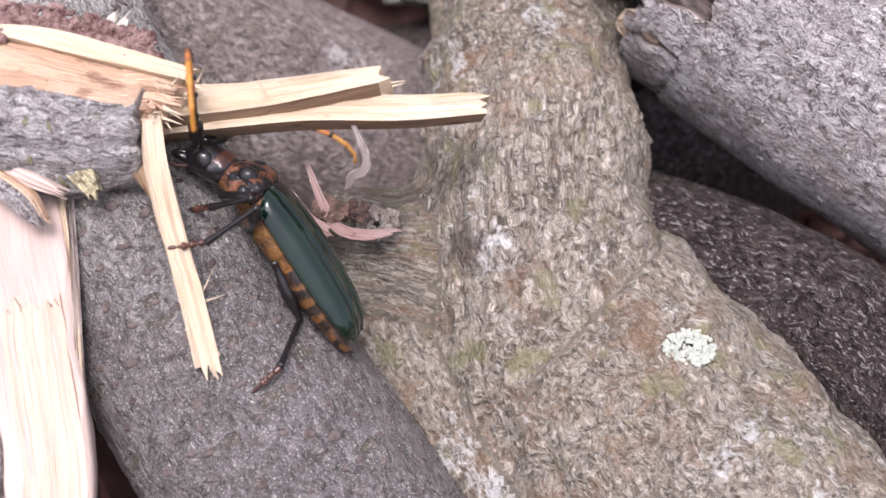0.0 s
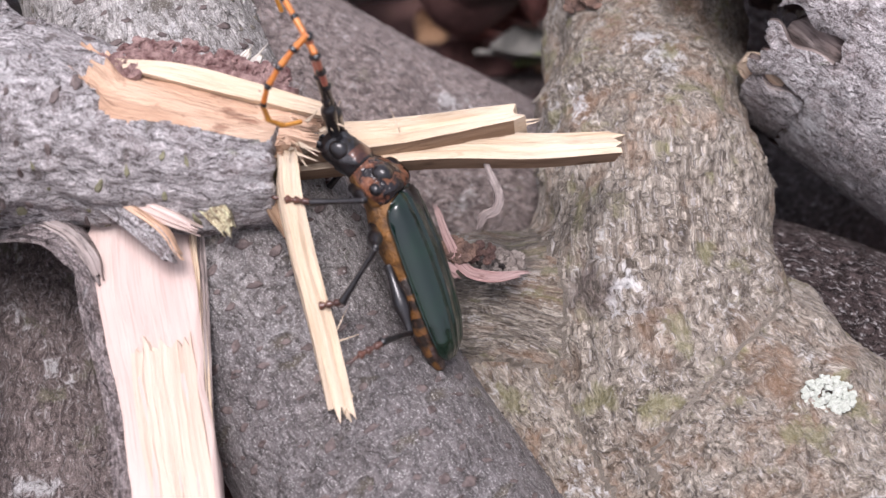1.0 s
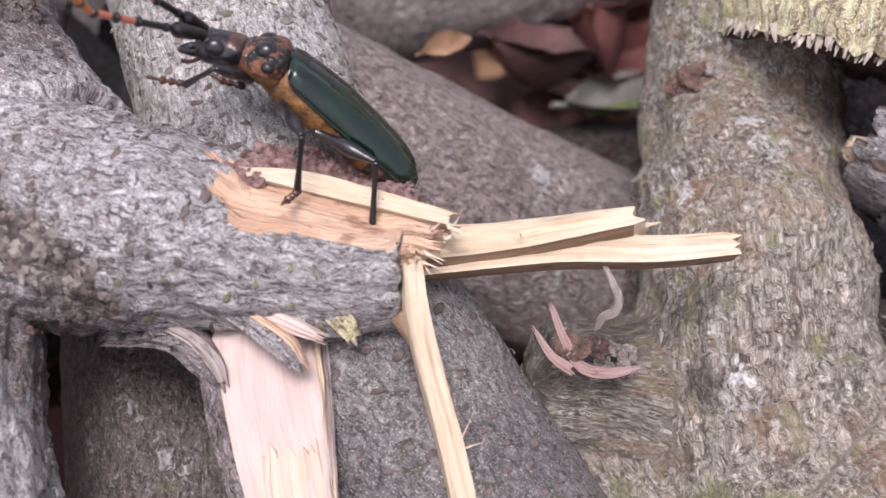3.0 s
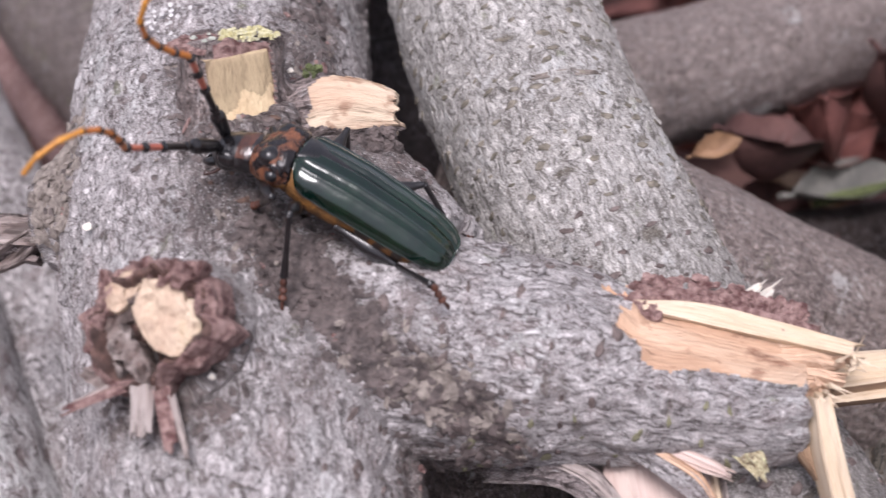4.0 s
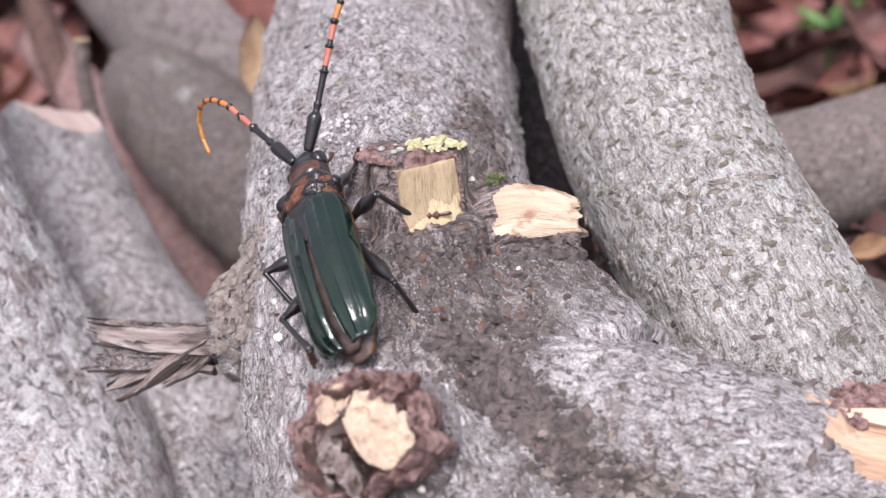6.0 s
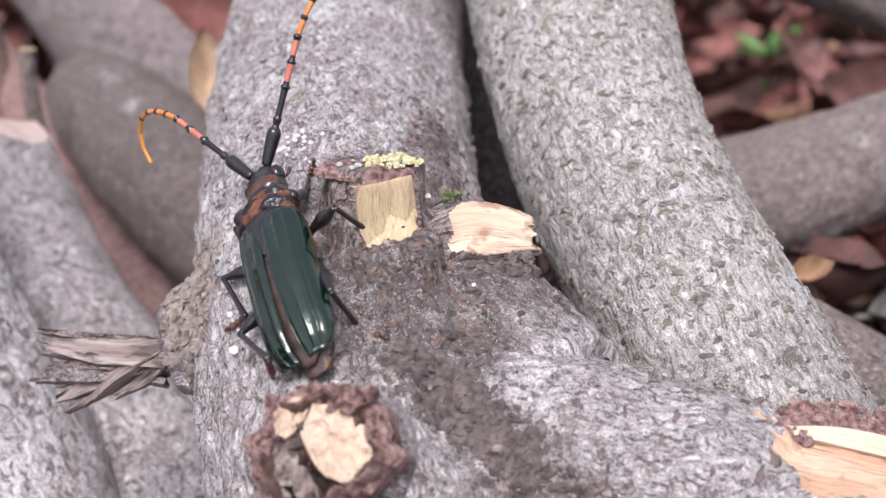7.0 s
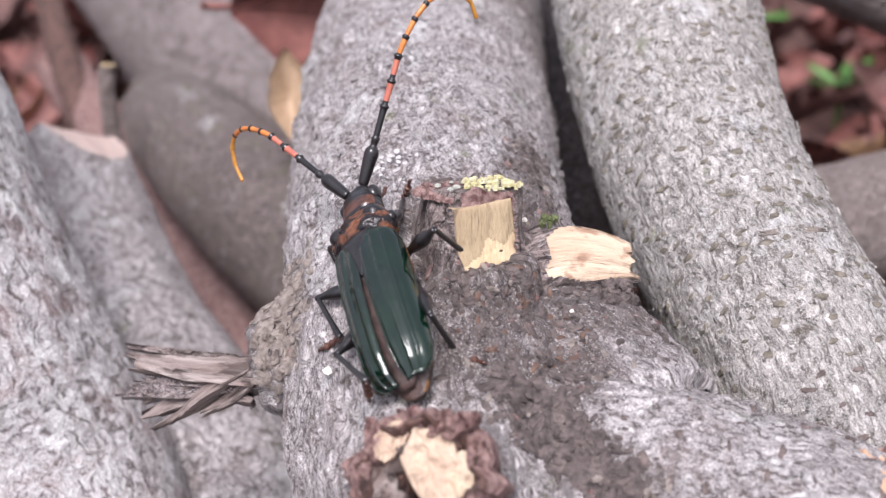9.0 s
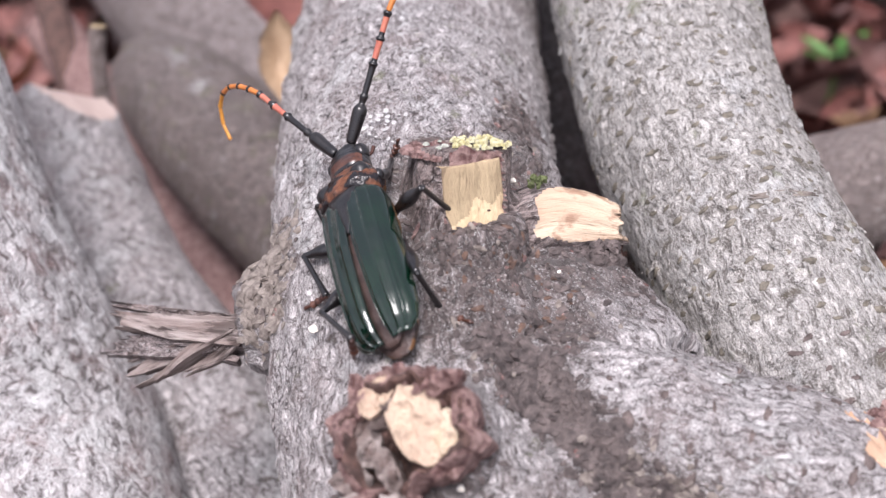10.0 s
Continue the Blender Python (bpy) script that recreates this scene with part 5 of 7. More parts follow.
FRAY_WOOD = raw_wood("frayed_pale_fibre", (0.55, 0.49, 0.42), (0.36, 0.3, 0.25), (0.14, 0.1, 0.08))
tan_log()
log_thing("dark shaded brown log low in the pile", arc((0.1647, -0.0453, -0.0040), (0.1978, -0.0667, -0.0052), (0.0029, -0.0002, 0.0008), 0.0145, 0.0145, -0.6, 3.0, 6), SHADED_BARK, 42)
log_thing("grey brown log behind the torn branch", arc((0.0831, -0.0053, -0.0002), (0.1371, -0.0031, -0.0297), (0, 0, 0), 0.0239, 0.0224, -0.9, 1.9, 7), DIM_BARK, 43)
log_thing("smooth grey log lying across the gap behind", arc((0.0841, 0.082, -0.003), (0.1689, 0.1431, -0.0047), (0.0005, -0.0017, -0.0016), 0.0168, 0.0177, -0.4, 2.5, 6), DIM_BARK, 44)
log_thing("grey log with smooth bark beside the forked trunk", [(-0.045, -0.085, -0.05, 0.028), (-0.0825, -0.0207, -0.0099, 0.0265), (-0.102, -0.001, 0.020, 0.0252), (-0.1148, 0.016, 0.0434, 0.024), (-0.14, 0.05, 0.09, 0.022)], CURL_BARK, 45, seg=150)
log_thing("grey log with a pale sawn end", [(-0.1117, 0.0893, 0.0086, 0.0125), (-0.085, 0.045, -0.012, 0.016), (-0.052, 0.0, -0.0225, 0.0185), (-0.02, -0.05, -0.04, 0.02)], GREY_BARK, 46, wood=PINK_WOOD, cuts=[((-0.1095, 0.0860, 0.0150), (0.35, 0.30, 0.85), 0.0005, -1.0)])
log_thing("thick brown grey log out behind the pile", [(-0.1130, 0.168, -0.022, 0.013), (-0.0980, 0.150, -0.022, 0.0185), (-0.0700, 0.115, -0.022, 0.021), (-0.0400, 0.080, -0.022, 0.022), (0.03, 0.0, -0.03, 0.024)], DULL_BARK, 47, wood=CHIP_WOOD, rag=0.003)
log_thing("reddish brown bare stick between the logs", [(-0.16, 0.21, -0.03, 0.009), (-0.1, 0.135, -0.05, 0.010), (-0.05, 0.07, -0.06, 0.010)], RIM_BARK, 48, seg=60)
log_thing("thick weathered trunk far behind the pile", [(-0.19, 0.33, -0.0, 0.03), (-0.099, 0.2364, -0.0564, 0.03), (-0.02, 0.16, -0.1, 0.03)], BROWN_BARK, 49)
log_thing("olive brown log high behind the pile", [(0.05, 0.225, 0.038, 0.018), (0.1259, 0.185, 0.022, 0.018), (0.2, 0.145, 0.005, 0.018)], DIM_BARK, 50)
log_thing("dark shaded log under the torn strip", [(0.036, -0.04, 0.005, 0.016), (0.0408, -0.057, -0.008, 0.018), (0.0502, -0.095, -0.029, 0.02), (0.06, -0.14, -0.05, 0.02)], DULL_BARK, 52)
# four filler logs, added so that the gaps of the pile stay near black
log_thing("added dark log blocking light under the fork", [(-0.08, -0.03, -0.055, 0.022), (0.02, 0.02, -0.028, 0.022), (0.09, 0.05, -0.05, 0.022), (0.16, 0.07, -0.055, 0.022)], SHADED_BARK, 53, seg=80)
log_thing("added dark log blocking light under the elbow", [(0.10, -0.06, -0.045, 0.022), (0.16, 0.0, -0.04, 0.022), (0.23, 0.06, -0.045, 0.022)], SHADED_BARK, 54, seg=80)
log_thing("added dark log filling the gap behind the broken end", [(0.1574, 0.0688, -0.0145, 0.024), (0.1788, 0.0572, -0.0241, 0.024), (0.2023, 0.0492, -0.0415, 0.024)], SHADED_BARK, 56, seg=80)
log_thing("added dark log filling the crevice beside the trunk", [(0.030, -0.045, -0.050, 0.014), (0.018, 0.0, -0.044, 0.018), (0.012, 0.06, -0.030, 0.020), (0.010, 0.14, -0.016, 0.022), (0.008, 0.2, -0.006, 0.022)], SHADED_BARK, 55, seg=60)


# ---------- leaves, litter, loose bits ----------
def leaf_mesh(name, length, width, curl, mat, seed, nu=18, nv=9):
    """A dry leaf with a midrib, wavy edge and a curl, lying along x, solid and thin."""
    u, v = np.meshgrid(np.linspace(0, 1, nu), np.linspace(-1, 1, nv), indexing="ij")
    half = width / 2 * np.sin(np.pi * np.clip(u, 0.02, 0.98)) ** 0.8 * (1 + 0.15 * 2 * fbm(np.stack([u.ravel() * 9, v.ravel() * 0 + np.sign(v.ravel()), 0 * u.ravel()], 1), seed).reshape(u.shape))
    x, y = (u - 0.5) * length, v * half
    z = curl * length * (u - 0.5) ** 2 * 1.4 + np.abs(v) ** 1.5 * half * (0.5 + curl) + 0.06 * length * 2 * fbm(np.stack([u.ravel() * 3, v.ravel() * 2, 0 * u.ravel()], 1), seed + 3).reshape(u.shape)
    z = z - 0.012 * length * np.exp(-((v / 0.08) ** 2))
    top = np.stack([x, y, z], -1).reshape(-1, 3)
    allv = np.vstack([top, top - (0, 0, 0.0003)])
    m = nu * nv
    faces = []
    for i in range(nu - 1):
        for j in range(nv - 1):
            f = (i * nv + j, (i + 1) * nv + j, (i + 1) * nv + j + 1, i * nv + j + 1)
            faces += [f, tuple(k + m for k in reversed(f))]
    rim = [i * nv for i in range(nu)] + [(nu - 1) * nv + j for j in range(1, nv)] + [i * nv + nv - 1 for i in range(nu - 2, -1, -1)] + [j for j in range(nv - 2, 0, -1)]
    faces += [(a, b, b + m, a + m) for a, b in zip(rim, rim[1:] + rim[:1])]
    return mesh_of(name, allv, faces, [mat])


RED_LEAF = plain("red_brown_dry_leaf", (0.14, 0.052, 0.046), (0.26, 0.108, 0.09), 130.0, 0.6, 0.0008)
TAN_LEAF = plain("tan_dry_leaf", (0.2, 0.115, 0.065), (0.34, 0.21, 0.12), 130.0, 0.6, 0.0008)
PALE_LEAF = plain("pale_grey_leaf", (0.13, 0.13, 0.12), (0.24, 0.232, 0.21), 130.0, 0.6, 0.0008)
FRESH_GREEN = plain("fresh_green_leaf", (0.06, 0.16, 0.035), (0.1, 0.24, 0.05), 200.0, 0.45, 0.0005)
DARK_LEAF = plain("dark_brown_dry_leaf", (0.085, 0.042, 0.038), (0.18, 0.088, 0.078), 130.0, 0.7, 0.0008)


def leaf_thing(label, place, turn, length, width, curl, mat, seed):
    ob = new("dry_leaf", leaf_mesh("dry_leaf", length, width, curl, mat, seed))
    ob.matrix_world = pose(*place, *turn)
    # the midrib runs on into a short stalk
    rib = [ob.data.vertices[i * 9 + 4].co for i in range(0, 18, 2)]
    rows = [(-0.62 * length, 0.0, rib[0].z + 0.02 * length, 0.016 * length)] + [(v.x, v.y, v.z, (0.016 - 0.0012 * k) * length) for k, v in enumerate(rib)]
    part("midrib", stem("midrib", rows, [mat, mat], seed, seg=8, step=length / 30), ob)
    return tagged(ob, label, "leaf", "fallen leaves")


leaf_thing("orange tan dry leaf caught between two logs", (0.0853, 0.0235, 0.0165), (20, -10, 20), 0.011, 0.006, 0.6, TAN_LEAF, 1)
leaf_thing("pale grey curled leaf on the litter", (0.1287, 0.0686, -0.0270), (10, 5, 25), 0.034, 0.014, 0.3, PALE_LEAF, 2)
leaf_thing("large curled red brown leaf on the litter", (0.118, 0.085, -0.030), (35, 10, 35), 0.034, 0.018, 1.4, RED_LEAF, 3)
leaf_thing("red brown leaf leaning on the smooth log", (0.135, 0.110, -0.025), (40, -15, 10), 0.040, 0.022, 1.2, RED_LEAF, 4)
leaf_thing("dark brown leaf behind the forked log", (0.110, 0.060, -0.040), (15, 10, 60), 0.045, 0.026, 0.5, DARK_LEAF, 5)
leaf_thing("red brown curled leaf in the gap", (0.125, 0.072, -0.02), (-20, 30, 80), 0.032, 0.016, 1.5, RED_LEAF, 11)
leaf_thing("dark curled leaf in the gap", (0.140, 0.090, -0.018), (25, 40, -10), 0.036, 0.02, 1.3, DARK_LEAF, 12)
leaf_thing("dark brown leaf lying in the gap", (0.105, 0.062, -0.018), (-10, 20, 20), 0.03, 0.018, 1.0, DARK_LEAF, 13)
upright = leaf_thing("pale tan dry leaf standing beside the trunk", (0, 0, 0), (0, 0, 0), 0.024, 0.011, 0.5, plain("pale_tan_leaf", (0.36, 0.25, 0.16), (0.5, 0.37, 0.25), 130.0, 0.6, 0.0008), 6)
upright.matrix_world = Matrix(((-0.15, -0.98, 0.1), (0.5, -0.16, -0.85), (0.85, -0.08, 0.52))).to_4x4()
upright.location = (-0.0540, 0.0995, 0.0200)
leaf_thing("red brown leaf hanging behind the trunk", (-0.055, 0.19, 0.005), (75, 10, 20), 0.075, 0.045, 0.4, RED_LEAF, 7)
leaf_thing("red brown leaf leaning behind the trunk", (-0.030, 0.21, -0.010), (65, -10, -20), 0.060, 0.036, 0.4, RED_LEAF, 8)
leaf_thing("red leaf under the far log", (0.15, 0.30, -0.1), (20, 0, 15), 0.04, 0.024, 0.4, RED_LEAF, 9)
leaf_thing("dark leaf under the far log", (0.175, 0.25, -0.075), (25, 10, -25), 0.06, 0.04, 0.6, DARK_LEAF, 10)


def green_plant(place, seed):
    plant = tagged(new("seedling"), "small fresh green seedling on the forest floor", "plant", "seedlings")
    rnd = random.Random(seed)
    for k in range(7):
        ob = part("leaf", leaf_mesh("leaf", rnd.uniform(0.014, 0.022), rnd.uniform(0.005, 0.009), 0.3, FRESH_GREEN, seed + k), plant)
        a = k * 0.9 + rnd.random()
        ob.matrix_basis = Matrix.Translation((math.cos(a) * 0.009, math.sin(a) * 0.009, 0.012 + 0.012 * rnd.random())) @ pose(0, 0, 0, rnd.uniform(-20, 20), rnd.uniform(-45, -10), math.degrees(a))
    part("stalk", stem("stalk", [(0, 0, -0.02, 0.0012), (0.001, 0, 0.0, 0.001), (0, 0.001, 0.018, 0.0008)], [FRESH_GREEN, FRESH_GREEN], seed, seg=8, step=0.004), plant)
    plant.matrix_world = pose(*place)
    return plant


green_plant((0.1456, 0.3367, -0.1000), 3)
green_plant((0.115, 0.40, -0.105), 8)


def litter():
    """Fallen leaves all over the ground round the pile, as one sheet of stuff."""
    rnd = random.Random(5)
    shapes = [leaf_mesh("leaf", 1, 0.55, c, RED_LEAF, 20 + k, 11, 5) for k, c in enumerate((0.2, 0.5, 0.8))]
    data = []
    for me in shapes:
        v = np.empty(len(me.vertices) * 3)
        me.vertices.foreach_get("co", v)
        data.append((v.reshape(-1, 3), [tuple(p.vertices) for p in me.polygons]))
        bpy.data.meshes.remove(me)
    verts, faces, index, base = [], [], [], 0
    for k in range(3600):
        far = k > 1000
        x, y = (rnd.gauss(0, 0.75), 0.3 + rnd.gauss(0, 0.75)) if far else (rnd.uniform(-0.55, 0.6), rnd.uniform(-0.1, 0.9))
        v, f = data[k % 3]
        size = rnd.uniform(0.025, 0.06)
        m = pose(x, y, -0.108 + rnd.uniform(0, 0.03), rnd.uniform(-45, 45), rnd.uniform(-45, 45), rnd.uniform(0, 360))
        r = np.array(m.to_3x3())
        verts.append((v * (size, size, size) * (1, 1, 1)) @ r.T + np.array(m.translation))
        faces += [tuple(i + base for i in q) for q in f]
        index += [rnd.choice((0, 0, 0, 1, 1, 1, 0, 2))] * len(f)
        base += len(v)
    ob = new("leaf_litter", mesh_of("leaf_litter", np.vstack(verts), faces, [RED_LEAF, DARK_LEAF, TAN_LEAF], None, index))
    tagged(ob, "red brown fallen leaves covering the forest soil", "leaf litter", kind="stuff")


litter()


def twig(label, rows, mat, seed):
    ob = new("twig", stem("twig", rows, [mat, PALE_FACE], seed, seg=24, step=0.002))
    return tagged(ob, label, "twig", "twigs")


twig("dark dead twig standing behind the pile", [(-0.165, 0.2197, -0.005, 0.005), (-0.145, 0.185, -0.035, 0.0055), (-0.115, 0.145, -0.07, 0.006)], DARK_ROT, 71)
twig("thin grey twig with a pale cut tip", [(-0.1105, 0.1230, 0.0150, 0.0022), (-0.1110, 0.1200, 0.0000, 0.0024), (-0.108, 0.118, -0.04, 0.0026)], DIM_BARK, 72)
twig("green stick lying on the litter", [(0.120, 0.065, -0.028, 0.0014), (0.145, 0.07, -0.024, 0.0014), (0.165, 0.075, -0.022, 0.0014)], FRESH_MOSS, 73)


def loose_chip(place, normal, size, seed):
    ob = new("wood_chip", crumbs("wood_chip", (0, 0, 0), normal, 1, 0.0001, size * 0.7, WHITE_BITS, seed, 0.3))
    ob.location = place
    return tagged(ob, "tiny white wood chip lying on the bark", "wood chip", "wood chips")


for k, (p, size) in enumerate((((0.0114, -0.0657, 0.0552), 0.0008), ((0.0042, -0.0818, 0.0550), 0.0007), ((-0.0190, -0.0535, 0.0560), 0.0008), ((0.0155, -0.0445, 0.0622), 0.0006), ((0.0080, -0.0285, 0.0672), 0.0006), ((-0.0040, -0.0230, 0.0690), 0.0006))):
    loose_chip(p, (0, -0.3, 0.9), size, 30 + k)


# ---------- the beetle ----------
def shiny(name, a, b, scale, rough=0.2, coat=0.6, metallic=0.0, spec=0.5, gleam=0.03, ior=1.5):
    s = Shader(name)
    co = s.coords()
    n1, n2 = s.noise(co, scale, 3.0), s.noise(co, 2600.0, 3.0)
    col = s.mix(s.ramp(n1, 0.38, 0.62), a, b)
    return s.done(Base_Color=col, Roughness=s.ramp(n2, 0.3, 0.7, rough * 0.8, rough * 1.3), Metallic=metallic, Coat_Weight=coat, Coat_Roughness=gleam, Coat_IOR=ior, Specular_IOR_Level=spec, Normal=s.bump(s.math("ADD", s.math("MULTIPLY", s.noise(co, 420.0, 2.0), 3.0), n2), 0.00005, 0.5))


def banded(name):
    """Belly rings: amber with dark hind borders."""
    s = Shader(name)
    co = s.coords()
    y = s.node("ShaderNodeSeparateXYZ", {0: co}).outputs[1]
    wave = s.math("FRACT", s.math("ADD", s.math("MULTIPLY", y, 340.0), s.math("MULTIPLY", s.noise(co, 260.0, 2.0), 1.1)))
    dark = s.ramp(s.math("ADD", wave, s.math("MULTIPLY", s.noise(co, 700.0, 2.0), 0.5)), 0.55, 0.75)
    col = s.mix(dark, (0.125, 0.055, 0.014), (0.016, 0.01, 0.007))
    col = s.mix(s.ramp(s.noise(co, 900.0, 3.0), 0.5, 0.7, 0.0, 0.6), col, (0.12, 0.05, 0.02))
    return s.done(Base_Color=col, Roughness=0.42, Normal=s.bump(s.noise(co, 1800.0, 3.0), 0.0002))


GREEN_SHELL = shiny("metallic_green_shell", (0.0006, 0.009, 0.006), (0.0012, 0.015, 0.0065), 160.0, 0.2, 1.0, metallic=0.1, spec=0.2, gleam=0.03, ior=1.52)
BLACK_HORN = shiny("glossy_black_horn", (0.004, 0.004, 0.005), (0.011, 0.009, 0.0095), 500.0, 0.32, 0.35)
DARK_RED_HORN = shiny("dark_red_brown_horn", (0.035, 0.013, 0.01), (0.09, 0.034, 0.02), 500.0, 0.35, 0.3)
def mottled(name, a, b, black, scale):
    """Rust brown shield with glossy black patches."""
    s = Shader(name)
    co = s.coords()
    n1, n2 = s.noise(co, scale, 3.0), s.noise(co, 1500.0, 3.0)
    col = s.mix(s.ramp(n2, 0.35, 0.65), a, b)
    patch = s.ramp(n1, 0.42, 0.54)
    col = s.mix(patch, col, black)
    return s.done(Base_Color=col, Roughness=s.ramp(patch, 0.0, 1.0, 0.5, 0.18), Normal=s.bump(s.math("ADD", n1, s.math("MULTIPLY", n2, 0.2)), 0.0008))


RUST_COLLAR = mottled("rust_brown_shield", (0.1, 0.034, 0.016), (0.2, 0.078, 0.036), (0.01, 0.008, 0.009), 330.0)
AMBER_FUR = plain("amber_downy_underside", (0.022, 0.011, 0.006), (0.22, 0.098, 0.02), 330.0, 0.55, 0.0007)
ORANGE_HORN = shiny("orange_horn", (0.43, 0.13, 0.025), (0.54, 0.2, 0.04), 700.0, 0.4, 0.2)
AMBER_HORN = shiny("amber_horn", (0.46, 0.19, 0.025), (0.56, 0.26, 0.04), 700.0, 0.4, 0.2)
PINK_HORN = shiny("salmon_horn", (0.4, 0.115, 0.08), (0.48, 0.16, 0.1), 700.0, 0.4, 0.2)
WING_BROWN = plain("folded_wing_brown", (0.03, 0.018, 0.016), (0.085, 0.054, 0.046), 350.0, 0.4, 0.0005)
BELLY = banded("banded_amber_belly")
MM = 0.001


def blob(name, rows, mats, seg=40, rough=0.0, seed=0, top=None):
    """A rounded body along y. rows: y, half width, z of the belly, z of the back (millimetres)."""
    p, _ = smooth_path([(r[0], 0, 0, *r[1:]) for r in rows], 44)
    th = np.linspace(0, 2 * np.pi, seg, endpoint=False)
    verts = []
    for y, _, _, w, z0, z1 in p:
        c, h = (z0 + z1) / 2, (z1 - z0) / 2
        x = w * np.sign(np.cos(th)) * np.abs(np.cos(th)) ** 0.85
        z = c + h * np.sign(np.sin(th)) * np.abs(np.sin(th)) ** 0.85
        verts.append(np.stack([x, np.full(seg, y), z], 1))
    v = np.vstack(verts)
    if rough:
        v = v + (rough * 2 * fbm(v * 0.9, seed, 3))[:, None] * np.stack([np.tile(np.cos(th), len(p)), np.zeros(len(v)), np.tile(np.sin(th), len(p))], 1)
    faces = [(i * seg + j, (i + 1) * seg + j, (i + 1) * seg + (j + 1) % seg, i * seg + (j + 1) % seg) for i in range(len(p) - 1) for j in range(seg)]
    faces += [tuple(range(seg)), tuple((len(p) - 1) * seg + j for j in reversed(range(seg)))]
    index = None
    if top:
        index = [1 if top(*v[list(f)].mean(0)) else 0 for f in faces]
    return mesh_of(name, v * MM, faces, mats, None, index)


def rod(name, rows, mats, seg=14, each=None, n=None):
    """A jointed rod. rows: x, y, z, radius (millimetres). each: material of each stretch between rows."""
    pts, at = smooth_path(rows, n or (len(rows) - 1) * 8 + 1)
    tan, sx, sy = frames_along(pts[:, :3])
    th = np.linspace(0, 2 * np.pi, seg, endpoint=False)
    v = (pts[:, None, :3] + (np.cos(th)[None, :, None] * sx[:, None] + np.sin(th)[None, :, None] * sy[:, None]) * pts[:, None, 3:4]).reshape(-1, 3)
    faces, index = [], []
    for i in range(len(pts) - 1):
        for j in range(seg):
            faces.append((i * seg + j, (i + 1) * seg + j, (i + 1) * seg + (j + 1) % seg, i * seg + (j + 1) % seg))
            index.append(each(at[i] / at[-1]) if each else 0)
    faces += [tuple(range(seg)), tuple((len(pts) - 1) * seg + j for j in reversed(range(seg)))]
    index += [index[0], index[-1]]
    return mesh_of(name, v * MM, faces, mats, None, index)


def wing_case(side):
    """One elytron: a long domed shell with faint ribs, solid and thin."""
    nu, nv = 60, 40
    u, v = np.meshgrid(np.linspace(0, 1, nu), np.linspace(0, 1, nv), indexing="ij")
    w = np.interp(u, [0, 0.03, 0.1, 0.3, 0.55, 0.75, 0.88, 0.95, 0.985, 1], [4.4, 5.4, 5.7, 5.6, 5.4, 5.2, 4.9, 4.3, 3.5, 2.4])
    h = np.interp(u, [0, 0.05, 0.15, 0.35, 0.6, 0.8, 0.93, 1], [1.9, 2.9, 3.4, 3.8, 3.6, 3.1, 2.2, 0.9])
    base = np.interp(u, [0, 0.1, 0.5, 1], [5.9, 5.6, 5.4, 5.2])
    phi = v * radians(99)
    rib = 0.2 * np.exp(-(((v - 0.06) / 0.03) ** 2)) + 0.26 * np.exp(-(((v - 0.27) / 0.03) ** 2)) + 0.22 * np.exp(-(((v - 0.47) / 0.03) ** 2)) + 0.2 * np.exp(-(((v - 0.98) / 0.03) ** 2))
    x = w * np.sin(phi) ** 0.88
    z = base + h * np.sign(np.cos(phi)) * np.abs(np.cos(phi)) ** 0.84 + rib
    z = z - 0.35 * np.exp(-((v / 0.05) ** 2))
    y = 6.6 - 24.7 * u + 0.9 * (1 - v) * np.clip(1 - u * 6, 0, 1) - 0.8 * v**2 * np.clip(1 - u * 6, 0, 1)
    outer = np.stack([x, y, z], -1).reshape(-1, 3)
    outer[:, 2] += 0.05 * 2 * fbm(outer * 1.1, 3 + side, 2)
    inner = outer * (0.955, 0.995, 1) - (0, 0, 0.28)
    allv = np.vstack([outer, inner])
    if side < 0:
        allv[:, 0] *= -1
    m = nu * nv
    faces = []
    for i in range(nu - 1):
        for j in range(nv - 1):
            f = (i * nv + j, (i + 1) * nv + j, (i + 1) * nv + j + 1, i * nv + j + 1)
            faces += [f, tuple(k + m for k in reversed(f))]
    rim = [i * nv for i in range(nu)] + [(nu - 1) * nv + j for j in range(1, nv)] + [i * nv + nv - 1 for i in range(nu - 2, -1, -1)] + [j for j in range(nv - 2, 0, -1)]
    for a, b in zip(rim, rim[1:] + rim[:1]):
        faces.append((a, b, b + m, a + m))
    if side < 0:
        faces = [f[::-1] for f in faces]
    return mesh_of("wing_case", allv * MM, faces, [GREEN_SHELL])


HIPS = {"LF": (-3.4, 11.0, 3.0), "LM": (-4.4, 3.6, 2.4), "LH": (-4.2, -2.6, 2.4), "RF": (3.4, 11.0, 3.0), "RM": (4.4, 3.6, 2.4), "RH": (4.2, -2.6, 2.4)}
BONES = {"F": (6.2, 7.8), "M": (7.6, 9.2), "H": (9.4, 10.4)}
FEELER_ROOT = {"L": (-1.5, 18.4, 6.2), "R": (1.5, 18.4, 6.2)}
FEELER_LOW = 20.5


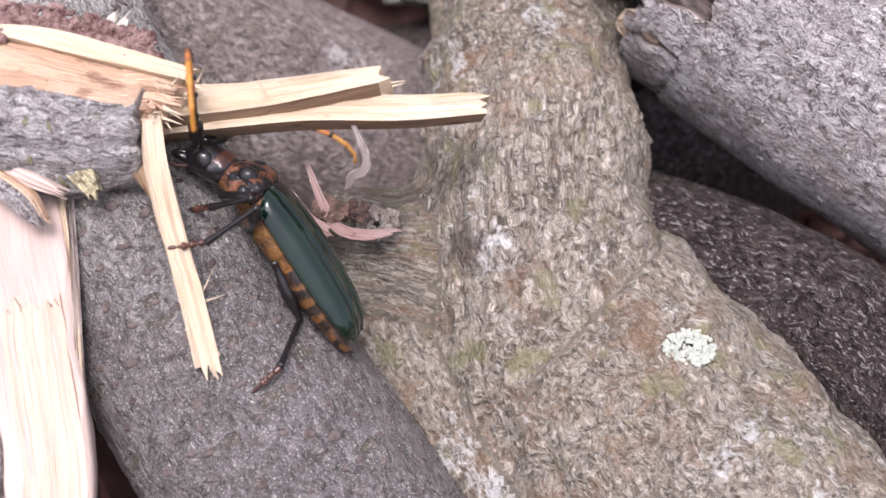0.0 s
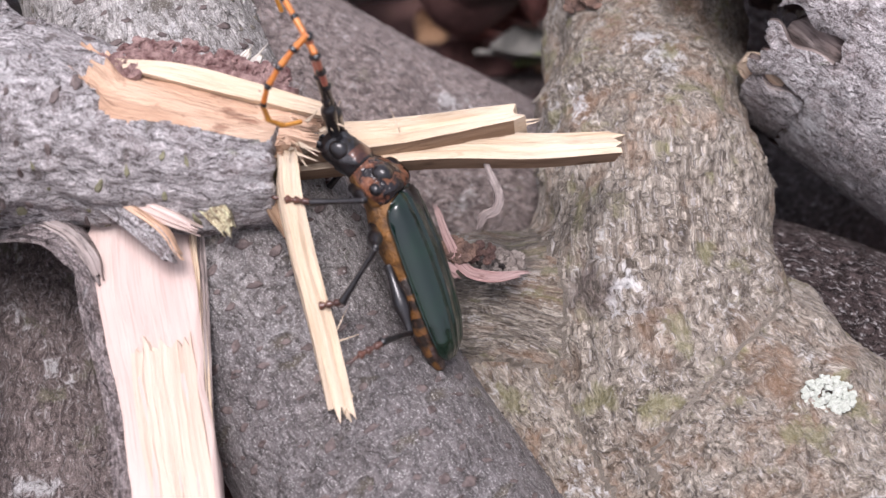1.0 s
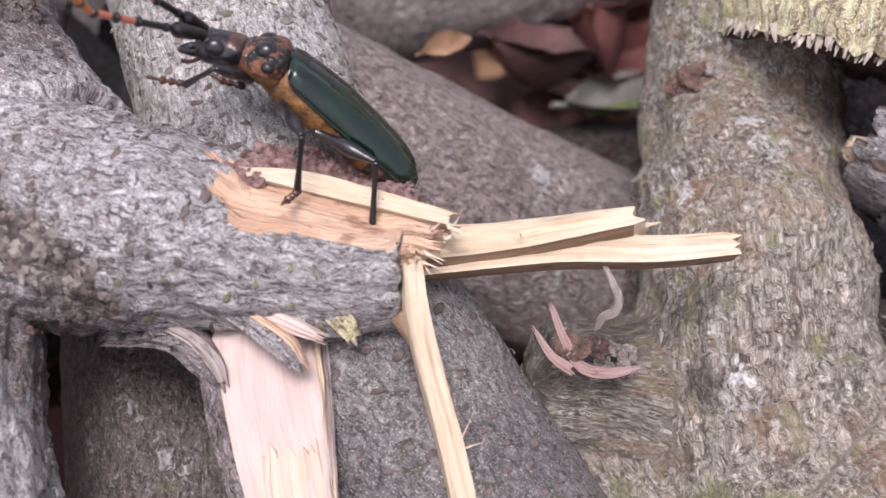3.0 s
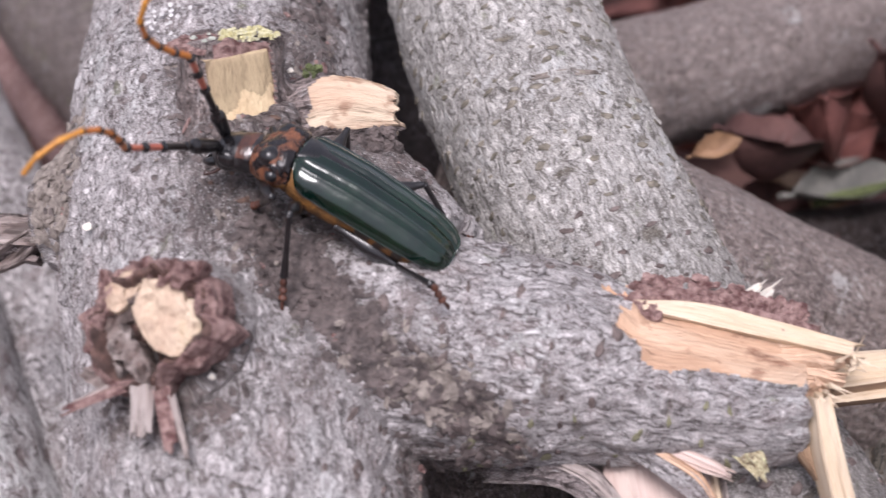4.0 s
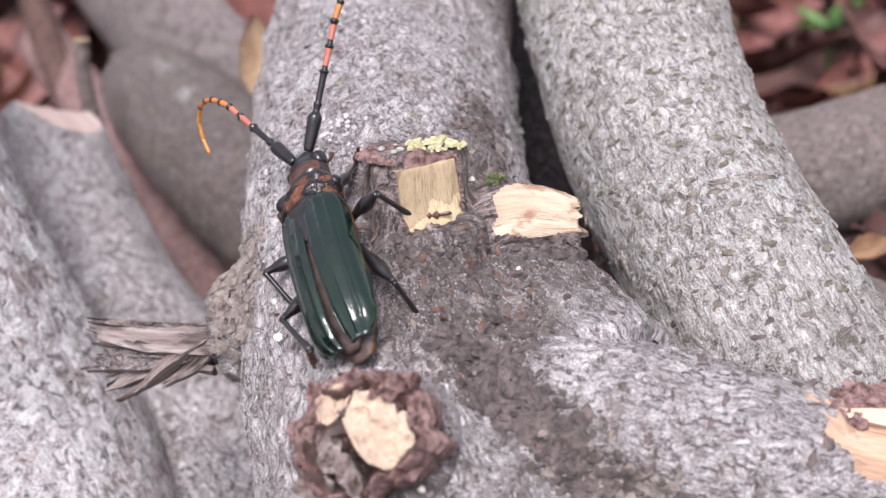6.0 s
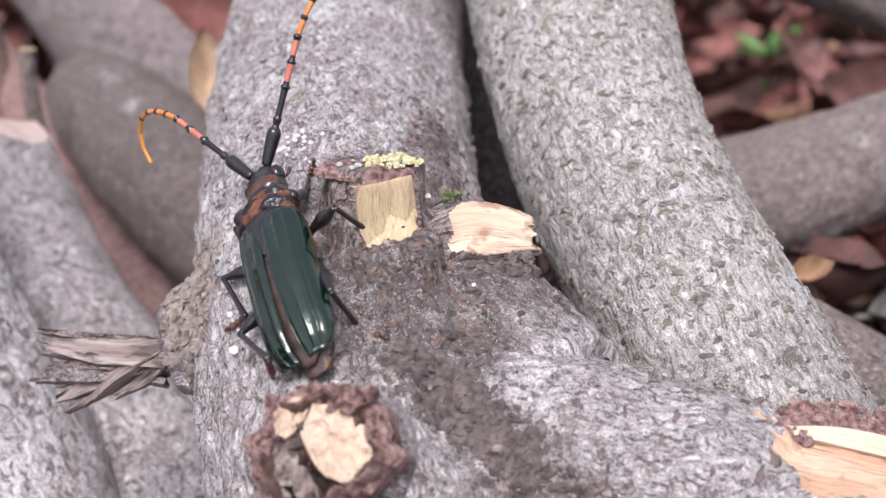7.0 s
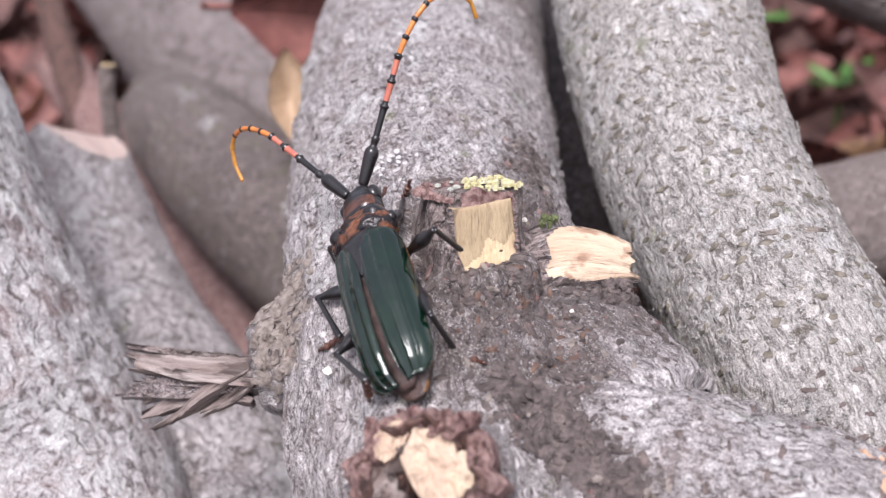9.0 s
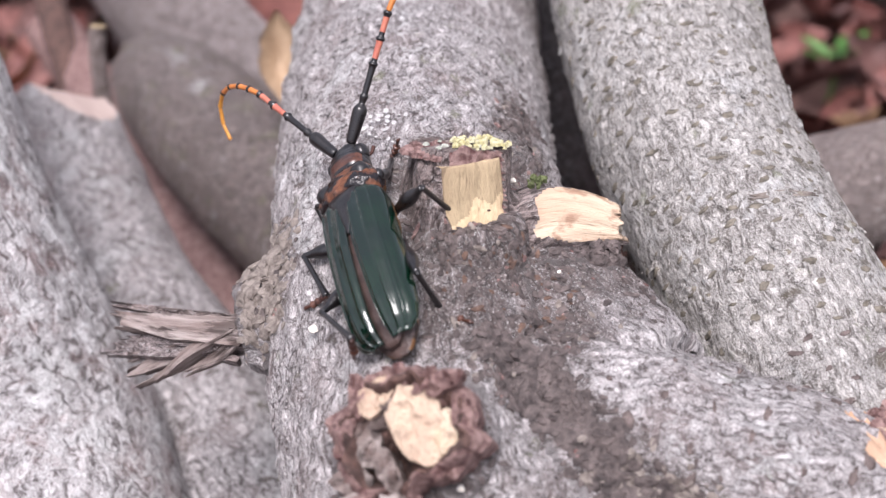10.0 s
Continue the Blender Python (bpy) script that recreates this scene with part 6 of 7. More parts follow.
def build_beetle():
    bug = thing("beetle", "longhorn beetle with glossy green wing cases and banded antennae", "beetle")
    part("thorax", blob("thorax", [(9.5, 2.2, 3.2, 6.2), (8, 4.0, 1.8, 7.2), (4, 5.2, 1.1, 7.6), (-1, 5.1, 1.1, 7.5), (-5, 4.3, 1.8, 7.0), (-6.5, 3.0, 2.5, 6.5)], [AMBER_FUR], rough=0.25, seed=2), bug, "amber downy underside")
    part("abdomen", blob("abdomen", [(-3, 3.8, 2.2, 6.5), (-6, 4.9, 1.4, 6.9), (-11, 4.6, 1.3, 6.8), (-16, 3.6, 1.8, 5.4), (-18.4, 2.3, 2.3, 4.1), (-19.9, 0.9, 2.8, 3.7)], [BELLY, WING_BROWN], rough=0.12, seed=3, top=lambda x, y, z: z > 3.6 and y < -15), bug, "amber belly with black bands")
    part("folded_wing", blob("folded_wing", [(5.0, 1.8, 5.0, 7.2), (2, 3.8, 4.6, 8.2), (-6, 4.0, 4.4, 8.2), (-13, 3.4, 4.2, 7.2), (-17.0, 2.2, 4.2, 6.0), (-18.6, 0.8, 4.4, 5.2)], [WING_BROWN], rough=0.22, seed=4), bug, "brown folded wings")
    part("scutellum", blob("scutellum", [(7.0, 2.8, 7.2, 8.5), (5.6, 2.4, 7.2, 8.85), (2.6, 1.2, 7.6, 8.95), (-0.6, 0.15, 8.3, 8.9)], [BLACK_HORN], seg=18), bug)
    cases = [part("wing_case", wing_case(-1), bug), part("wing_case", wing_case(1), bug)]
    shield = part("pronotum", blob("pronotum", [(6.3, 4.6, 2.6, 8.2), (7.2, 5.3, 2.2, 8.9), (8.6, 5.6, 2.2, 8.8), (9.8, 5.0, 2.3, 8.5), (11.2, 4.4, 2.5, 8.0), (12.6, 3.6, 2.8, 7.4)], [RUST_COLLAR, AMBER_FUR], rough=0.35, seed=5, top=lambda x, y, z: z < 4.2), bug, "rust brown collar shield")
    for x, y, z, r in ((-3.2, 9.6, 7.3, 1.6), (3.2, 9.6, 7.3, 1.6), (-5.0, 8.7, 5.6, 1.0), (5.0, 8.7, 5.6, 1.0)):
        part("knob", blob("knob", [(y - r, 0.2 * r, z - 0.3 * r, z + 0.2 * r), (y - 0.7 * r, 0.75 * r, z - 0.7 * r, z + 0.6 * r), (y, r, z - 0.9 * r, z + 0.85 * r), (y + 0.7 * r, 0.75 * r, z - 0.7 * r, z + 0.6 * r), (y + r, 0.2 * r, z - 0.3 * r, z + 0.2 * r)], [BLACK_HORN], seg=20, rough=0.12, seed=int(x * 10 + 90)), shield, "glossy black knob").data.transform(Matrix.Translation((x * MM, 0, 0)))
    head = part("head", blob("head", [(12.0, 2.8, 3.0, 7.2), (13.6, 3.2, 2.6, 7.5), (15.8, 3.2, 2.4, 7.4), (17.8, 2.7, 2.4, 7.0), (19.2, 1.6, 2.8, 5.8)], [BLACK_HORN, DARK_RED_HORN], rough=0.3, seed=6, top=lambda x, y, z: 13.0 < y < 15.0 and z > 6.0), bug, "black head with a rusty brow")
    for sx in (-1, 1):
        eye = part("eye", blob("eye", [(14.9, 0.2, 4.8, 5.4), (15.3, 0.8, 4.2, 6.2), (16.3, 1.0, 4.0, 6.6), (17.3, 0.8, 4.3, 6.2), (17.8, 0.2, 4.9, 5.5)], [BLACK_HORN], seg=20), head)
        eye.data.transform(Matrix.Translation((2.7 * sx * MM, 0, 0)))
        part("mandible", rod("mandible", [(1.1 * sx, 18.2, 3.8, 0.8), (1.5 * sx, 19.6, 3.4, 0.65), (1.0 * sx, 20.7, 3.0, 0.4), (0.2 * sx, 21.2, 2.8, 0.1)], [BLACK_HORN]), head)
        part("palp", rod("palp", [(1.3 * sx, 17.8, 3.0, 0.3), (2.2 * sx, 19.0, 2.2, 0.28), (2.6 * sx, 20.2, 2.0, 0.34)], [DARK_RED_HORN], seg=8), head)
    legs, feelers = {}, {}
    for key in HIPS:
        lf, lt = BONES[key[1]]
        leg = part("leg", rod("leg", [(-0.6, 0, 0, 0.8), (1.0, 0, 0, 0.66), (lf * 0.55, 0, 0, 0.85 if key[1] == "F" else 1.12), (lf * 0.85, 0, 0, 0.6), (lf, 0, 0, 0.48)], [BLACK_HORN]), bug)
        shin = part("tibia", rod("tibia", [(0, 0, 0, 0.5), (0.6, 0, 0, 0.42), (lt * 0.5, 0, 0, 0.4), (lt * 0.85, 0, 0, 0.52), (lt, 0, 0, 0.62)], [BLACK_HORN], seg=10), leg)
        toe = part("tarsus", rod("tarsus", [(0, 0, 0.15, 0.35), (0.9, 0, 0.15, 0.55), (1.3, 0, 0.12, 0.3), (2.1, 0, 0.12, 0.6), (2.5, 0, 0.1, 0.3), (3.3, 0, 0.12, 0.65), (3.7, 0, 0.15, 0.25), (5.0, 0, 0.35, 0.3), (5.5, 0, 0.1, 0.1)], [DARK_RED_HORN], seg=8), leg)
        legs[key] = (leg, shin, toe)
    for key in "LR":
        rows, x = [(0, 0, 0, 0.55), (0.5, 0, 0, 0.8), (3.0, 0, 0, 1.0), (5.2, 0, 0, 1.1), (6.0, 0, 0, 0.7), (6.4, 0, 0, 0.5), (7.4, 0, 0, 0.68), (7.7, 0, 0, 0.5)], 7.7
        for length, r in ((5.0, 0.78), (3.9, 0.74), (3.9, 0.7)):
            rows += [(x + 0.5, 0, 0, r * 0.62), (x + length - 1.0, 0, 0, r * 0.7), (x + length - 0.35, 0, 0, r), (x + length, 0, 0, r * 0.66)]
            x += length
        feeler = part("antenna", rod("antenna", rows, [BLACK_HORN, PINK_HORN], seg=14, each=lambda f: 1 if 0.64 < f < 0.77 or 0.84 < f < 0.95 else 0), bug, "long antenna, black then banded orange")
        rows, a, p = [(0, 0, 0, 0.4)], 0.0, np.zeros(2)
        for k, bend in enumerate((0, 6, 12, 20, 28, 32, 30)):
            a += radians(bend)
            for step, r in ((0.4, 0.44 - 0.025 * k), (1.8, 0.5 - 0.03 * k), (0.55, 0.64 - 0.05 * k), (0.25, 0.44 - 0.03 * k)):
                p = p + step * np.array((math.cos(a), -math.sin(a)))
                rows.append((p[0], 0, p[1], r if k < 6 or step != 0.25 else 0.08))
        chord = math.atan2(p[1], p[0])
        c, s_ = math.cos(-chord), math.sin(-chord)
        rows = [(x * c - z * s_, 0, x * s_ + z * c, r) for x, _, z, r in rows]
        tip = part("antenna_tip", rod("antenna_tip", rows, [BLACK_HORN, ORANGE_HORN, AMBER_HORN], seg=10, each=lambda f: 2 if f > 0.56 else 0 if (f * 7) % 1 > 0.72 else 1), feeler, "orange and amber curled tip")
        feelers[key] = (feeler, tip)
    return bug, legs, feelers, cases, (shield, head)


BEETLE, LEGS, FEELER_PARTS, CASES, FORE = build_beetle()
# places of the body; of knees, ankles and toes in millimetres in its space; ways of both stretches of the antennae
BODY = [
    (0, pose(0.0990, -0.0781, 0.0252, 50.7, 32.2, 83.3)),
    (0.5, pose(0.0984, -0.0760, 0.0271, 55.7, 21.7, 79.5)),
    (1, pose(0.0966, -0.0754, 0.0308, 63.1, 27.8, 81.4)),
    (1.5, pose(0.0905, -0.0705, 0.0379, 64.0, 24.7, 61.4)),
    (2, pose(0.0880, -0.0698, 0.0429, 72.6, 33.0, 90.9)),
    (2.2, pose(0.0874, -0.0664, 0.0415, 74.8, 34.0, 92.7)),
    (2.55, pose(0.0830, -0.0648, 0.0530, 63.0, 25.0, 92.0)),
    (2.8, pose(0.0745, -0.0598, 0.0565, 52.0, 23.0, 94.0)),
    (3.05, pose(0.0640, -0.0558, 0.0556, 40.0, 21.0, 97.0)),
    (3.3, pose(0.0550, -0.0532, 0.0545, 30.4, 20.0, 100.9)),
    (3.5, pose(0.0498, -0.0526, 0.0545, 27.7, 16.4, 87.4)),
    (4, pose(0.0164, -0.0557, 0.0613, 25.2, 5.1, 75.0)),
    (4.5, pose(0.0033, -0.0470, 0.0622, 15.8, -25.3, 41.4)),
    (5, pose(-0.0073, -0.0435, 0.0631, 21.7, -28.3, 38.0)),
    (5.2, pose(-0.0091, -0.0444, 0.0641, 17.3, -38.0, 17.9)),
    (6.3, pose(-0.0092, -0.0448, 0.0639, 21.2, -42.0, 5.0)),
    (10, pose(-0.0092, -0.0448, 0.0639, 21.2, -42.0, 5.0)),
]
KNEES = {
    "LF": [(0, -7.0, 7.1, 6.0), (0.5, -8.5, 10.0, 5.4), (1, -9.0, 8.1, 3.8), (1.5, -7.7, 5.8, 4.7), (2, -8.1, 10.8, 5.0), (2.2, -8.0, 12.8, 0.8), (3.3, -7.4, 14.5, 0.7), (3.5, -4.4, 12.8, -3.6), (4, -8.2, 6.8, 4.2), (4.5, -5.6, 11.8, 8.1), (5, -8.5, 7.0, 0.4), (5.2, -8.0, 13.6, 2.1), (6.3, -8.0, 13.7, 2.4)],
    "LM": [(0, -10.2, 5.7, 6.8), (0.5, -11.0, 5.4, 5.7), (1, -11.7, 1.8, 3.7), (1.5, -9.5, 3.5, 8.0), (2, -5.8, -3.7, 0.7), (2.2, -5.6, -3.7, 0.5), (3.3, -11.8, 2.0, 2.9), (3.5, -10.7, -0.6, 3.4), (4, -11.2, 3.4, 5.8), (4.5, -10.8, 1.4, 5.9), (5, -11.2, 0.6, 4.1), (5.2, -6.6, -2.1, 6.9), (6.3, -11.5, 5.4, 4.3)],
    "LH": [(0, -2.0, -11.4, 0.1), (0.5, -4.4, -11.8, 0.4), (1, -6.2, -11.8, 2.5), (1.5, -8.1, -9.7, 7.1), (2, -9.5, -10.2, 3.9), (2.2, -5.7, -11.8, 3.5), (3.3, -9.0, -9.0, 6.0), (3.5, -11.0, -7.8, 6.2), (4, -4.5, -12.0, 2.3), (4.5, -8.8, -5.5, 10.0), (5, -9.6, -6.9, 8.8), (5.2, -8.4, -8.2, 8.7), (6.3, -8.0, -9.1, 8.1)],
    "RF": [(0, 8.0, 13.2, 1.5), (0.5, 8.0, 13.4, 1.7), (1, 8.0, 13.1, 1.2), (1.5, 8.0, 12.3, 0.3), (2, 8.0, 12.8, 0.9), (2.2, 8.0, 12.8, 0.8), (3.3, 8.0, 13.3, 1.6), (3.5, 8.0, 13.2, 1.4), (4, 8.0, 13.1, 1.3), (4.5, 8.9, 8.3, 4.2), (5, 9.0, 11.1, -0.5), (5.2, 5.0, 15.2, -1.4), (6.3, 3.0, 15.1, -1.7)],
    "RM": [(0, 10.0, 4.0, 5.5), (0.5, 10.0, 4.0, 5.5), (1, 10.0, 4.0, 5.5), (1.5, 10.0, 4.0, 5.5), (2, 10.0, 4.0, 5.5), (2.2, 10.0, 4.0, 5.5), (3.3, 10.0, 4.0, 5.5), (3.5, 10.0, 4.0, 5.5), (4, 10.0, 4.0, 5.5), (4.5, 9.9, 2.1, 7.4), (5, 11.0, -0.1, 1.6), (5.2, 11.1, 0.9, 4.7), (6.3, 11.2, 1.6, 5.1)],
    "RH": [(0, 9.0, -9.0, 6.0), (0.5, 9.0, -9.0, 6.0), (1, 9.0, -9.0, 6.0), (1.5, 4.1, -11.5, 5.5), (2, 9.0, -9.0, 6.0), (2.2, 9.0, -9.0, 6.0), (3.3, 9.0, -9.0, 6.0), (3.5, 9.0, -9.0, 6.0), (4, 9.0, -9.0, 6.0), (4.5, 10.3, -9.6, 0.7), (5, 10.2, -9.6, 2.5), (5.2, 7.4, -5.2, -6.1), (6.3, 6.9, -11.0, 5.7)],
}
FEET = {
    "LF": [(0, -4.1, 9.3, -0.9), (0.5, -3.4, 11.5, -0.3), (1, -8.0, 10.2, -3.7), (1.5, -3.3, 6.5, -1.7), (2, -2.3, 11.4, -0.2), (2.2, -4.1, 8.6, -3.2), (3.3, -2.7, 17.6, -4.7), (3.5, -12.1, 11.5, -4.6), (4, -3.2, 8.2, -1.6), (4.5, -6.2, 13.4, 0.5), (5, -11.6, 1.8, 5.3), (5.2, -8.9, 12.3, -1.1), (6.3, -9.3, 11.3, -0.3)],
    "LM": [(0, -9.6, 5.5, -2.4), (0.5, -9.9, 1.8, -2.7), (1, -11.2, -3.8, -3.6), (1.5, -9.0, -2.9, 1.4), (2, -5.2, -12.7, -0.9), (2.2, -4.1, -12.6, -1.2), (3.3, -10.5, -1.8, -5.4), (3.5, -17.8, -6.2, 1.9), (4, -12.8, 0.0, -2.6), (4.5, -15.5, -6.1, 8.3), (5, -13.8, -7.6, 7.2), (5.2, -11.8, 1.8, 0.4), (6.3, -9.4, -3.5, 4.1)],
    "LH": [(0, -11.3, -14.7, -3.2), (0.5, -13.6, -16.3, -1.5), (1, -16.3, -9.6, 1.2), (1.5, -1.0, -16.0, 2.9), (2, -3.7, -17.1, -1.2), (2.2, 0.6, -18.2, -1.7), (3.3, -11.6, -14.7, -0.7), (3.5, -5.0, -11.1, -1.6), (4, -11.3, -17.1, 8.3), (4.5, -9.0, -10.3, 0.8), (5, -10.2, -16.2, 13.3), (5.2, -5.2, -18.1, 9.1), (6.3, -2.8, -17.8, 10.2)],
    "RF": [(0, 7.9, 10.5, -0.3), (0.5, 9.0, 11.5, -3.2), (1, 8.9, 10.1, -5.1), (1.5, 7.3, 7.3, -2.9), (2, 8.4, 9.6, -4.0), (2.2, 10.4, 9.4, -4.6), (3.3, 11.2, 8.1, -2.6), (3.5, 8.4, 12.1, -5.8), (4, 8.7, 10.6, -2.6), (4.5, 5.1, 4.9, 10.1), (5, 9.4, 16.5, -6.1), (5.2, 4.0, 20.4, -7.1), (6.3, 1.6, 21.3, -6.3)],
    "RM": [(0, 14.4, 2.1, 0.6), (0.5, 13.5, 1.8, -2.4), (1, 13.7, 1.7, -2.2), (1.5, 12.5, -0.1, -5.7), (2, 14.3, 1.6, -1.5), (2.2, 13.9, 2.1, -0.6), (3.3, 9.7, 5.0, -1.0), (3.5, 11.5, 5.1, 0.7), (4, 14.0, 2.2, -0.4), (4.5, 11.6, 3.3, -1.6), (5, 16.2, -4.6, -4.6), (5.2, 10.8, 1.0, -4.5), (6.3, 10.2, 2.0, -4.0)],
    "RH": [(0, 10.8, -14.8, 1.3), (0.5, 11.2, -14.8, -0.2), (1, 11.9, -13.8, 1.2), (1.5, 9.1, -20.6, 5.3), (2, 8.9, -14.1, 1.7), (2.2, 8.8, -12.9, 3.4), (3.3, 11.0, -15.0, -1.0), (3.5, 11.0, -15.0, -1.0), (4, 10.4, -16.3, 1.0), (4.5, 6.2, -17.9, 5.4), (5, 7.5, -17.5, 6.5), (5.2, 10.6, -15.0, -4.7), (6.3, 3.6, -11.7, -4.1)],
}
TOES = {
    "LF": [(0, -1.2, 10.7, -4.8), (0.5, 0.7, 11.7, -6.2), (1, -8.2, 12.2, -7.8), (1.5, -5.0, 6.1, -1.6), (2, 1.3, 11.5, -3.1), (2.2, -11.0, 12.6, -4.4), (3.3, 0.8, 22.4, -9.1), (3.5, -13.8, 14.8, -7.4), (4, -1.5, 9.4, -4.5), (4.5, -7.4, 15.5, 0.2), (5, -12.8, 3.9, -0.4), (5.2, -11.7, 14.9, -2.0), (6.3, -11.5, 15.8, -0.8)],
    "LM": [(0, -10.3, 6.6, -4.9), (0.5, -12.3, 2.2, -5.4), (1, -10.5, -3.6, -6.3), (1.5, -10.9, -3.4, -1.6), (2, 1.1, -15.2, -3.6), (2.2, -1.1, -15.0, -2.5), (3.3, -17.2, -0.0, -7.5), (3.5, -17.8, -8.8, -1.4), (4, -13.2, -1.6, -6.8), (4.5, -16.8, -6.8, 7.8), (5, -18.6, -6.9, 3.2), (5.2, -11.3, -0.5, 1.6), (6.3, -15.2, -2.1, 2.6)],
    "LH": [(0, -12.1, -15.5, -8.5), (0.5, -15.8, -17.3, -5.1), (1, -17.0, -9.9, -0.8), (1.5, -0.6, -18.6, 3.3), (2, -1.3, -19.7, -3.4), (2.2, -3.2, -18.9, -2.1), (3.3, -13.2, -18.8, -1.2), (3.5, -11.0, -14.0, -0.0), (4, -9.3, -21.7, 3.8), (4.5, -10.5, -16.3, 5.7), (5, -11.2, -18.2, 12.6), (5.2, -8.7, -16.9, 4.1), (6.3, -7.2, -17.3, 3.6)],
    "RF": [(0, 9.7, 13.9, 0.3), (0.5, 11.1, 13.7, -4.0), (1, 11.2, 12.9, -5.8), (1.5, 10.1, 7.7, -8.6), (2, 12.5, 11.5, -6.7), (2.2, 11.6, 11.9, -5.7), (3.3, 12.2, 14.8, -6.4), (3.5, 10.1, 15.0, -5.9), (4, 10.8, 13.1, -3.8), (4.5, 6.3, 9.1, 5.2), (5, 9.8, 18.2, -7.2), (5.2, 5.0, 19.3, -5.7), (6.3, 2.8, 21.1, -5.4)],
    "RM": [(0, 18.3, 1.3, -0.4), (0.5, 17.0, 0.8, -3.6), (1, 17.7, 0.6, -2.7), (1.5, 15.1, -0.7, -6.9), (2, 18.0, 1.1, -1.4), (2.2, 17.9, 1.5, -0.6), (3.3, 18.0, 1.0, -1.5), (3.5, 12.1, 5.9, -0.0), (4, 17.8, 1.1, -0.9), (4.5, 12.2, 2.2, -1.9), (5, 17.3, -7.4, -3.0), (5.2, 14.1, -0.8, -6.2), (6.3, 13.0, 2.1, -7.3)],
    "RH": [(0, 13.7, -19.1, 1.2), (0.5, 13.3, -19.0, -1.0), (1, 13.5, -18.1, 1.9), (1.5, 10.4, -22.3, 8.4), (2, 10.8, -16.5, 3.8), (2.2, 13.3, -16.2, 5.4), (3.3, 13.0, -19.0, -1.5), (3.5, 13.0, -19.0, -1.5), (4, 13.1, -18.9, -1.2), (4.5, 10.2, -18.1, -2.2), (5, 10.6, -21.1, 5.6), (5.2, 11.5, -14.0, -9.5), (6.3, 7.1, -15.4, -4.6)],
}
FEELERS = {
    "L": [(0, -0.74, 0.44, 0.51, -0.8, -0.59, -0.08), (0.5, -0.77, 0.38, 0.51, -0.91, -0.42, 0.04), (1, -0.7, 0.66, 0.26, 0.55, -0.68, -0.48), (1.5, -0.88, 0.47, 0.06, -0.86, 0.46, 0.22), (2, -0.77, 0.52, -0.37, -0.9, -0.17, -0.39), (2.2, -0.84, 0.43, -0.34, -0.97, -0.2, -0.15), (3.3, -0.8, 0.6, -0.09, -0.61, 0.68, -0.41), (3.5, -0.85, 0.53, -0.03, -0.62, 0.65, -0.44), (4, -0.88, 0.32, 0.34, -0.92, 0.38, 0.06), (4.5, -0.4, -0.02, 0.91, -0.77, -0.41, 0.49), (5, -0.25, -0.25, 0.93, -0.64, -0.56, 0.53), (5.2, -0.26, 0.91, -0.31, -0.73, 0.28, -0.62), (6.3, -0.42, 0.89, 0.2, -0.85, 0.26, -0.46)],
    "R": [(0, 0.96, -0.1, 0.26, 0.08, -0.87, 0.49), (0.5, -0.47, 0.23, 0.85, -0.39, -0.22, 0.89), (1, -0.81, 0.53, 0.25, 0.8, 0.47, -0.37), (1.5, -0.87, 0.49, 0.0, -0.92, 0.38, 0.1), (2, -0.58, 0.81, -0.13, -0.99, -0.08, -0.07), (2.2, -0.59, 0.74, -0.32, -0.97, -0.06, -0.24), (3.3, -0.65, 0.68, 0.33, -0.82, -0.07, 0.57), (3.5, -0.51, 0.58, 0.64, -0.85, -0.3, 0.43), (4, -0.52, 0.3, 0.8, -0.33, 0.18, 0.93), (4.5, 0.19, -0.06, 0.98, 0.33, -0.44, 0.84), (5, 0.31, 0.04, 0.95, 0.42, 0.03, 0.91), (5.2, 0.37, 0.91, -0.2, 0.76, 0.64, -0.1), (6.3, 0.78, 0.56, 0.28, 0.65, 0.41, -0.64)],
}


def aim(origin, along, up):
    """A pose at origin (millimetres) with x along one way and z near another."""
    x = Vector(along).normalized()
    y = Vector(up).cross(x)
    if y.length < 1e-4:
        y = Vector((0, 1, 0)).cross(x)
    y.normalize()
    z = x.cross(y)
    m = Matrix((x, y, z)).transposed().to_4x4()
    m.translation = Vector(origin) * MM
    return m


# how far the collar and head are bent down over the edge, in degrees
NECK = [(0, 21.9), (0.5, 19.2), (1, 25.8), (1.5, 40.9), (2, 31.1), (2.2, 32.0), (3.3, 20.4), (3.5, 23.5), (4, 24.9), (4.5, 8.0), (5, 15.0), (5.2, 12.0), (6.3, 9.0), (10, 9.0)]


def neck(t, unit=1.0):
    """The bend of the fore body at a time, about its joint."""
    angle = float(np.interp(t, [r[0] for r in NECK], [r[1] for r in NECK]))
    joint = Matrix.Translation((0, 7.0 * unit, 5.5 * unit))
    return joint @ pose(0, 0, 0, -angle) @ joint.inverted()


def between(rows, t):
    """The place at a time on a line of rows of seconds and three numbers."""
    return Vector([float(np.interp(t, [r[0] for r in rows], [r[k] for r in rows])) for k in (1, 2, 3)])


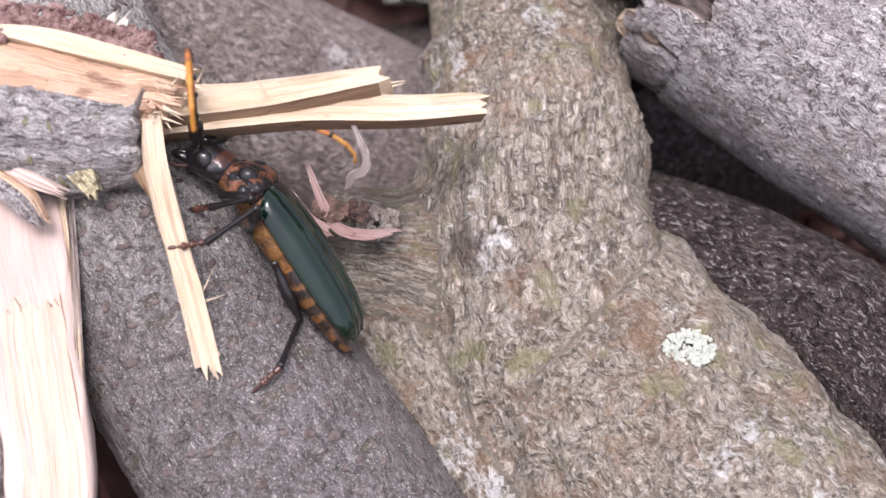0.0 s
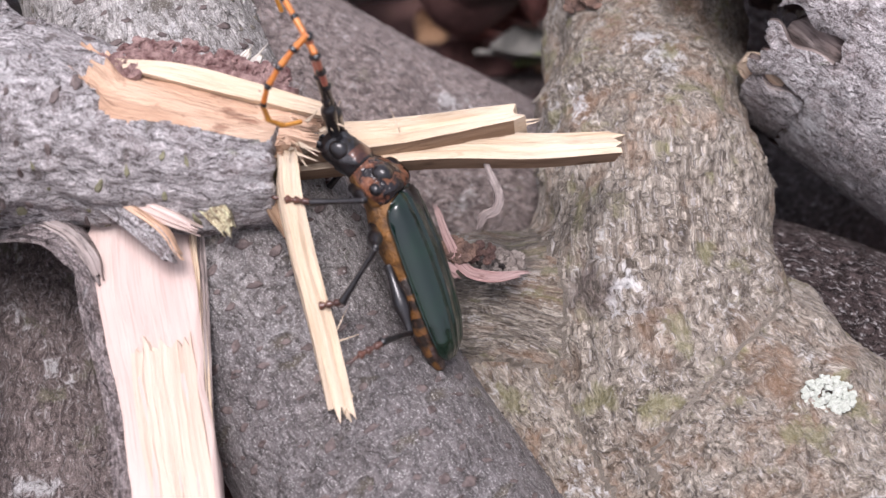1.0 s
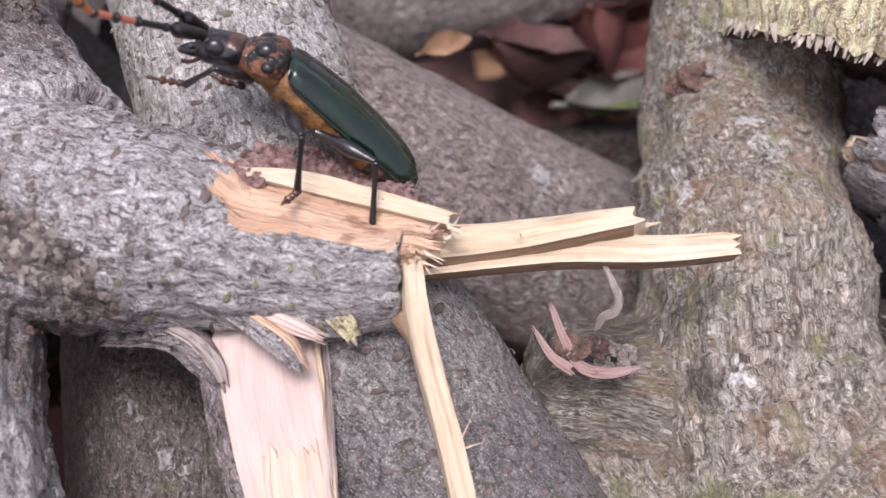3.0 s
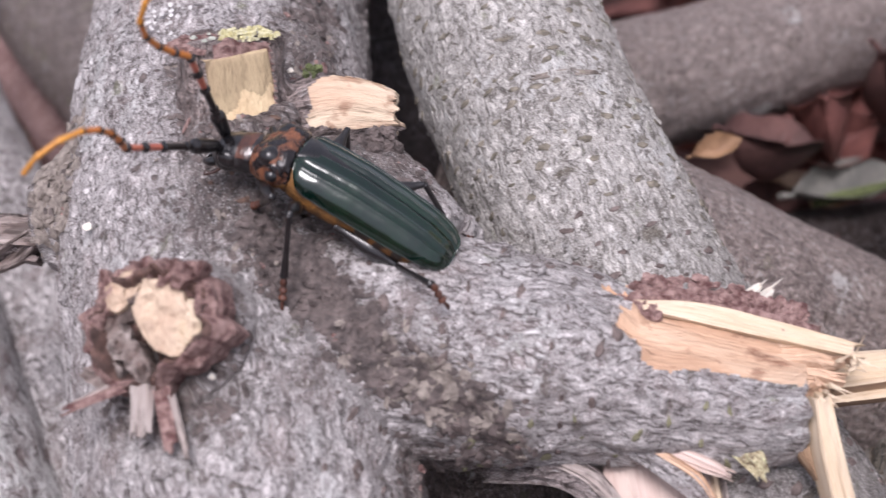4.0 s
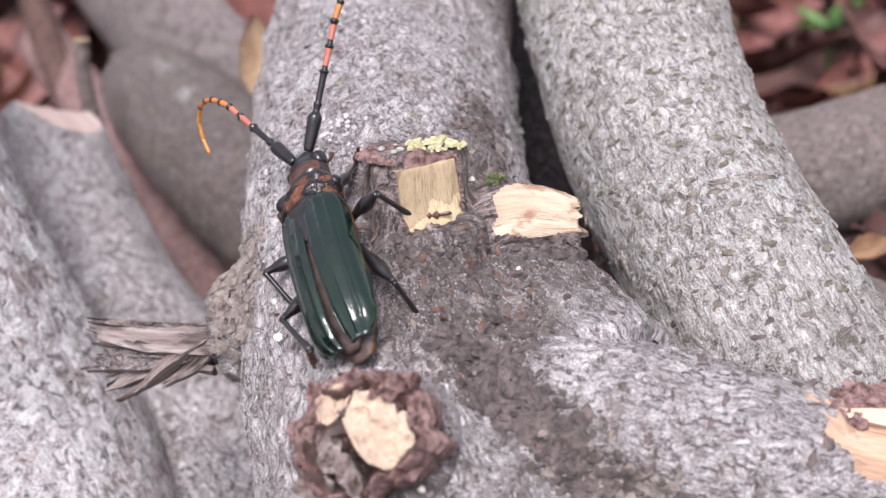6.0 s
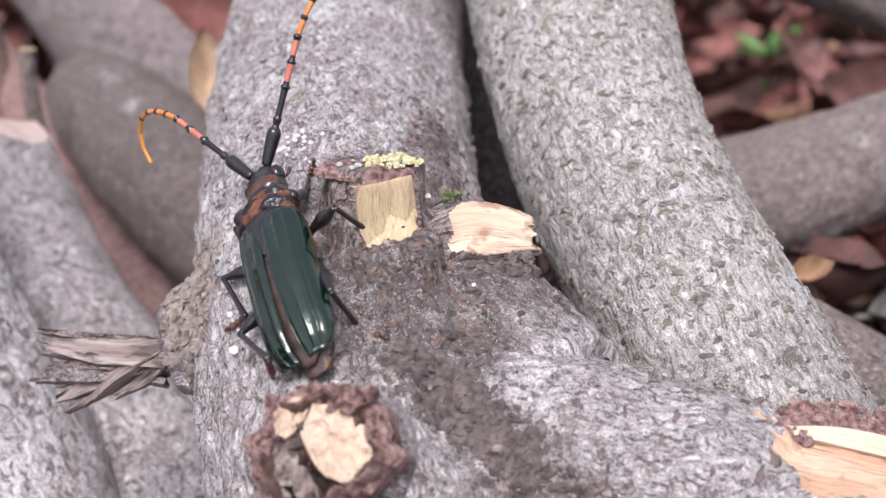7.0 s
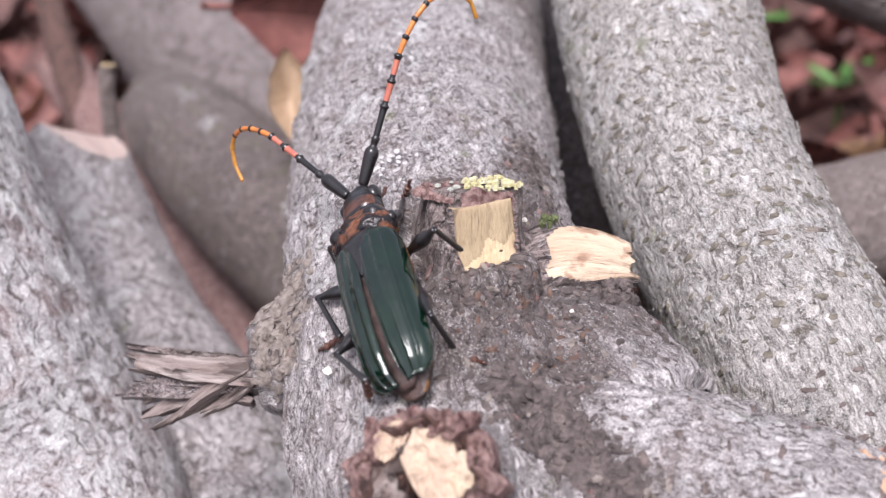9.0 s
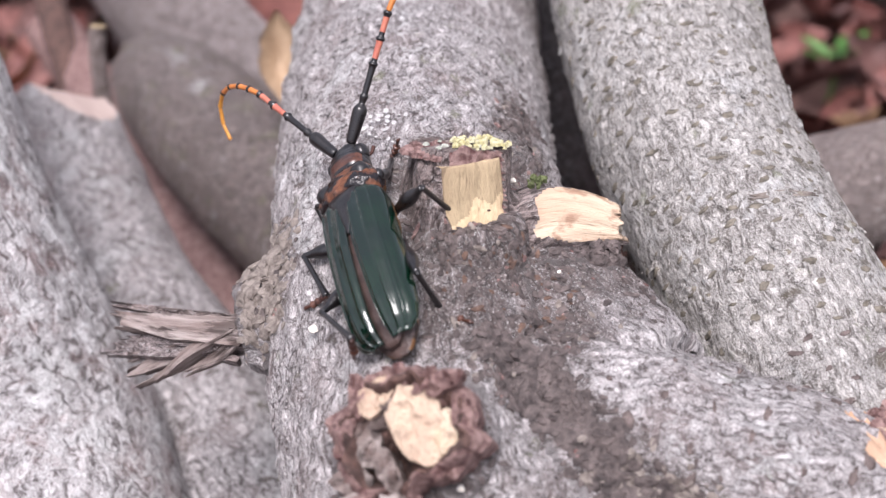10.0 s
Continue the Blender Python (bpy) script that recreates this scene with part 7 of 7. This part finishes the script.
def leg_rows(key):
    """Thigh, shin and foot of one leg, ten times a second: each keeps its length."""
    lf, lt = BONES[key[1]]
    femur, tibia, tarsus = [], [], []
    for t in [0.1 * k for k in range(64)]:
        hip = neck(t) @ Vector(HIPS[key]) if key[1] == "F" else Vector(HIPS[key])
        knee = hip + (between(KNEES[key], t) - hip).normalized() * lf
        ankle = knee + (between(FEET[key], t) - knee).normalized() * lt
        toe = between(TOES[key], t) - ankle
        if toe.length < 0.5:
            toe = ankle - knee
        up = (knee - (hip + ankle) / 2) + Vector((0, 0, 2))
        upper = aim(hip, knee - hip, up)
        femur.append((t, upper))
        tibia.append((t, upper.inverted() @ aim(knee, ankle - knee, up)))
        tarsus.append((t, upper.inverted() @ aim(ankle, toe, up)))
    return femur, tibia, tarsus


def to_end(rows):
    return [*rows, (10, rows[-1][1])]


def gape(side, degrees):
    """A wing case swung outwards about its shoulder."""
    hinge = Matrix.Translation((0.8 * side * MM, 6.0 * MM, 0.0))
    return hinge @ pose(0, 0, 0, 0, 0.5 * degrees * side, degrees * side) @ hinge.inverted()


def motions():
    walk(BEETLE, BODY)
    for ob in FORE:
        walk(ob, [(t, neck(t, MM)) for t, _ in NECK])
    for case, side, wide in ((CASES[0], -1, 2.0), (CASES[1], 1, 1.4)):
        walk(case, [(0, gape(side, 0.3)), (4.5, gape(side, 0.2)), (5.0, gape(side, 0.3)), (5.2, gape(side, 0.6 * wide)), (6.3, gape(side, wide)), (10, gape(side, wide))])
    for key, (leg, shin, toe) in LEGS.items():
        femur, tibia, tarsus = leg_rows(key)
        walk(leg, to_end(femur))
        walk(shin, to_end(tibia))
        walk(toe, to_end(tarsus))
    for key, (feeler, tip) in FEELER_PARTS.items():
        low, high = [], []
        for t, ax, ay, az, bx, by, bz in FEELERS[key]:
            a, b = Vector((ax, ay, az)), Vector((bx, by, bz))
            root = neck(t) @ Vector(FEELER_ROOT[key])
            m = aim(root, a, a - b if (a.normalized() - b.normalized()).length > 0.05 else (0, 0, 1))
            low.append((t, m))
            end = root + a.normalized() * FEELER_LOW
            high.append((t, m.inverted() @ aim(end, b, a - b if (a.normalized() - b.normalized()).length > 0.05 else (0, 0, 1))))
        walk(feeler, to_end(low))
        walk(tip, to_end(high))


motions()
